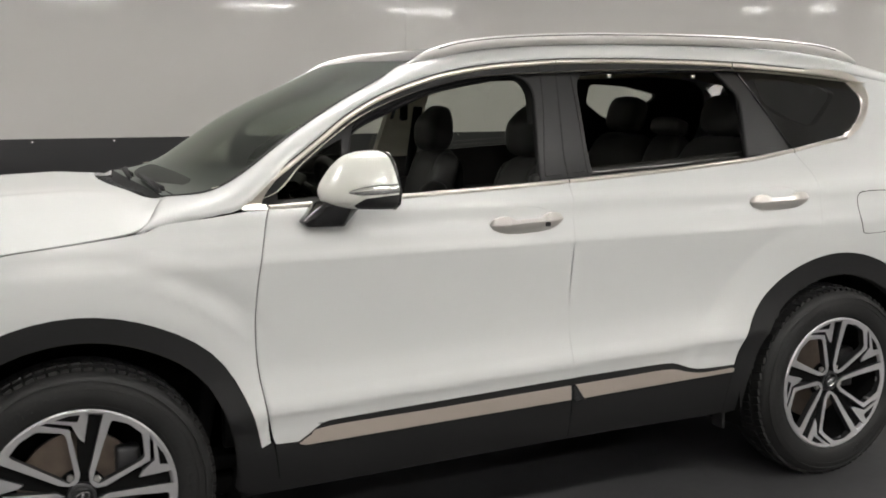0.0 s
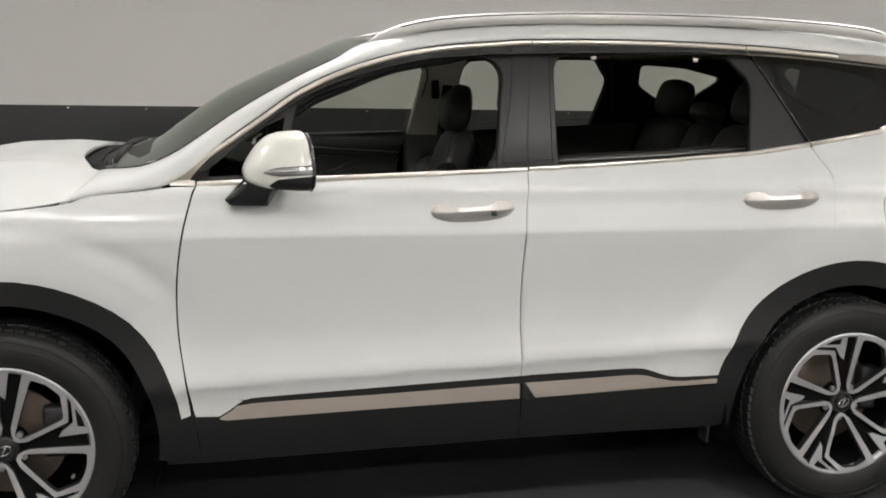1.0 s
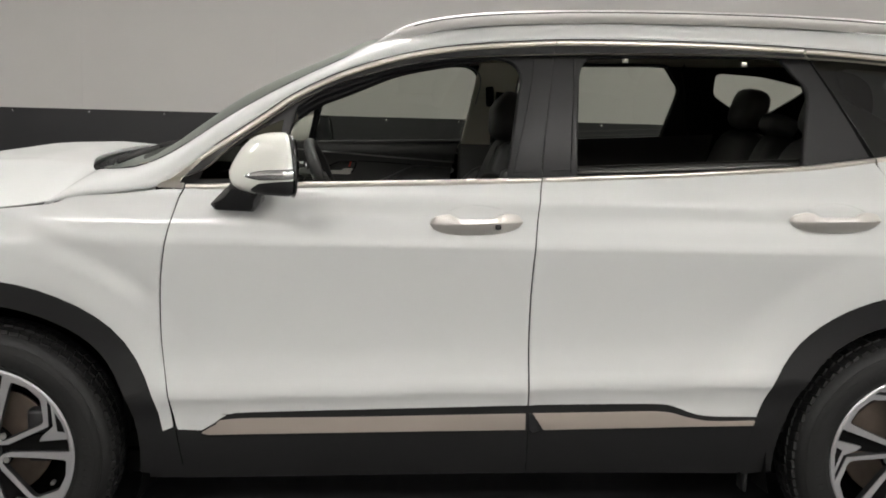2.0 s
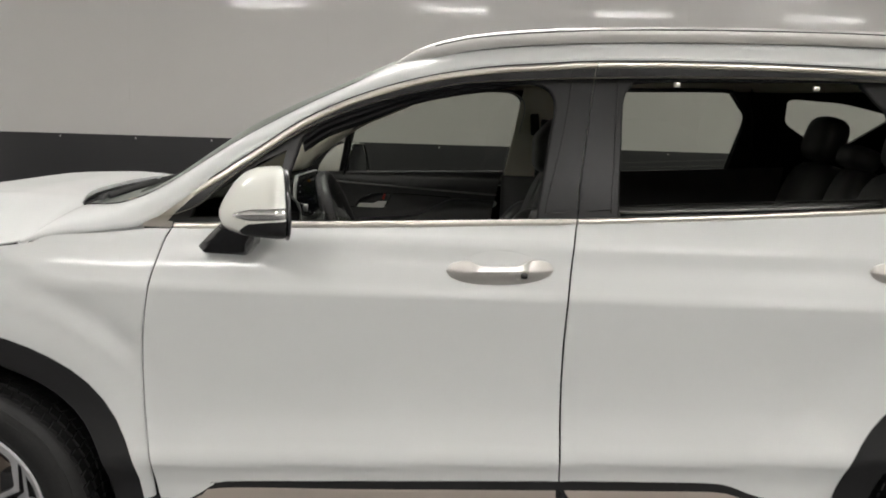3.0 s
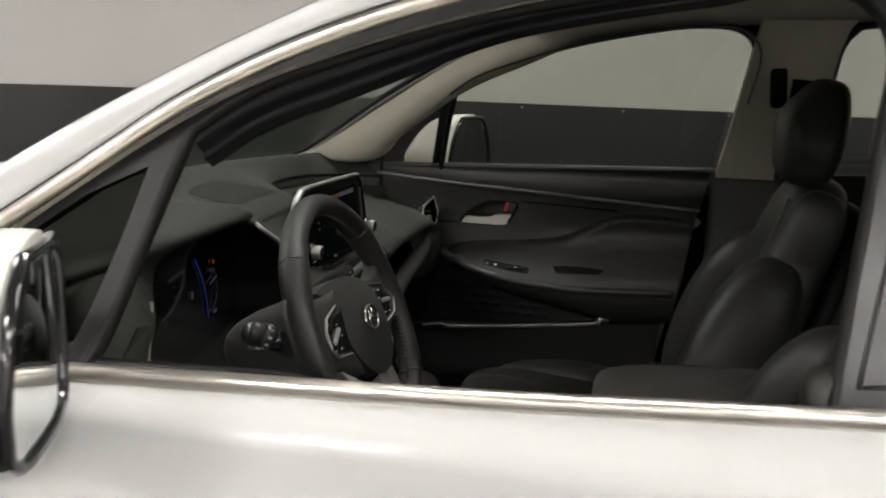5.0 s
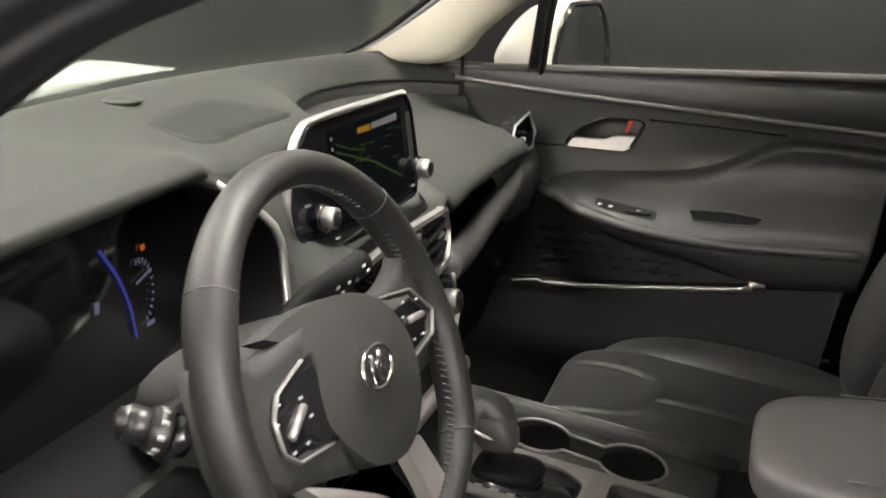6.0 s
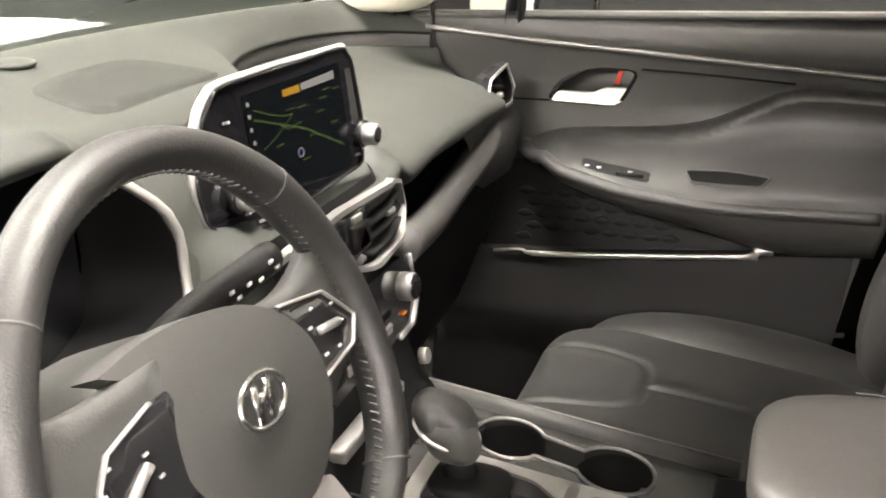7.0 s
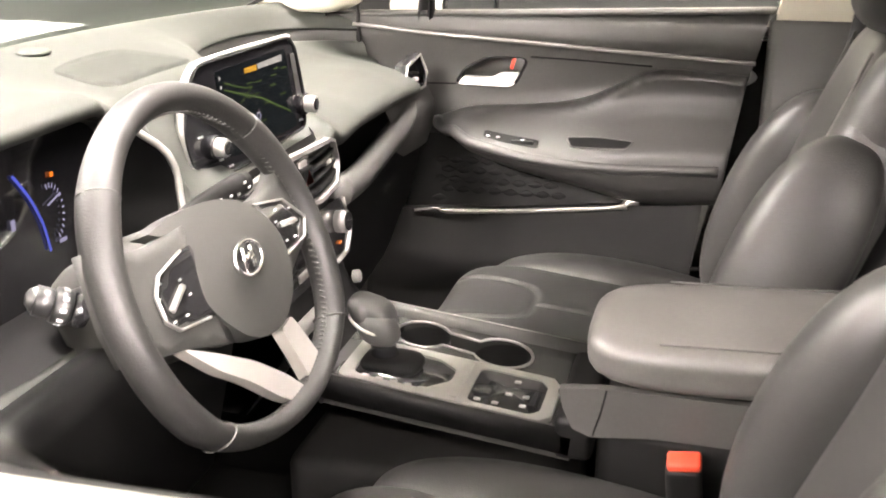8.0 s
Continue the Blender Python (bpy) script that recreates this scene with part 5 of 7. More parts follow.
    part("lock_button", box((0.024, 0.010, 0.028), (1.008, 0.806, 1.097), bevel=0.004, turn=pose(0, 0, 0, 0, 18, 0)), TRIM, ln)
    part("lock_mark", box((0.008, 0.006, 0.024), (0.992, 0.806, 1.097), bevel=0.002, turn=pose(0, 0, 0, 0, 18, 0)), RED, ln, "red lock marker")
    # armrest furniture
    top = lambda x, f: float(smooth_line(ARM_LOW, x) + f * (smooth_line(ARM_UP, x) - smooth_line(ARM_LOW, x)))
    quilted = curve([(0.72, 0.90), (0.80, 0.945), (0.87, 0.945)], 0.02) + [(x, float(ARM_LOW(x)) - 0.032) for x in np.linspace(0.90, 1.405, 18)] + [(x, float(STRIP_Z(x)) - 0.004) for x in np.linspace(1.39, 0.71, 18)]
    bm, nrm = skin(quilted, lambda x, z: lining(x, z) - 0.0025, (), 0.014, 0.006, -1)
    part("quilted_field", fixed(bm), DARK_TRIM, ln, "black quilted field of the door lining")
    # lower lining with the shadow that falls on it put into its colour
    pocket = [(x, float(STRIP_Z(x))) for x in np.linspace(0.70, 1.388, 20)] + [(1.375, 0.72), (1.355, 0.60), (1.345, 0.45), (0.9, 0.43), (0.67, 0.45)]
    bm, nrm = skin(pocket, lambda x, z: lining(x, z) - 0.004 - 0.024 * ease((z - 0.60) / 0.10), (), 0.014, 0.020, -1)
    part("lower_lining", fixed(bm), LOW_TRIM, ln, "lower door lining with map pocket, darkened for shade")
    switches = rounded([(0.955, top(0.955, 0.52)), (1.0, top(1.0, 0.48)), (1.068, top(1.068, 0.44)), (1.066, top(1.066, 0.30)), (1.0, top(1.0, 0.33)), (0.955, top(0.955, 0.38))], r=0.2)
    bm, nrm = skin(switches, lambda x, z: rest(x, z) - 0.002, (), 0.01, 0.004, -1)
    part("switch_panel", fixed(bm), DARK_TRIM, ln, "black window switch strip")
    for x in (0.965, 0.985, 1.035):
        part("switch_mark", box((0.007, 0.003, 0.003), (x, float(rest(x, top(x, 0.42))) - 0.0045, top(x, 0.42)), bevel=0), WHITE_MARK, ln)
    part("window_switch", box((0.045, 0.008, 0.007), (1.035, float(rest(1.035, top(1.035, 0.38))) - 0.002, top(1.035, 0.38)), bevel=0.002), DARK_TRIM, ln)
    # grab pocket without a hollow: a near-black sheet paints its inner shade
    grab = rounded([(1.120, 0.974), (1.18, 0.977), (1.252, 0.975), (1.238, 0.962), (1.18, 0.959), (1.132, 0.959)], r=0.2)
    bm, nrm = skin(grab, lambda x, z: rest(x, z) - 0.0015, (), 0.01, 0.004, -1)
    part("pull_pocket_shade", fixed(bm), UNDER, ln, "dark sheet for the shade in the armrest grab pocket")
    part("pull_edge", sweep([(p[0], float(rest(p[0], p[1])) - 0.002, p[1]) for p in grab], ring(0.0018, 6), closed=True, up=(0, 1, 0)), TRIM, ln)
    seam = [(x, float(rest(x, float(smooth_line(ARM_LOW, x)) + 0.006)) - 0.0010, float(smooth_line(ARM_LOW, x)) + 0.006) for x in np.linspace(0.86, 1.41, 40)]
    part("armrest_seam", sweep(seam, ring(0.0018, 5)), STITCH, ln)
    for i in range(5):
        for j in range(8):
            x, z = 0.845 + 0.034 * j + 0.017 * (i % 2), 0.893 - 0.020 * i
            if z < float(ARM_LOW(x)) - 0.026 and z > float(STRIP_Z(x)) + 0.012:
                part("quilt_tile", blob((0.033, 0.006, 0.019), 1.35, 3, lambda p, x=x, z=z: (x + p[0] + 0.2 * p[2], float(lining(x, z)) - 0.002 + p[1], z + p[2])), DARK_TRIM, ln)

# floor and firewall
part("carpet", box((2.9, 1.50, 0.05), (1.75, 0, 0.355), bevel=0.01), CARPET, car, "black floor carpet")
part("firewall", box((0.05, 1.50, 0.80), (0.42, 0, 0.75), bevel=0.01, turn=pose(0, 0, 0, 0, 10, 0)), UNDER, car)
for s in (-1, 1):
    part("footwell_side", box((0.36, 0.03, 0.62), (0.60, s * 0.775, 0.72), bevel=0.01), DARK_TRIM, car)
    part("sill_trim", box((1.1, 0.10, 0.10), (1.05, s * 0.74, 0.40), bevel=0.02), DARK_TRIM, car)
part("load_floor", box((1.0, 1.3, 0.05), (3.1, 0, 0.72), bevel=0.01), CARPET, car)
part("tail_trim", box((0.05, 1.25, 0.75), (3.42, 0, 0.95), bevel=0.02), DARK_TRIM, car)

# dashboard
dash = new("dashboard")
dash.parent = car
dash["label"] = "grey-green soft dashboard with tablet screen and cluster hood"
BROW = [(0.295, 0.563, 1.190), (0.385, 0.531, 1.190), (0.49, 0.517, 1.188), (0.60, 0.520, 1.184), (0.69, 0.548, 1.180), (0.745, 0.600, 1.176), (0.776, 0.670, 1.172)]
brow_line = np.array(curve(BROW, 0.01))


def dash_edge(y):
    """Rear edge of the upper pad in plan: x and height."""
    if y < -0.22:
        k = float(ease((-0.22 - y) / 0.04))
        return 0.735 + 0.017 * k - 0.06 * float(ease((-0.60 - y) / 0.14)), 1.222 + 0.013 * k - 0.02 * float(ease((-0.58 - y) / 0.15))
    if y < 0.295:
        return float(np.interp(y, [-0.22, -0.15, 0.20, 0.295], [0.735, 0.70, 0.66, 0.563])), float(np.interp(y, [-0.22, -0.12, 0.22, 0.295], [1.222, 1.192, 1.182, 1.190]))
    return float(np.interp(y, brow_line[:, 0], brow_line[:, 1])), float(np.interp(y, brow_line[:, 0], brow_line[:, 2]))


def dash_top_z(x, y, xe, ze, xb):
    top, x1 = 1.233 - 0.03 * y * y, xb + 0.15
    t = min(max((x - x1) / (xe - x1), 0.0), 1.0)
    return top - (top - ze) * t ** 1.2 - 0.045 * max(0.0, (x1 - x) / 0.15) ** 1.6 - 0.008 * max(0, t - 0.93) / 0.07


rows = []
for y in np.concatenate([np.linspace(-0.74, -0.28, 14), np.linspace(-0.262, -0.18, 8), np.linspace(-0.15, 0.28, 20), np.linspace(0.295, 0.70, 28), np.linspace(0.704, 0.776, 20)]):
    xb = 0.295 + 0.15 * y * y
    xe, ze = dash_edge(y)
    r = [(x, y, dash_top_z(x, y, xe, ze, xb)) for x in np.linspace(xb, xe, 22)]
    lip = 1.0 - 0.55 * float(ease((y - 0.20) / 0.08))
    r += [(xe + 0.004 * lip, y, r[-1][2] - 0.008 * lip), (xe - 0.004 * lip, y, r[-1][2] - 0.017 * lip), (xe - 0.05 * lip, y, r[-1][2] - 0.024 * lip)]
    rows.append(r)
part("upper_pad", fixed(sheet(rows)), DASH, dash, "grey-green grained upper pad")


def top_at(x, y):
    xe, ze = dash_edge(y)
    return dash_top_z(x, y, xe, ze, 0.295 + 0.15 * y * y)


grille = rounded([(0.556, -0.072), (0.537, 0.006), (0.535, 0.09), (0.547, 0.125), (0.620, 0.178), (0.630, 0.152), (0.634, 0.058), (0.647, -0.049), (0.640, -0.076), (0.615, -0.082)], r=0.3)
part("speaker_grille", plate(grille, lambda u, v, h: (u, v, top_at(u, v) - 0.003 + h), 0.0045, res=0.02), GRILLE, dash, "fine dark mesh speaker cover")
part("grille_edge", sweep([(u, v, top_at(u, v) + 0.0002) for u, v in grille], ring(0.0008, 6), closed=True), DASH, dash)
part("sun_sensor", blob((0.05, 0.05, 0.012), 2, 5, lambda p: (0.483 + p[0], -0.006 + p[1], top_at(0.483, -0.006) + p[2] + 0.001)), DASH, dash)
# lower pad on the far side and behind the screen
rows = []
for y in np.concatenate([np.linspace(-0.07, 0.68, 44), np.linspace(0.69, 0.776, 18)]):
    xe, ze = dash_edge(y)
    x0, z0 = xe - 0.03, ze - 0.045
    side = float(ease((y - 0.62) / 0.13))
    lip = 0.835 - 0.010 * side - 1.15 * max(0.0, y - 0.69)
    zl = float(np.interp(y, [-0.17, 0.20, 0.25, 0.35, 0.57, 0.745], [1.108, 1.100, 1.068, 1.078, 1.076, 1.060]))
    g = float(ease((y - 0.24) / 0.06))
    pts = [(xe - 0.018 + 0.012 * g, z0 + 0.008 * g), (xe + 0.012, ze - 0.026 - 0.012 * g), (xe + 0.35 * (lip - xe), ze - 0.032 - 0.012 * g - 0.18 * (ze - zl)), (xe + 0.75 * (lip - xe), zl + 0.036), (lip - 0.008, zl + 0.010), (lip, zl), (lip - 0.004, zl - 0.014), (lip - 0.05, zl - 0.030)]
    tab = [(x0 + 0.012, z0), (0.738, 1.150), (0.752, 1.105), (0.785, 1.082), (0.825, 1.088), (0.846, 1.090), (0.846, 1.078), (0.80, 1.068)]
    k = float(ease((y - 0.165) / 0.07))
    pts = [(a[0] + (b[0] - a[0]) * k, a[1] + (b[1] - a[1]) * k) for a, b in zip(tab, pts)]
    rows.append([(q[0], y, q[1]) for q in resample(curve(pts, 0.01), 34)])
part("lower_pad", fixed(sheet(rows)), DASH, dash, "grey-green padded lower dash")
rows = []
for y in np.concatenate([np.linspace(0.25, 0.70, 34), np.linspace(0.704, 0.777, 20)]):
    xe, ze = dash_edge(y)
    rows.append([(xe - 0.012, y, ze - 0.004), (xe - 0.004, y, ze - 0.013), (xe - 0.003, y, ze - 0.026), (xe - 0.006, y, ze - 0.040), (xe - 0.012, y, ze - 0.046)])
part("brow_band", fixed(sheet(rows)), TRIM, dash, "dark padded band under the upper pad edge")
part("brow_groove", sweep([(dash_edge(y)[0] - 0.001, y, dash_edge(y)[1] - 0.0125) for y in np.concatenate([np.linspace(0.30, 0.70, 30), np.linspace(0.704, 0.776, 16)])], ring(0.0022, 6)), DARK_TRIM, dash)
part("dash_gap", sweep([(0.672, 0.777, 1.210), (0.670, 0.778, 1.172), (0.672, 0.776, 1.130)], ring(0.0045, 6)), RUBBER, dash, "dark gap between dashboard and door")
# glove shelf and lower panel
rows = []
for y in np.linspace(0.18, 0.76, 20):
    rows.append([(q[0], y, q[1]) for q in resample([(0.80, 1.052), (0.70, 1.040), (0.695, 0.985), (0.775, 0.968), (0.800, 0.960), (0.806, 0.935), (0.79, 0.85), (0.74, 0.70), (0.66, 0.58)], 26)])
part("glove_shelf", fixed(sheet(rows)), DARK_TRIM, dash, "dark open shelf over the glove box")
rows = []
for y in np.linspace(0.55, 0.775, 12):
    k = float(ease((y - 0.55) / 0.22))
    rows.append([(q[0], y, q[1]) for q in resample([(0.80 + 0.02 * k, 1.050), (0.815 + 0.02 * k, 1.02), (0.80 + 0.03 * k, 0.97), (0.795 + 0.02 * k, 0.93)], 10)])
part("dash_end_panel", fixed(sheet(rows)), TRIM, dash)
part("lower_bolster", sweep(curve([(0.835, 0.215, 0.985), (0.822, 0.35, 0.975), (0.812, 0.50, 0.985), (0.812, 0.62, 1.005), (0.800, 0.70, 1.025)], 0.03), ring(0.022, 10, 0.026)), TRIM, dash)
# side air vent
hexa = [(0.800, 0.672, 1.069), (0.803, 0.686, 1.105), (0.822, 0.714, 1.127), (0.830, 0.733, 1.087), (0.830, 0.720, 1.060), (0.812, 0.686, 1.048)]
mid = np.mean(np.array(hexa), axis=0)
deep = [tuple(mid + (np.array(p) - mid) * 0.86 + np.array([-0.030, 0.012, 0])) for p in hexa]
outer = [tuple(np.array(p) + np.array([-0.012, 0.008, 0])) for p in hexa]
vent = part("side_vent", fixed(sheet([outer, hexa, [tuple(mid + (np.array(p) - mid) * 0.86) for p in hexa], deep], wrap=True, caps=True)), GLOSS_BLACK, dash, "black corner air vent", smooth=False)
part("side_vent_rim", sweep([tuple(mid + (np.array(p) - mid) * 0.95 + np.array([0.002, -0.001, 0])) for p in hexa], ring(0.0028, 6), closed=True), SILVER, vent)
for t in (0.35, 0.62):
    part("vent_blade", box((0.020, 0.030, 0.003), tuple(mid + np.array([-0.012, 0.004, 0.055 * (t - 0.5)])), bevel=0.001, turn=pose(0, 0, 0, 0, 0, 60)), DARK_TRIM, vent)
part("side_vent_knob", box((0.010, 0.010, 0.008), tuple(mid + np.array([0.000, 0.0, -0.006])), bevel=0.002), SILVER, vent)

# tablet screen
SX = lambda y, z: 0.788 + 0.15 * (y - 0.04) - 0.10 * (z - 1.165)
so = rounded([(-0.064, 1.232), (0.148, 1.239), (0.160, 1.222), (0.168, 1.142), (0.156, 1.106), (0.064, 1.095), (-0.02, 1.086), (-0.082, 1.094), (-0.105, 1.112), (-0.111, 1.152), (-0.090, 1.205)], r=0.16)
tablet = part("tablet_screen", plate(so, lambda u, v, h: (SX(u, v) - 0.014 + h, u, v), 0.014, res=0.05), SCREEN_BLACK, dash, "gloss black tablet screen with lit map", sharp=40)
on = lambda y, z, d=0.0: (SX(y, z) + d, y, z)
fr = curve([(0.152, 1.2395), (0.04, 1.238), (-0.050, 1.2345), (-0.074, 1.2265), (-0.094, 1.203), (-0.1125, 1.152), (-0.1075, 1.114), (-0.096, 1.101)], 0.012)
part("screen_frame", sweep([on(p[0], p[1], -0.004) for p in fr], ring(0.0030, 8, 0.0060), up=(1, 0, 0)), SILVER, tablet, "satin silver screen frame")
part("screen_edge", sweep([on(p[0], p[1], 0.001) for p in so], ring(0.0022, 6), closed=True, up=(1, 0, 0)), GLOSS_BLACK, tablet)


def decal(name, pts, material, owner, d=0.0015, f=on):
    bm = bmesh.new()
    bm.faces.new([bm.verts.new(f(*p, d)) for p in pts])
    bmesh.ops.solidify(bm, geom=bm.faces[:], thickness=0.0006)
    return part(name, fixed(bm), material, owner, smooth=False)


decal("map_area", [(-0.028, 1.106), (0.138, 1.112), (0.134, 1.224), (-0.030, 1.218)], SCREEN_MAP, tablet, 0.0008)
decal("side_keys", [(0.148, 1.153), (0.160, 1.155), (0.156, 1.215), (0.145, 1.215)], TRIM, tablet, 0.0008)
decal("map_banner", [(0.031, 1.206), (0.060, 1.206), (0.060, 1.214), (0.031, 1.213)], SCREEN_ORANGE, tablet)
decal("map_banner", [(0.062, 1.207), (0.122, 1.209), (0.123, 1.218), (0.062, 1.214)], SCREEN_WHITE, tablet)


def stripe(name, pts, w, material, owner, d=0.0016, f=on):
    for a, b in zip(pts[:-1], pts[1:]):
        t = np.array(b) - np.array(a)
        n = np.array([-t[1], t[0]]) / np.linalg.norm(t) * w / 2
        decal(name, [tuple(np.array(a) - n), tuple(np.array(b) - n), tuple(np.array(b) + n), tuple(np.array(a) + n)], material, owner, d, f)


stripe("map_road", [(-0.019, 1.193), (0.019, 1.181), (0.062, 1.167), (0.125, 1.136)], 0.0024, SCREEN_ROAD, tablet)
stripe("map_road", [(-0.017, 1.202), (0.007, 1.193), (0.03, 1.187), (0.043, 1.187)], 0.0017, SCREEN_ROAD, tablet)
stripe("map_street", [(-0.01, 1.161), (0.017, 1.172), (0.043, 1.187)], 0.0012, SCREEN_ROAD, tablet)
stripe("map_street", [(0.019, 1.181), (0.032, 1.173), (0.056, 1.176)], 0.0014, SCREEN_ROAD, tablet)
for y, z in ((0.032, 1.191), (0.052, 1.190), (0.090, 1.192), (0.098, 1.200), (0.117, 1.198), (0.084, 1.179), (0.106, 1.163), (0.066, 1.158), (0.009, 1.159), (0.049, 1.136)):
    decal("map_label", [(y, z), (y + 0.014, z + 0.0005), (y + 0.014, z + 0.0020), (y, z + 0.0015)], SCREEN_ROAD, tablet)
for y, z in ((-0.024, 1.209), (-0.024, 1.197), (-0.024, 1.184), (-0.022, 1.171), (-0.020, 1.160)):
    decal("screen_icon", [(y - 0.002, z - 0.002), (y + 0.002, z - 0.002), (y + 0.002, z + 0.002), (y - 0.002, z + 0.002)], SCREEN_WHITE, tablet)
part("map_marker", sweep([on(0.048 + 0.0045 * math.cos(a), 1.145 + 0.0045 * math.sin(a), 0.001) for a in np.linspace(0, 2 * math.pi, 16, endpoint=False)], ring(0.0007, 5), closed=True, up=(1, 0, 0)), DIAL_WHITE, tablet)
for i, (y, z) in enumerate([(-0.058, 1.197), (-0.062, 1.178), (-0.082, 1.143), (-0.048, 1.106), (0.03, 1.103), (-0.03, 1.093), (0.149, 1.117)]):
    decal("key_label", [(y - 0.005, z), (y + 0.005, z), (y + 0.005, z + 0.003), (y - 0.005, z + 0.003)], WHITE_MARK, tablet)
for y, z in ((0.160, 1.140), (-0.060, 1.127)):
    kn = part("knob", disc(on(y, z, 0.0), (1, 0, 0), 0.0125, 0.022, 24), SILVER, tablet, "satin silver rotary knob")
    part("knob_base", disc(on(y, z, -0.001), (1, 0, 0), 0.016, 0.008, 24), GLOSS_BLACK, tablet)
    part("knob_face", disc(on(y, z, 0.0215), (1, 0, 0), 0.009, 0.002, 20), GLOSS_BLACK, kn)

# middle air vents
VX = lambda y, z: 0.862 - 0.25 * max(0, y - 0.12) - 0.12 * (z - 1.06)
vo = rounded([(-0.150, 1.099), (0.0, 1.104), (0.150, 1.094), (0.194, 1.080), (0.203, 1.045), (0.168, 1.018), (0.06, 1.019), (-0.08, 1.060)], r=0.12)
vin = [((p[0] - 0.05) * 0.965 + 0.05, (p[1] - 1.06) * 0.86 + 1.06) for p in vo]
part("vent_frame", plate(vo, lambda u, v, h: (VX(u, v) - 0.006 + h, u, v), 0.010, holes=(vin,), res=0.06), SILVER, dash, "satin silver air vent frame", sharp=40)
vents = part("air_vent", plate(vin, lambda u, v, h: (VX(u, v) - 0.035 + h, u, v), 0.004, res=0.06), DARK_TRIM, dash, "black slatted middle air vents")
for i in range(4):
    z = 1.035 + 0.0155 * i
    for y0, y1 in ((-0.06 - 0.02 * i, 0.005), (0.062, 0.185)):
        part("vent_slat", sweep([(VX(y, z) - 0.012, y, z) for y in np.linspace(y0, y1, 6)], [(-0.011, -0.0022), (0.011, -0.0022), (0.011, 0.0022), (-0.011, 0.0022)]), DARK_TRIM, vents)
part("vent_tab", box((0.016, 0.022, 0.007), (0.852, 0.128, 1.062), bevel=0.002), SILVER, vents)
part("vent_divider", box((0.03, 0.050, 0.066), (0.845, 0.033, 1.060), bevel=0.004), GLOSS_BLACK, vents)
part("hazard_button", box((0.010, 0.036, 0.030), (0.865, 0.028, 1.067), bevel=0.003), DARK_TRIM, vents)
bm = bmesh.new()
bm.faces.new([bm.verts.new(p) for p in ((0.8715, 0.014, 1.058), (0.8715, 0.042, 1.058), (0.8715, 0.028, 1.079))])
bmesh.ops.solidify(bm, geom=bm.faces[:], thickness=0.001)
part("hazard_mark", fixed(bm), RED, vents, "red triangle on the hazard button", smooth=False)
part("start_plate", box((0.004, 0.022, 0.008), (0.862, 0.028, 1.086), bevel=0.001), SILVER, vents)

# centre stack below
rows = []
for y in np.linspace(-0.11, 0.19, 18):
    e = float(ease((abs(y - 0.01) - 0.13) / 0.06)) * 0.03
    rows.append([(q[0] - e, y, q[1]) for q in resample([(0.83, 1.10), (0.848, 1.055), (0.845, 1.02), (0.852, 0.99), (0.862, 0.93), (0.87, 0.89), (0.885, 0.855), (0.905, 0.835), (0.93, 0.80)], 20)])
part("stack_body", fixed(sheet(rows)), DARK_TRIM, dash, "dark centre stack")
CX = lambda y, z: 0.862 + 0.10 * (0.98 - z)
co = rounded([(-0.15, 1.005), (0.165, 1.000), (0.185, 0.945), (0.158, 0.912), (-0.135, 0.912), (-0.165, 0.95)], r=0.12)
clim = part("climate_panel", plate(co, lambda u, v, h: (CX(u, v) - 0.01 + h, u, v), 0.01, res=0.06), GLOSS_BLACK, dash, "gloss black climate control panel", sharp=40)
part("climate_edge", sweep([(CX(y, z) + 0.001, y, z) for y, z in [(0.170, 0.995), (0.186, 0.948), (0.160, 0.913), (0.12, 0.911)]], ring(0.004, 6)), SILVER, clim)
for y in (-0.125, 0.140):
    kn = part("climate_knob", disc((CX(y, 0.967), y, 0.967), (1, 0, 0.1), 0.017, 0.018, 28), SELECTOR, clim)
    part("climate_knob_face", disc((CX(y, 0.967) + 0.0175, y, 0.969), (1, 0, 0.1), 0.0145, 0.002, 24), GLOSS_BLACK, kn)
for i in range(5):
    y = -0.085 + 0.042 * i
    part("climate_key", box((0.006, 0.034, 0.012), (CX(y, 0.935), y, 0.933), bevel=0.002), DARK_TRIM if i % 2 else SILVER, clim)
    part("climate_key", box((0.006, 0.034, 0.012), (CX(y, 0.955), y, 0.953), bevel=0.002), DARK_TRIM, clim)
part("climate_lamp", box((0.002, 0.010, 0.003), (CX(0.13, 0.93) + 0.002, 0.135, 0.936), bevel=0), DIAL_ORANGE, clim)
part("usb_knob", disc((0.885, 0.145, 0.878), (1, 0, 0.2), 0.010, 0.01, 20), SILVER, dash)
part("tray_keys", box((0.02, 0.16, 0.016), (0.885, -0.01, 0.878), bevel=0.004), SILVER, dash)

# cluster hood, face and dials
DX = lambda y, z: 0.765 + 0.22 * (1.225 - z) - 0.032 * float(ease((z - 1.14) / 0.07))
face = [(-0.745, 1.195), (-0.60, 1.215), (-0.26, 1.222), (-0.17, 1.190), (-0.155, 1.10), (-0.165, 1.04), (-0.165, 0.99), (-0.745, 0.975)]
hole = rounded([(-0.655, 1.095), (-0.60, 1.165), (-0.52, 1.205), (-0.28, 1.212), (-0.195, 1.185), (-0.172, 1.10), (-0.20, 1.045), (-0.30, 1.015), (-0.55, 1.020), (-0.63, 1.05)], r=0.35)
part("driver_panel", yz_plate(face, DX, 0.02, (hole,), 0.04), DASH, dash, "grey-green panel round the dials")
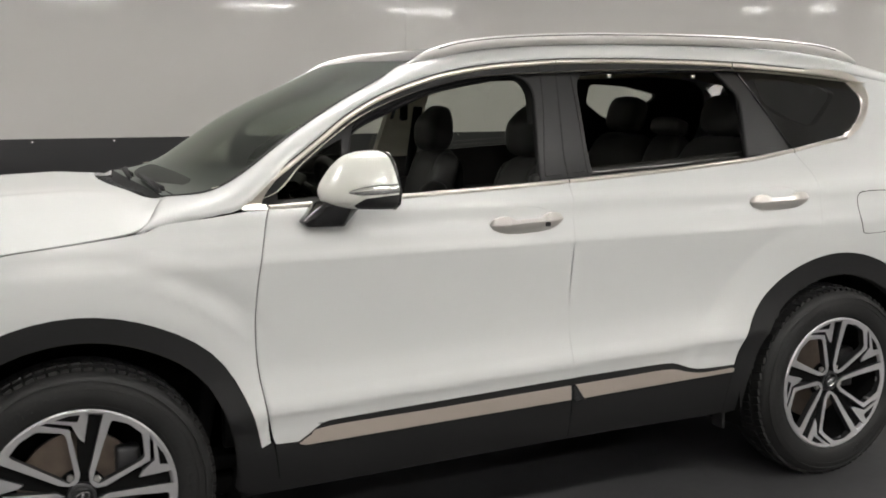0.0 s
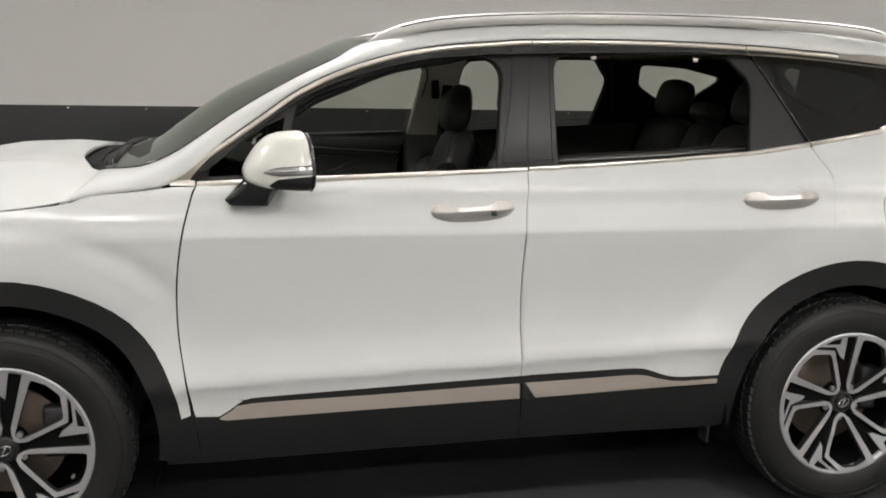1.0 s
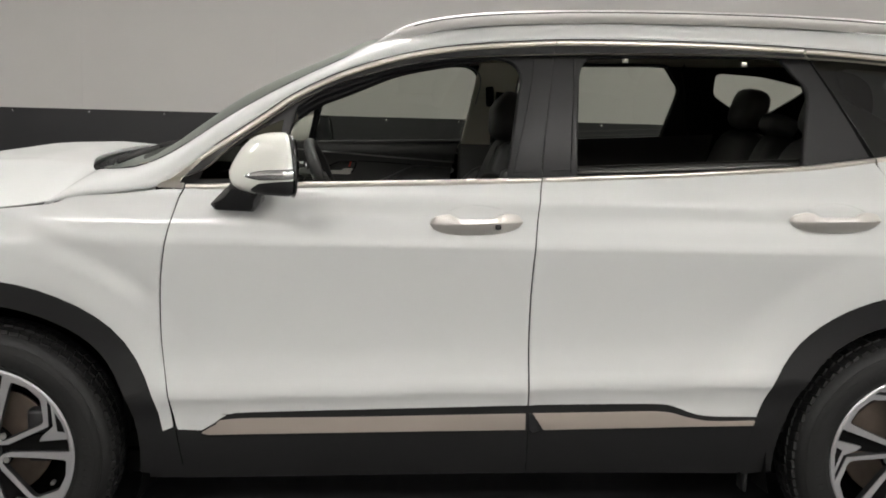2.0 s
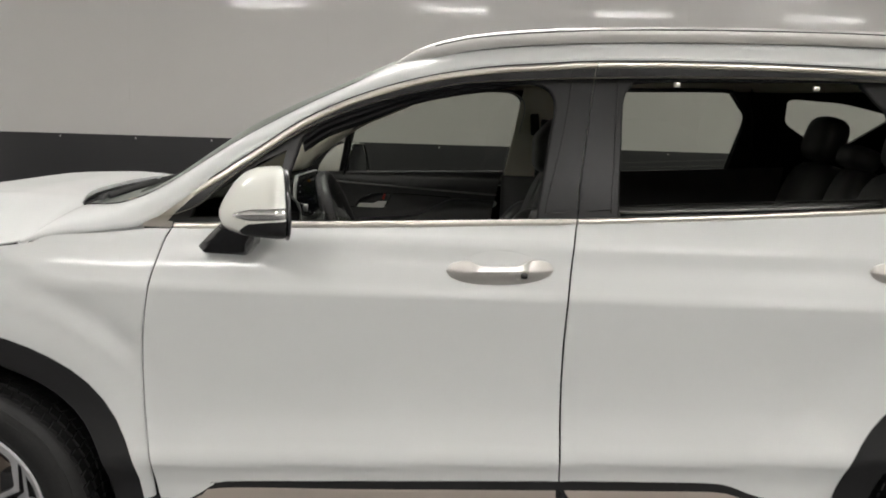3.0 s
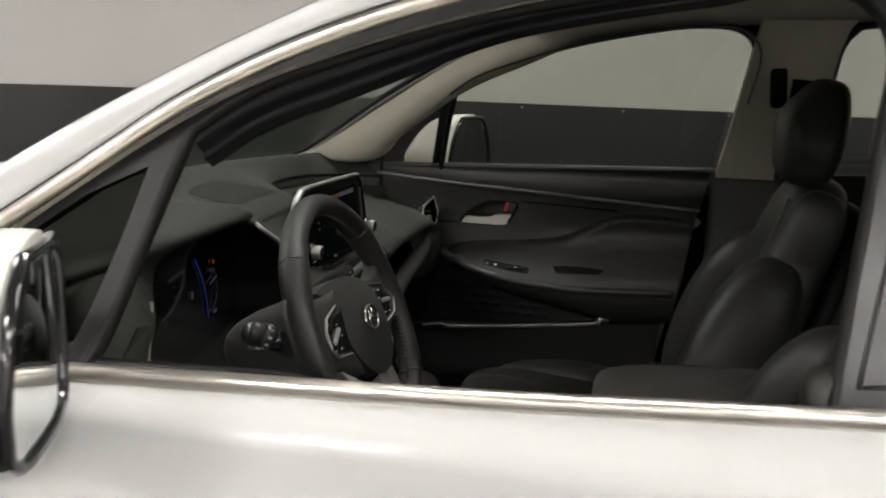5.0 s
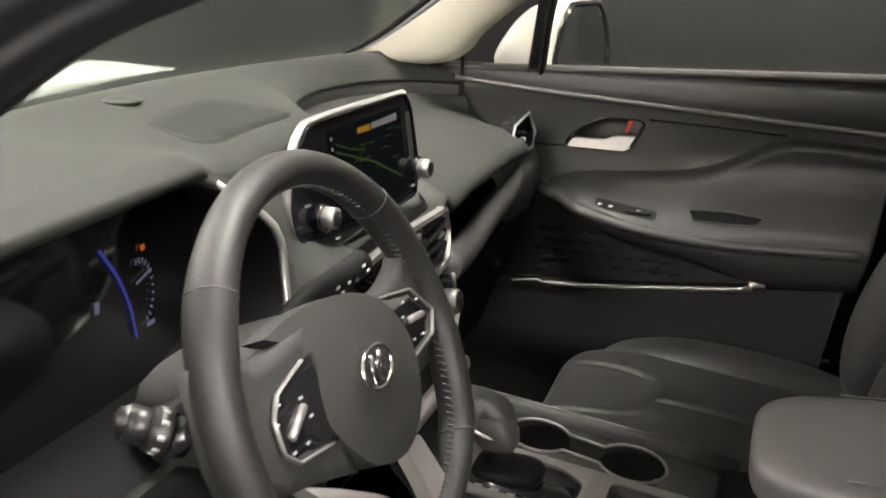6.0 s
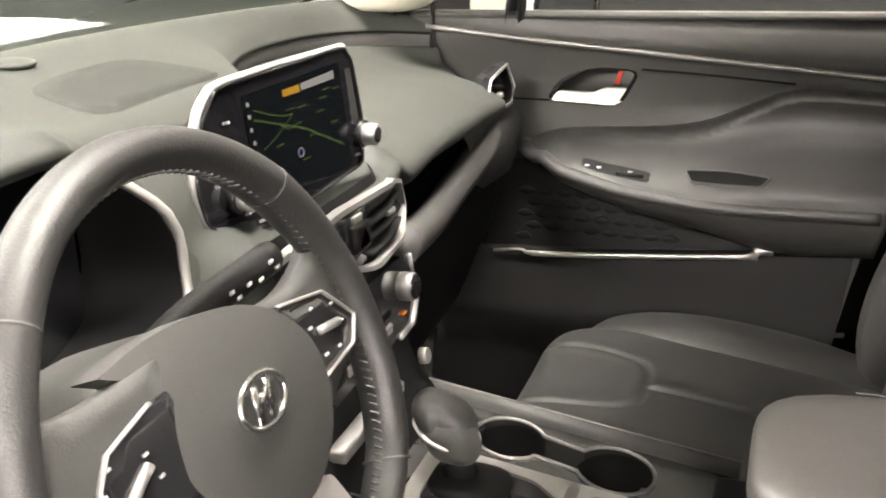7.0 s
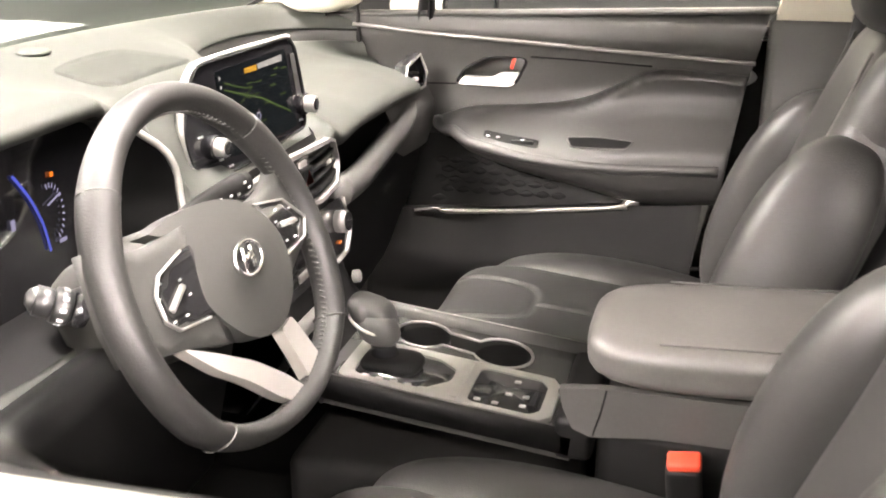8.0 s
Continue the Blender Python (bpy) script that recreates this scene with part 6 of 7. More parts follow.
rows = [[(DX(y, z) + 0.001, y, z) for y, z in hole + hole[:1]], [(0.72, y * 0.98 - 0.007, z) for y, z in hole + hole[:1]], [(0.690, y * 0.97 - 0.011, z) for y, z in hole + hole[:1]]]
part("cluster_well", fixed(sheet(rows)), DARK_TRIM, dash)
part("cluster_rim", sweep(curve([(DX(-0.215, 1.200), -0.215, 1.198), (DX(-0.182, 1.14), -0.180, 1.150), (DX(-0.176, 1.10), -0.176, 1.098), (DX(-0.20, 1.05), -0.198, 1.052), (DX(-0.26, 1.028), -0.262, 1.024)], 0.02), ring(0.0045, 8)), SILVER, dash, "silver bezel edge of the dials")
part("cluster_rim", sweep(curve([(DX(-0.60, 1.165), -0.60, 1.165), (DX(-0.645, 1.12), -0.645, 1.115), (DX(-0.652, 1.085), -0.650, 1.083), (DX(-0.62, 1.05), -0.62, 1.048)], 0.02), ring(0.003, 8)), SILVER, dash)
cl = part("dial_glass", box((0.006, 0.46, 0.20), (0.700, -0.43, 1.11), bevel=0.002), SCREEN_BLACK, dash, "dark instrument display")
dial = lambda y, z, d: (0.7042 + d, y, z)
arc = curve([(-0.352, 1.165), (-0.338, 1.146), (-0.327, 1.128), (-0.315, 1.099), (-0.309, 1.067)], 0.01)
stripe("blue_arc", arc, 0.004, DIAL_BLUE, cl, 0.001, dial)
for a in range(100, -70, -14):
    c, n = math.cos(radians(a)), math.sin(radians(a))
    stripe("dial_tick", [(-0.298 + 0.018 * c, 1.108 + 0.028 * n), (-0.298 + 0.022 * c, 1.108 + 0.034 * n)], 0.002, DIAL_WHITE, cl, 0.001, dial)
stripe("dial_needle", [(-0.304, 1.118), (-0.280, 1.126)], 0.003, DIAL_WHITE, cl, 0.0015, dial)
decal("dial_digit", [(-0.292, 1.070), (-0.279, 1.070), (-0.279, 1.075), (-0.292, 1.075)], DIAL_WHITE, cl, 0.001, dial)
decal("dial_digit", [(-0.365, 1.108), (-0.358, 1.108), (-0.358, 1.120), (-0.365, 1.120)], DIAL_WHITE, cl, 0.001, dial)
decal("warning_lamp", [(-0.293, 1.147), (-0.287, 1.147), (-0.287, 1.153), (-0.293, 1.153)], DIAL_ORANGE, cl, 0.001, dial)
# smooth pad between the dials and the centre stack
rows = []
for z in np.linspace(1.195, 0.93, 24):
    px = float(np.interp(z, [0.90, 1.0, 1.075, 1.092, 1.11, 1.16, 1.195], [0.868, 0.850, 0.847, 0.800, 0.752, 0.742, 0.735]))
    a, b = np.array([DX(-0.18, z) - 0.002, -0.178]), np.array([px + 0.004, -0.05])
    rows.append([(a[0] + (b[0] - a[0]) * float(ease(t)), a[1] + (b[1] - a[1]) * t, z) for t in np.linspace(0, 1, 10)])
part("middle_pad", fixed(sheet(rows)), DASH, dash, "grey-green pad beside the dials")
# lower driver panel and column
part("knee_panel", box((0.06, 0.58, 0.31), (0.815, -0.46, 0.875), bevel=0.03, turn=pose(0, 0, 0, 0, 14, 0)), DARK_TRIM, dash)
for y, w in ((-0.30, 0.05), (-0.42, 0.10)):
    part("pedal", box((0.02, w, 0.07), (0.66, y, 0.55), bevel=0.006, turn=pose(0, 0, 0, 0, -30, 0)), DARK_TRIM, car)

# ---- steering wheel ----
wheel_s = new("steering_wheel")
wheel_s.parent = car
wheel_s["label"] = "worn black leather steering wheel with silver lower spokes"
WC, TL = np.array([0.957, -0.367, 1.092]), radians(23)
WU, WR, WN = np.array([-math.sin(TL), 0, math.cos(TL)]), np.array([0, 1.0, 0]), np.array([math.cos(TL), 0, math.sin(TL)])
RW = 0.178


def on_wheel(u, v, h):
    return tuple(WC + u * WR + v * WU + h * WN)


def flat(v):
    """The wheel is flattened a little at its foot."""
    return v if v > -0.10 else -0.10 + (v + 0.10) * 0.70


rows = []
for i in range(97):
    a = 2 * math.pi * i / 96
    grip = 1 + 0.10 * math.exp(-((math.degrees(a) % 180 - 38 if math.degrees(a) % 360 < 180 else 99) / 14) ** 2) + 0.10 * math.exp(-((math.degrees(a) - 142) / 14) ** 2)
    row = []
    for j in range(16):
        b = 2 * math.pi * j / 16
        r = RW + 0.0150 * grip * math.cos(b)
        row.append(on_wheel(r * math.cos(a), flat(r * math.sin(a)), 0.0185 * grip * math.sin(b)))
    rows.append(row)
bm = sheet(rows, wrap=True)
bmesh.ops.remove_doubles(bm, verts=bm.verts, dist=1e-6)
rimw = part("rim", fixed(bm), WHEEL_LEATHER, wheel_s, "worn black leather rim")
for a in (42, 138, 318, 222):
    c, n = math.cos(radians(a)), math.sin(radians(a))
    loop = [on_wheel((RW + 0.0162 * math.cos(b)) * c, flat((RW + 0.0162 * math.cos(b)) * n), 0.0197 * math.sin(b)) for b in np.linspace(0, 2 * math.pi, 20, endpoint=False)]
    part("rim_seam", sweep(loop, ring(0.0011, 5), closed=True, up=tuple(WN)), STITCH, rimw)
bm = bmesh.new()
for i in range(150):
    a = 2 * math.pi * i / 150
    rr_ = RW - 0.0152
    p, q = on_wheel(rr_ * math.cos(a), flat(rr_ * math.sin(a)), 0.004), on_wheel(rr_ * math.cos(a + 0.02), flat(rr_ * math.sin(a + 0.02)), -0.003)
    sweep([p, q], ring(0.0010, 4), up=tuple(WN), bm=bm)
tagged(part("inner_stitching", bm, STITCH, rimw), kind="stuff")


def wplate(outline, h0, dome, thick, res=0.012, c=(0.0, 0.0), size=0.09):
    def to3d(u, v, h):
        d = dome * (1 - ((u - c[0]) ** 2 + (v - c[1]) ** 2) / size ** 2)
        return on_wheel(u, v, h0 + h + max(d, -0.02))
    return plate(outline, to3d, thick, res=res)


# airbag cover
pad = (curve([(-0.084, 0.071), (-0.066, 0.055), (-0.068, 0.034), (-0.073, 0.008), (-0.063, -0.028), (-0.034, -0.062), (0.012, -0.074), (0.055, -0.060), (0.082, -0.038), (0.096, -0.012), (0.092, 0.014), (0.070, 0.040), (0.038, 0.060), (-0.005, 0.0725), (-0.050, 0.076), (-0.084, 0.071)], 0.008)[:-1])
cover = part("airbag_cover", wplate(pad, -0.022, 0.020, 0.022, c=(0.016, -0.012), size=0.11), AIRBAG, wheel_s, "dark soft airbag cover", sharp=50)
em = [on_wheel(0.0255 * math.cos(a), 0.006 + 0.0165 * math.sin(a), 0.0228) for a in np.linspace(0, 2 * math.pi, 40, endpoint=False)]
bm = sweep(em, ring(0.0024, 8), closed=True, up=tuple(WN))
emb = part("emblem", bm, BRIGHT, cover, "chrome oval badge")
for pts in (((-0.010, -0.006), (-0.004, 0.018)), ((0.004, -0.006), (0.011, 0.018)), ((-0.008, 0.002), (0.009, 0.011))):
    part("emblem_bar", sweep([on_wheel(*p, 0.0228) for p in pts], ring(0.0040, 6, 0.0018), up=tuple(WN)), BRIGHT, emb)
for sg in (-1, 1):
    arm = curve([(-0.050, 0.064), (-0.10, 0.064), (-0.145, 0.072), (-0.172, 0.085)] if sg < 0 else [(0.050, 0.052), (0.10, 0.047), (0.145, 0.056), (0.172, 0.072)], 0.012) + curve([(sg * 0.187, 0.02), (sg * 0.187, -0.012)], 0.012) + curve([(sg * 0.165, -0.020), (sg * 0.125, -0.030), (sg * 0.085, -0.044), (sg * 0.055, -0.056)], 0.012)
    sp = part("spoke", wplate(arm, -0.020, 0.006, 0.020, size=0.2), AIRBAG, wheel_s)
    pts = [(-0.072, 0.046), (-0.116, 0.038), (-0.131, 0.024), (-0.134, 0.0), (-0.121, -0.013), (-0.074, -0.021)] if sg < 0 else [(0.076, 0.043), (0.134, 0.031), (0.164, 0.0), (0.146, -0.018), (0.094, -0.022)]
    inner = [(sg * 0.055, pts[-1][1] - 0.004), (sg * 0.055, 0.046)]
    pm = part("button_pod", wplate(rounded(pts + inner, r=0.14), -0.006, 0.004, 0.010, size=0.2), GLOSS_BLACK, sp, "gloss black button pod")
    line = [pts[0]]
    for p in pts[1:-1]:
        line += [p, p]
    part("pod_frame", sweep([on_wheel(u, v, 0.0065) for u, v in curve(line + [pts[-1]], 0.008)], ring(0.0014, 6, 0.0024), up=tuple(WN)), SILVER, sp, "silver button frame")
    c = np.mean(np.array(pts), axis=0)
    part("button_roller", sweep([on_wheel(c[0] - 0.014, c[1] - 0.002 + 0.004 * sg, 0.0085), on_wheel(c[0] + 0.014, c[1] + 0.002 - 0.004 * sg, 0.0085)], ring(0.0034, 8), up=tuple(WN)), SILVER, pm)
    for u, v in ((-0.012, 0.019), (0.016, 0.012), (0.020, -0.004), (-0.022, 0.008), (-0.016, -0.016), (0.004, -0.018)):
        part("button_mark", box((0.0042, 0.0018, 0.0012), on_wheel(c[0] + u, c[1] + v, 0.0075), bevel=0, turn=Matrix((WR, WU, WN)).transposed().to_4x4()), WHITE_MARK, pm)
    low = [(-0.127, -0.027), (-0.083, -0.054), (-0.037, -0.085), (0.004, -0.121), (0.030, -0.150), (0.014, -0.160), (-0.022, -0.133), (-0.059, -0.095), (-0.093, -0.067)] if sg < 0 else [(0.027, -0.080), (0.056, -0.077), (0.073, -0.118), (0.087, -0.152), (0.070, -0.166), (0.030, -0.162), (0.042, -0.148), (0.036, -0.116)]
    part("lower_spoke", wplate(rounded(low, r=0.2), -0.018, 0.010, 0.014, size=0.22), HANDLE, wheel_s, "satin silver lower spoke", sharp=40)
part("column_shroud", blob((0.17, 0.13, 0.13), 3.5, 7, lambda p: tuple(np.array([0.86, -0.372, 1.052]) + p[0] * WN + p[1] * WR + p[2] * WU)), TRIM, wheel_s)
stalk = part("wiper_stalk", sweep(curve([(0.866, -0.330, 1.103), (0.874, -0.290, 1.117), (0.880, -0.240, 1.123), (0.882, -0.186, 1.125)], 0.015), ring(0.013, 12, 0.014)), LOW_TRIM, wheel_s, "black wiper stalk with white marks")
for y, z in ((-0.295, 1.121), (-0.280, 1.119), (-0.265, 1.127), (-0.255, 1.119), (-0.240, 1.124), (-0.222, 1.121), (-0.206, 1.130), (-0.196, 1.122)):
    part("stalk_mark", box((0.001, 0.006, 0.003), (0.8945, y, z), bevel=0), WHITE_MARK, stalk)
stalk = part("lamp_stalk", sweep(curve([(0.856, -0.43, 1.085), (0.858, -0.50, 1.098), (0.864, -0.535, 1.118), (0.874, -0.546, 1.125)], 0.012), ring(0.010, 10, 0.012)), PILLAR_BLACK, wheel_s, "black lamp stalk with white marks")
axis = Vector((0.72, 0.55, -0.42)).normalized()
tip = Vector((0.872, -0.548, 1.126))
part("stalk_collar", disc(tuple(tip), tuple(axis), 0.0130, 0.014, 24), PILLAR_BLACK, stalk)
part("stalk_ring", disc(tuple(tip + axis * 0.015), tuple(axis), 0.0155, 0.014, 24), PILLAR_BLACK, stalk)
part("stalk_end", disc(tuple(tip + axis * 0.031), tuple(axis), 0.0145, 0.014, 24, bevel=0.4), GLOSS_BLACK, stalk)
turn_to = axis.to_track_quat("Z", "Y").to_matrix().to_4x4()
for i in range(9):
    a = radians(20 + 38 * i)
    part("stalk_mark", box((0.0012, 0.0035, 0.005), tuple(tip + axis * 0.022), bevel=0, turn=turn_to @ Matrix.Rotation(a, 4, "Z") @ Matrix.Translation((0.0157, 0, 0))), WHITE_MARK, stalk)
part("start_button", disc((0.815, -0.23, 0.985), (1, 0, 0.2), 0.017, 0.01, 24), GLOSS_BLACK, dash)

# ---- centre console ----
con = new("centre_console")
con.parent = car
con["label"] = "dark centre console with cup holders, selector and padded armrest"
CZ = lambda x: 0.818 - 0.110 * (x - 0.95)
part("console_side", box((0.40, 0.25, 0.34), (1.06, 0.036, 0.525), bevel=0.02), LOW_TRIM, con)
cups = [(1.008, 0.106, 0.041), (1.130, 0.100, 0.044)]
union = [(1.008 + 0.041 * math.cos(a), 0.106 + 0.041 * math.sin(a)) for a in np.linspace(0.55, 2 * math.pi - 0.55, 22)] + [(1.130 + 0.044 * math.cos(a), 0.100 + 0.044 * math.sin(a)) for a in np.linspace(math.pi + 0.5, 3 * math.pi - 0.5, 22)]
top_out = [(0.895, -0.090), (0.905, 0.160), (1.258, 0.160), (1.258, -0.090)]
part("console_top", plate(top_out, lambda u, v, h: (u, v, CZ(u) - 0.03 + h), 0.03, holes=(union,), res=0.06), CONSOLE, con, "dark console top with two cup holders", sharp=40)
part("cup_rim", sweep([(u, v, CZ(u) + 0.001) for u, v in union], ring(0.0022, 8), closed=True), SELECTOR, con)
for cx, cy, r in cups:
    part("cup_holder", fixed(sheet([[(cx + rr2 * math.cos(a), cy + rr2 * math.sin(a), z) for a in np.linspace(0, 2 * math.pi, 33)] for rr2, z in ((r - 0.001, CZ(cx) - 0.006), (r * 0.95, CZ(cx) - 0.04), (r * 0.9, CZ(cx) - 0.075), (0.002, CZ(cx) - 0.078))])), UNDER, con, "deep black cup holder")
    part("cup_finger", box((0.006, 0.02, 0.02), (cx + r - 0.012, cy - 0.012, CZ(cx) - 0.022), bevel=0.003), SILVER, con)
plate_out = rounded([(0.938, -0.076), (0.938, 0.046), (1.215, 0.046), (1.228, 0.026), (1.228, -0.058), (1.212, -0.076)], r=0.12)
slot = rounded([(0.955, -0.060), (0.955, 0.030), (1.055, 0.030), (1.085, 0.008), (1.085, -0.025), (1.055, -0.060)], r=0.2)
keys = rounded([(1.115, -0.064), (1.115, 0.032), (1.20, 0.032), (1.212, 0.016), (1.212, -0.050), (1.20, -0.064)], r=0.15)
sel = part("selector_plate", plate(plate_out, lambda u, v, h: (u, v, CZ(u) + 0.0015 + h), 0.007, holes=(slot, keys), res=0.05), SILVER, con, "satin silver selector surround", sharp=40)
part("selector_gate", plate(slot, lambda u, v, h: (u, v, CZ(u) + 0.001 + h), 0.003, res=0.05), GLOSS_BLACK, sel)
part("key_field", plate(keys, lambda u, v, h: (u, v, CZ(u) + 0.001 + h), 0.005, res=0.05), GLOSS_BLACK, sel)
for i in range(5):
    part("selector_mark", box((0.010, 0.004, 0.0012), (0.972 + 0.020 * i, -0.052, CZ(0.972 + 0.02 * i) + 0.0046), bevel=0), WHITE_MARK, sel)
for x, y in ((1.128, -0.052), (1.152, -0.052), (1.165, -0.022), (1.188, -0.020), (1.188, -0.045), (1.17, 0.016)):
    part("console_key", box((0.009, 0.007, 0.0022), (x, y, CZ(x) + 0.0068), bevel=0.0008), SILVER, sel)
part("brake_switch", box((0.026, 0.024, 0.006), (1.130, -0.025, CZ(1.13) + 0.007), bevel=0.002), GLOSS_BLACK, sel)
part("rocker_tray", box((0.012, 0.10, 0.004), (1.098, -0.015, CZ(1.098) + 0.009), bevel=0.001), SILVER, sel)
kn = part("selector_knob", blob((0.064, 0.052, 0.046), 2.8, 9, lambda p: (0.966 + p[0] - 0.30 * p[2], 0.004 + p[1] * (1 + 0.15 * (p[0] < 0)), 0.888 + p[2] - 0.15 * p[0])), LEATHER, con, "black leather selector knob with chrome edge")
part("knob_side", blob((0.058, 0.046, 0.050), 2.6, 8, lambda p: (0.976 + p[0] - 0.30 * p[2], -0.006 + p[1], 0.870 + p[2])), TRIM, kn)
part("knob_ring", sweep([(0.969 + 0.034 * math.cos(a), -0.001 + 0.0275 * math.sin(a), 0.876 - 0.010 * math.cos(a) + 0.004 * math.sin(a)) for a in np.linspace(0, 2 * math.pi, 28, endpoint=False)], ring(0.0024, 6), closed=True), HANDLE, kn)
part("selector_neck", sweep([(0.985, 0, CZ(0.985)), (0.980, 0, 0.850), (0.974, 0, 0.872)], ring(0.022, 12), scale=[1.0, 0.75, 0.9]), GLOSS_BLACK, con)
part("selector_base", blob((0.09, 0.07, 0.02), 3, 5, lambda p: (0.995 + p[0], -0.005 + p[1], CZ(0.99) + 0.006 + p[2])), DARK_TRIM, con)
for y, m in ((-0.090, DARK_TRIM), (0.160, TRIM)):
    part("console_rail", sweep([(0.89, y, CZ(0.89) + 0.006), (1.0, y, CZ(1.0) + 0.006), (1.26, y, CZ(1.26) + 0.006)], [(-0.010, -0.022), (0.010, -0.022), (0.010, 0.004), (0.004, 0.010), (-0.004, 0.010), (-0.010, 0.004)]), m, con)
    part("rail_line", sweep([(0.89, y, CZ(0.89) + 0.0165), (1.26, y, CZ(1.26) + 0.0165)], ring(0.0012, 5)), SELECTOR, con)
part("console_well", box((0.05, 0.20, 0.06), (1.262, 0.0, 0.79), bevel=0.01), DARK_TRIM, con)
part("console_box", box((0.40, 0.190, 0.34), (1.49, 0.0, 0.645), bevel=0.02), DARK_TRIM, con, "black storage box under the armrest")
side = rounded([(1.243, 0.866), (1.30, 0.872), (1.69, 0.872), (1.69, 0.812), (1.36, 0.812), (1.285, 0.803), (1.262, 0.812), (1.250, 0.838)], r=0.12)
for y in (-0.107, 0.095):
    wall = part("box_side", plate(side, lambda u, v, h: (u + (0.0 if y < 0 else 0.065 * (u < 1.3)), y + h, v), 0.012, res=0.05), TRIM, con, "dark grey side panel under the armrest", sharp=35)
    part("panel_joint", sweep([(1.302, y + (0.0 if y < 0 else 0.012), 0.870), (1.296, y + (0.0 if y < 0 else 0.012), 0.838), (1.288, y + (0.0 if y < 0 else 0.012), 0.806)], ring(0.0014, 5)), DARK_TRIM, wall)
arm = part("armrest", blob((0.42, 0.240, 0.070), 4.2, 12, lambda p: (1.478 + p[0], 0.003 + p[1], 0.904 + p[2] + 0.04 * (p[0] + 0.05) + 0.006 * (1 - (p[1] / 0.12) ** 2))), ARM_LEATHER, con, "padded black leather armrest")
for y in (-0.098, 0.104):
    part("armrest_seam", sweep([(x, y, 0.9375 + 0.04 * (x - 1.428)) for x in np.linspace(1.36, 1.66, 8)], ring(0.0012, 5)), STITCH, arm)
part("tunnel", box((1.5, 0.24, 0.16), (1.2, 0.02, 0.44), bevel=0.03), CARPET, con)

# ---- seats ----
def seat(cy, dx, low, lean, label):
    st = new("front_seat")
    st.parent = car
    st["label"] = label

    def cush(p):
        x, y, z = p
        return (1.235 + dx + x, cy + y, 0.672 - low + z - 0.10 * x + 0.012 * math.cos(x * 5))
    useam = curve([(-0.262, 0.090), (-0.20, 0.085), (-0.16, 0.078), (-0.125, 0.062), (-0.112, 0.03), (-0.112, -0.03), (-0.125, -0.062), (-0.16, -0.078), (-0.20, -0.085), (-0.262, -0.090)], 0.012)
    seams = [useam, [(-0.112, 0.0), (0.24, 0.0)]]
    legs = np.array([(*a, *b) for line in seams for a, b in zip(line[:-1], line[1:])])

    def seam_depth(x, y):
        """Depth of the sewn grooves in the top of the cushion, with the leather puffed up beside them."""
        d = legs[:, 2:] - legs[:, :2]
        q = np.array([x, y]) - legs[:, :2]
        t = np.clip((q * d).sum(1) / ((d * d).sum(1) + 1e-12), 0, 1)
        r = float(np.linalg.norm(q - t[:, None] * d, axis=1).min())
        return -0.0042 * math.exp(-(r / 0.0042) ** 2) + 0.0010 * math.exp(-((r - 0.014) / 0.010) ** 2)

    def padded(p):
        x, y, z = p
        k = float(ease(z / 0.05))
        return cush((x, y, z - 0.010 * (1 - min(1, (y / 0.17) ** 2)) * (z > 0) + k * seam_depth(x, y)))
    part("cushion", blob((0.56, 0.37, 0.155), 5.5, 100 if cy > 0 else 40, padded), SEAT_LEATHER, st, "black leather seat cushion with sewn insert")
    for k in (-1, 1):
        inner = k < 0 < cy

        def bol(p, k=k, inner=inner):
            x, y, z = p
            rise = 0.012 * math.sin(math.pi * min(1, max(0, (x + 0.29) / 0.56)))
            return cush((x + 0.035, k * (0.163 if inner else 0.208) + y, z + (-0.035 if inner else rise - 0.012) - 0.25 * k * y * 0.3))
        part("side_bolster", blob((0.55, 0.075 if inner else 0.155, 0.175), 3.0, 20, bol), SEAT_LEATHER, st)
    part("seat_base", box((0.46, 0.44, 0.22), (1.27 + dx, cy, 0.50), bevel=0.03), DARK_TRIM, st)
    for k in (-1, 1):
        part("seat_rail", box((0.52, 0.03, 0.04), (1.27 + dx, cy + k * 0.19, 0.395), bevel=0.005), DARK_ALLOY, st)
    part("side_cover", box((0.34, 0.03, 0.10), (1.34 + dx, cy - 0.262, 0.63), bevel=0.012), DARK_TRIM, st)
    m = Matrix.Translation((1.475 + dx + (0.03 if cy < 0 else 0.0), cy, 0.76 - (0.015 if cy < 0 else 0.0))) @ Matrix.Rotation(radians(lean), 4, "Y")

    def back(x, y, z):
        return tuple(m @ Vector((x, y, z)))
    backrest = part("backrest", blob((0.13, 0.37, 0.60), 4.0, 14, lambda p: back(p[0] + 0.02 + 0.05 * (p[2] / 0.3) ** 2 * (p[2] < 0) * -0.3, p[1] * (1 - 0.22 * float(ease((p[2] - 0.05) / 0.25))), p[2] + 0.235)), SEAT_LEATHER, st, "black leather backrest")
    for k in (-1, 1):
        part("back_bolster", blob((0.165, 0.130, 0.44), 2.6, 12, lambda p, k=k: back(p[0] - 0.004 - 0.022 * (1 - (p[2] / 0.26) ** 2), k * (0.195 - 0.035 * float(ease((p[2] + 0.05) / 0.3))) + p[1], p[2] + 0.155)), SEAT_LEATHER, st)
        part("shoulder_wing", blob((0.11, 0.11, 0.22), 2.8, 9, lambda p, k=k: back(p[0] + 0.020, k * 0.115 + p[1], p[2] + 0.405)), SEAT_LEATHER, st)
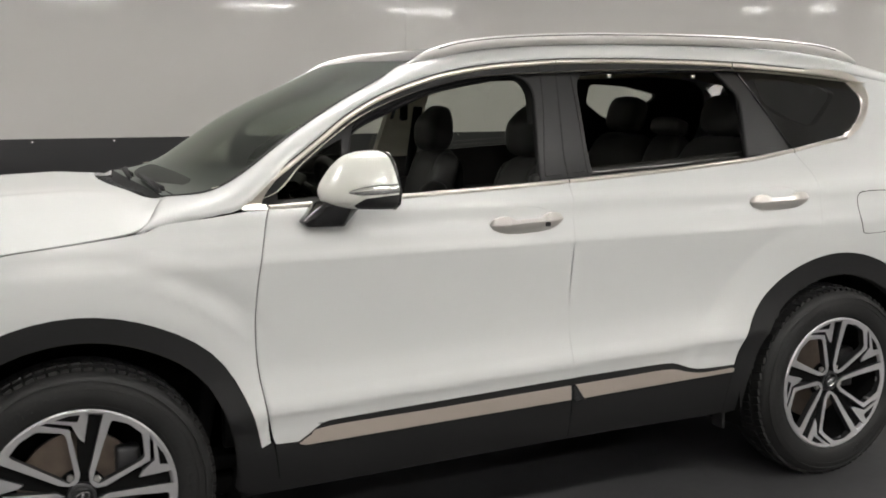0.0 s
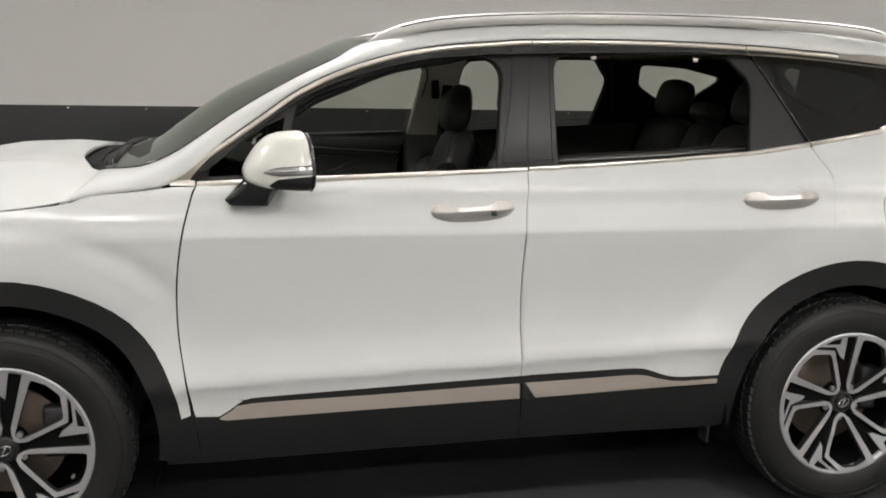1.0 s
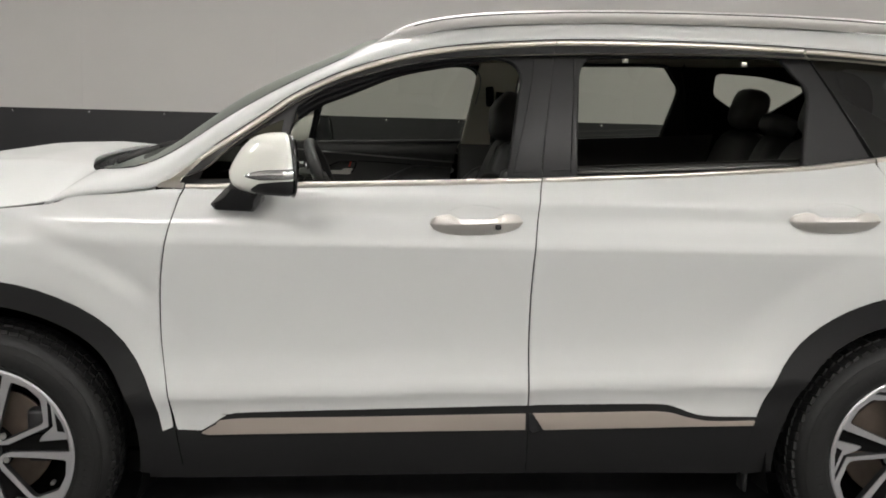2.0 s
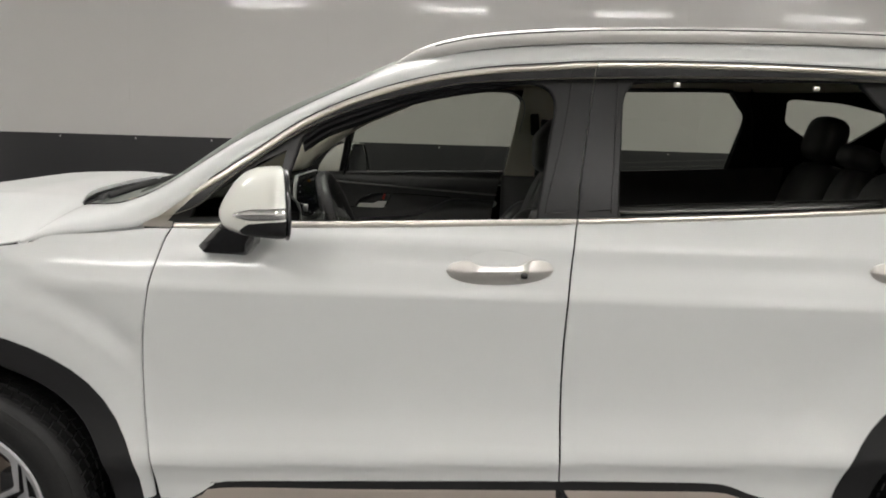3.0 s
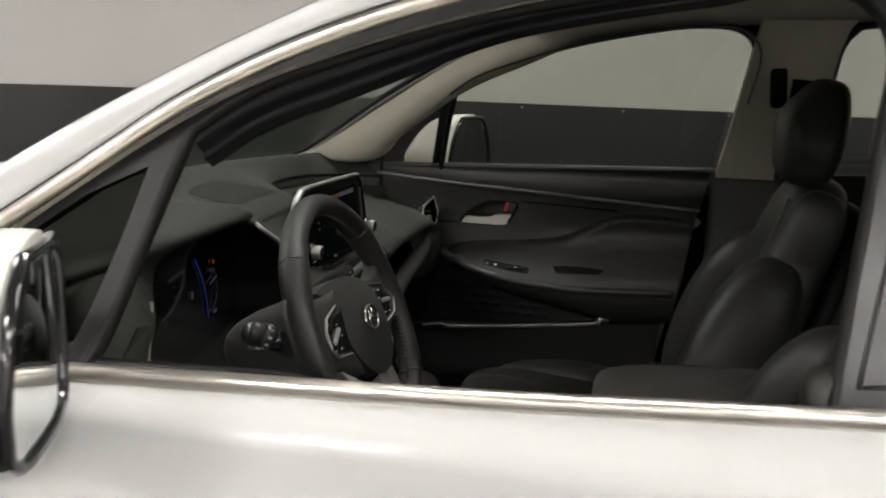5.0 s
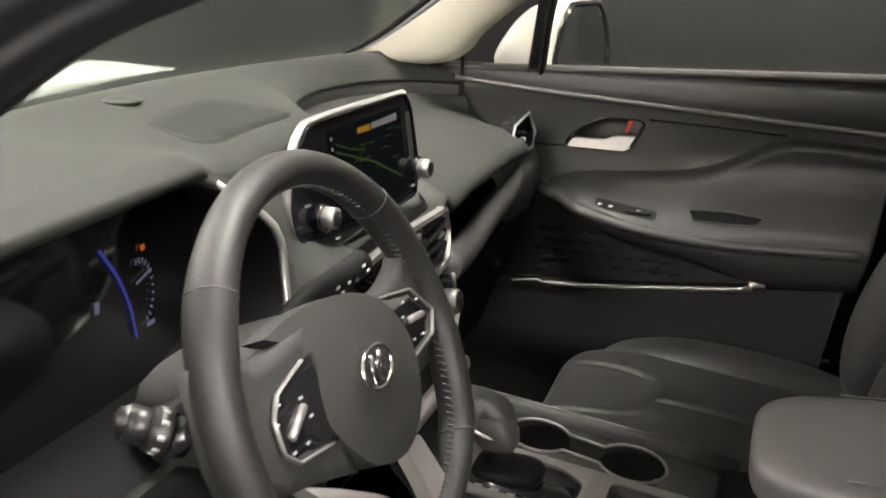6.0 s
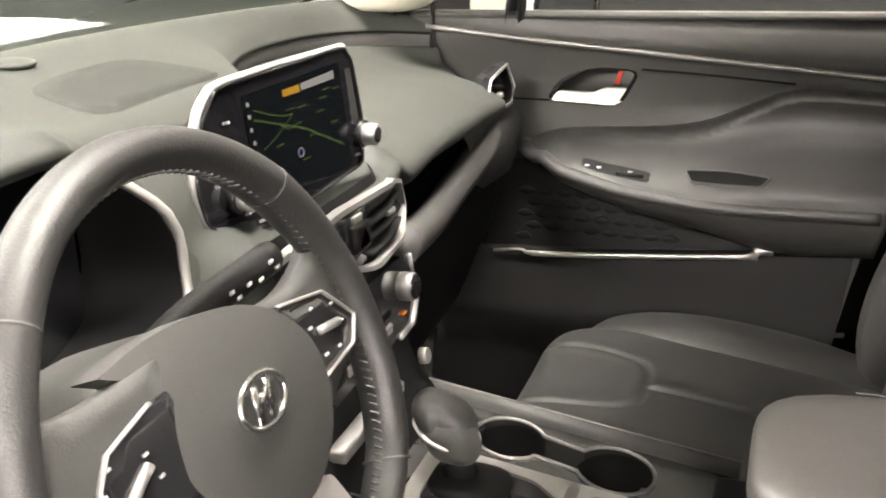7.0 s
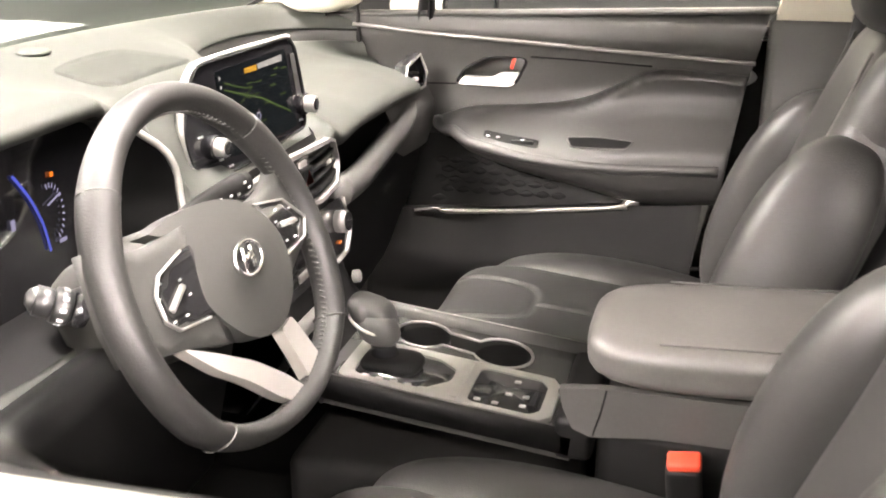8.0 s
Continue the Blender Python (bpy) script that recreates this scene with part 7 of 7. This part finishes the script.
        part("back_seam", sweep([back(-0.041 - 0.004 * math.cos(z * 5), k * (0.135 - 0.03 * float(ease((z - 0.1) / 0.3))), z + 0.02) for z in np.linspace(0.02, 0.46, 14)], ring(0.0025, 6)), STITCH, backrest)
    part("back_shell", blob((0.05, 0.38, 0.56), 3.5, 8, lambda p: back(p[0] + 0.095, p[1] * (1 - 0.2 * float(ease((p[2] - 0.05) / 0.25))), p[2] + 0.225)), DARK_TRIM, st)
    hm = Matrix.Translation(Vector(back(0.0, 0, 0.590)) + (Vector((-0.026, 0, -0.020)) if cy > 0 else Vector())) @ Matrix.Rotation(radians(lean * 0.55), 4, "Y")

    def hr(p):
        x, y, z = p
        w = 1 - 0.36 * float(ease((z + 0.03) / 0.14))
        return tuple(hm @ Vector((x * (0.86 + 0.2 * (x < 0) * float(ease((z + 0.06) / 0.1))) * (1 - 0.30 * float(ease(z / 0.10))) - 0.012 + 0.012 * float(ease(z / 0.10)), y * w, z + 0.045)))
    head = part("headrest", blob((0.130, 0.270, 0.205), 3.4, 12, hr), SEAT_LEATHER, st, "black leather headrest")
    for k in (-1, 1):
        part("headrest_post", sweep([back(0.01, k * 0.065, 0.50), back(0.005, k * 0.065, 0.60)], ring(0.0055, 8)), BRIGHT, head)
    return st


seat(0.375, 0.0, 0.0, 19.0, "black leather front passenger seat with stitched insert")
seat(-0.375, 0.018, 0.002, 19.0, "black leather driver seat with stitched insert")
buckle = part("seat_belt_buckle", box((0.042, 0.028, 0.060), (1.402, -0.135, 0.770), bevel=0.008, turn=pose(0, 0, 0, 0, -6, 0)), DARK_TRIM, car, "black belt buckle with red button")
part("buckle_button", box((0.040, 0.026, 0.013), (1.400, -0.136, 0.805), bevel=0.004, turn=pose(0, 0, 0, 14, -8, 0)), RED, buckle, "red release button")
part("seat_belt", box((0.045, 0.003, 0.9), (1.61, 0.66, 1.0), bevel=0, turn=pose(0, 0, 0, 12, 4, 0)), DARK_TRIM, car)

# rear bench
bench = new("rear_bench")
bench.parent = car
bench["label"] = "black leather rear bench with headrests"
for y, w in ((-0.36, 0.48), (0.36, 0.48), (0.0, 0.24)):
    part("bench_cushion", blob((0.52, w, 0.16), 4, 9, lambda p: (2.28 + p[0], y + p[1], 0.70 + p[2] - 0.1 * p[0])), LEATHER, bench)
    m = Matrix.Translation((2.50, y, 0.76)) @ Matrix.Rotation(radians(16), 4, "Y")
    part("bench_back", blob((0.14, w, 0.60), 4, 9, lambda p: tuple(m @ Vector((p[0], p[1], p[2] + 0.27)))), LEATHER, bench)
    part("bench_headrest", blob((0.11, 0.25 if w > 0.3 else 0.2, 0.17 if w > 0.3 else 0.08), 3.2, 9, lambda p: tuple(m @ Vector((p[0] - 0.03, p[1], p[2] + (0.655 if w > 0.3 else 0.60))))), LEATHER, bench)
third = new("third_row_seat")
third.parent = car
third["label"] = "dark folded third-row seat backs"
for y in (-0.32, 0.32):
    part("third_back", blob((0.14, 0.44, 0.42), 4, 7, lambda p: (3.20 + p[0] + 0.2 * p[2], y + p[1], 0.98 + p[2])), LEATHER, third)

# rear-view mirror, sensor box and sticker behind the windshield
sc = screen_rows(0.012)
srf = np.array(sc)


def on_screen(k, y, d):
    """A place on the inner face of the windshield: k from base to top, y across, d below the glass."""
    i = k * (len(srf) - 1)
    a, b = srf[int(i)], srf[min(int(i) + 1, len(srf) - 1)]
    r = a + (b - a) * (i - int(i))
    p = np.array([np.interp(y, r[:, 1], r[:, j]) for j in range(3)])
    return p + np.array([0.45, 0, -0.88]) * d


def sticker(k0, k1, y0, y1, material, name, owner, d=0.002):
    bm = bmesh.new()
    bm.faces.new([bm.verts.new(tuple(on_screen(k, y, d))) for k, y in ((k0, y0), (k0, y1), (k1, y1), (k1, y0))])
    bmesh.ops.solidify(bm, geom=bm.faces[:], thickness=0.0006)
    return part(name, fixed(bm), material, owner, smooth=False)


mirror_in = part("rear_view_mirror", blob((0.035, 0.25, 0.065), 4, 7, lambda p: (0.985 + p[0] + 0.10 * p[1], 0.0 + p[1], 1.497 + p[2])), GLOSS_BLACK, car, "black frameless rear-view mirror")
part("mirror_pane", blob((0.004, 0.238, 0.055), 4, 5, lambda p: (1.0035 + p[0] + 0.10 * p[1], p[1], 1.497 + p[2])), MIRROR, mirror_in)
part("mirror_stalk", sweep([(0.97, 0, 1.503), tuple(on_screen(0.82, 0.0, 0.01))], ring(0.012, 8)), GLOSS_BLACK, mirror_in)
part("camera_pod", box((0.12, 0.10, 0.04), tuple(on_screen(0.86, 0.0, 0.032)), bevel=0.012, turn=pose(0, 0, 0, 0, -30, 0)), DARK_TRIM, car)


base_sticker = sticker(0.690, 0.735, -0.52, -0.43, WHITE_MARK, "windshield_label", car)
base_sticker["label"] = "small white paper label with dark bars"
for i in range(6):
    sticker(0.697, 0.727, -0.512 + 0.014 * i, -0.505 + 0.014 * i, TRIM, "label_bar", base_sticker, 0.0008)
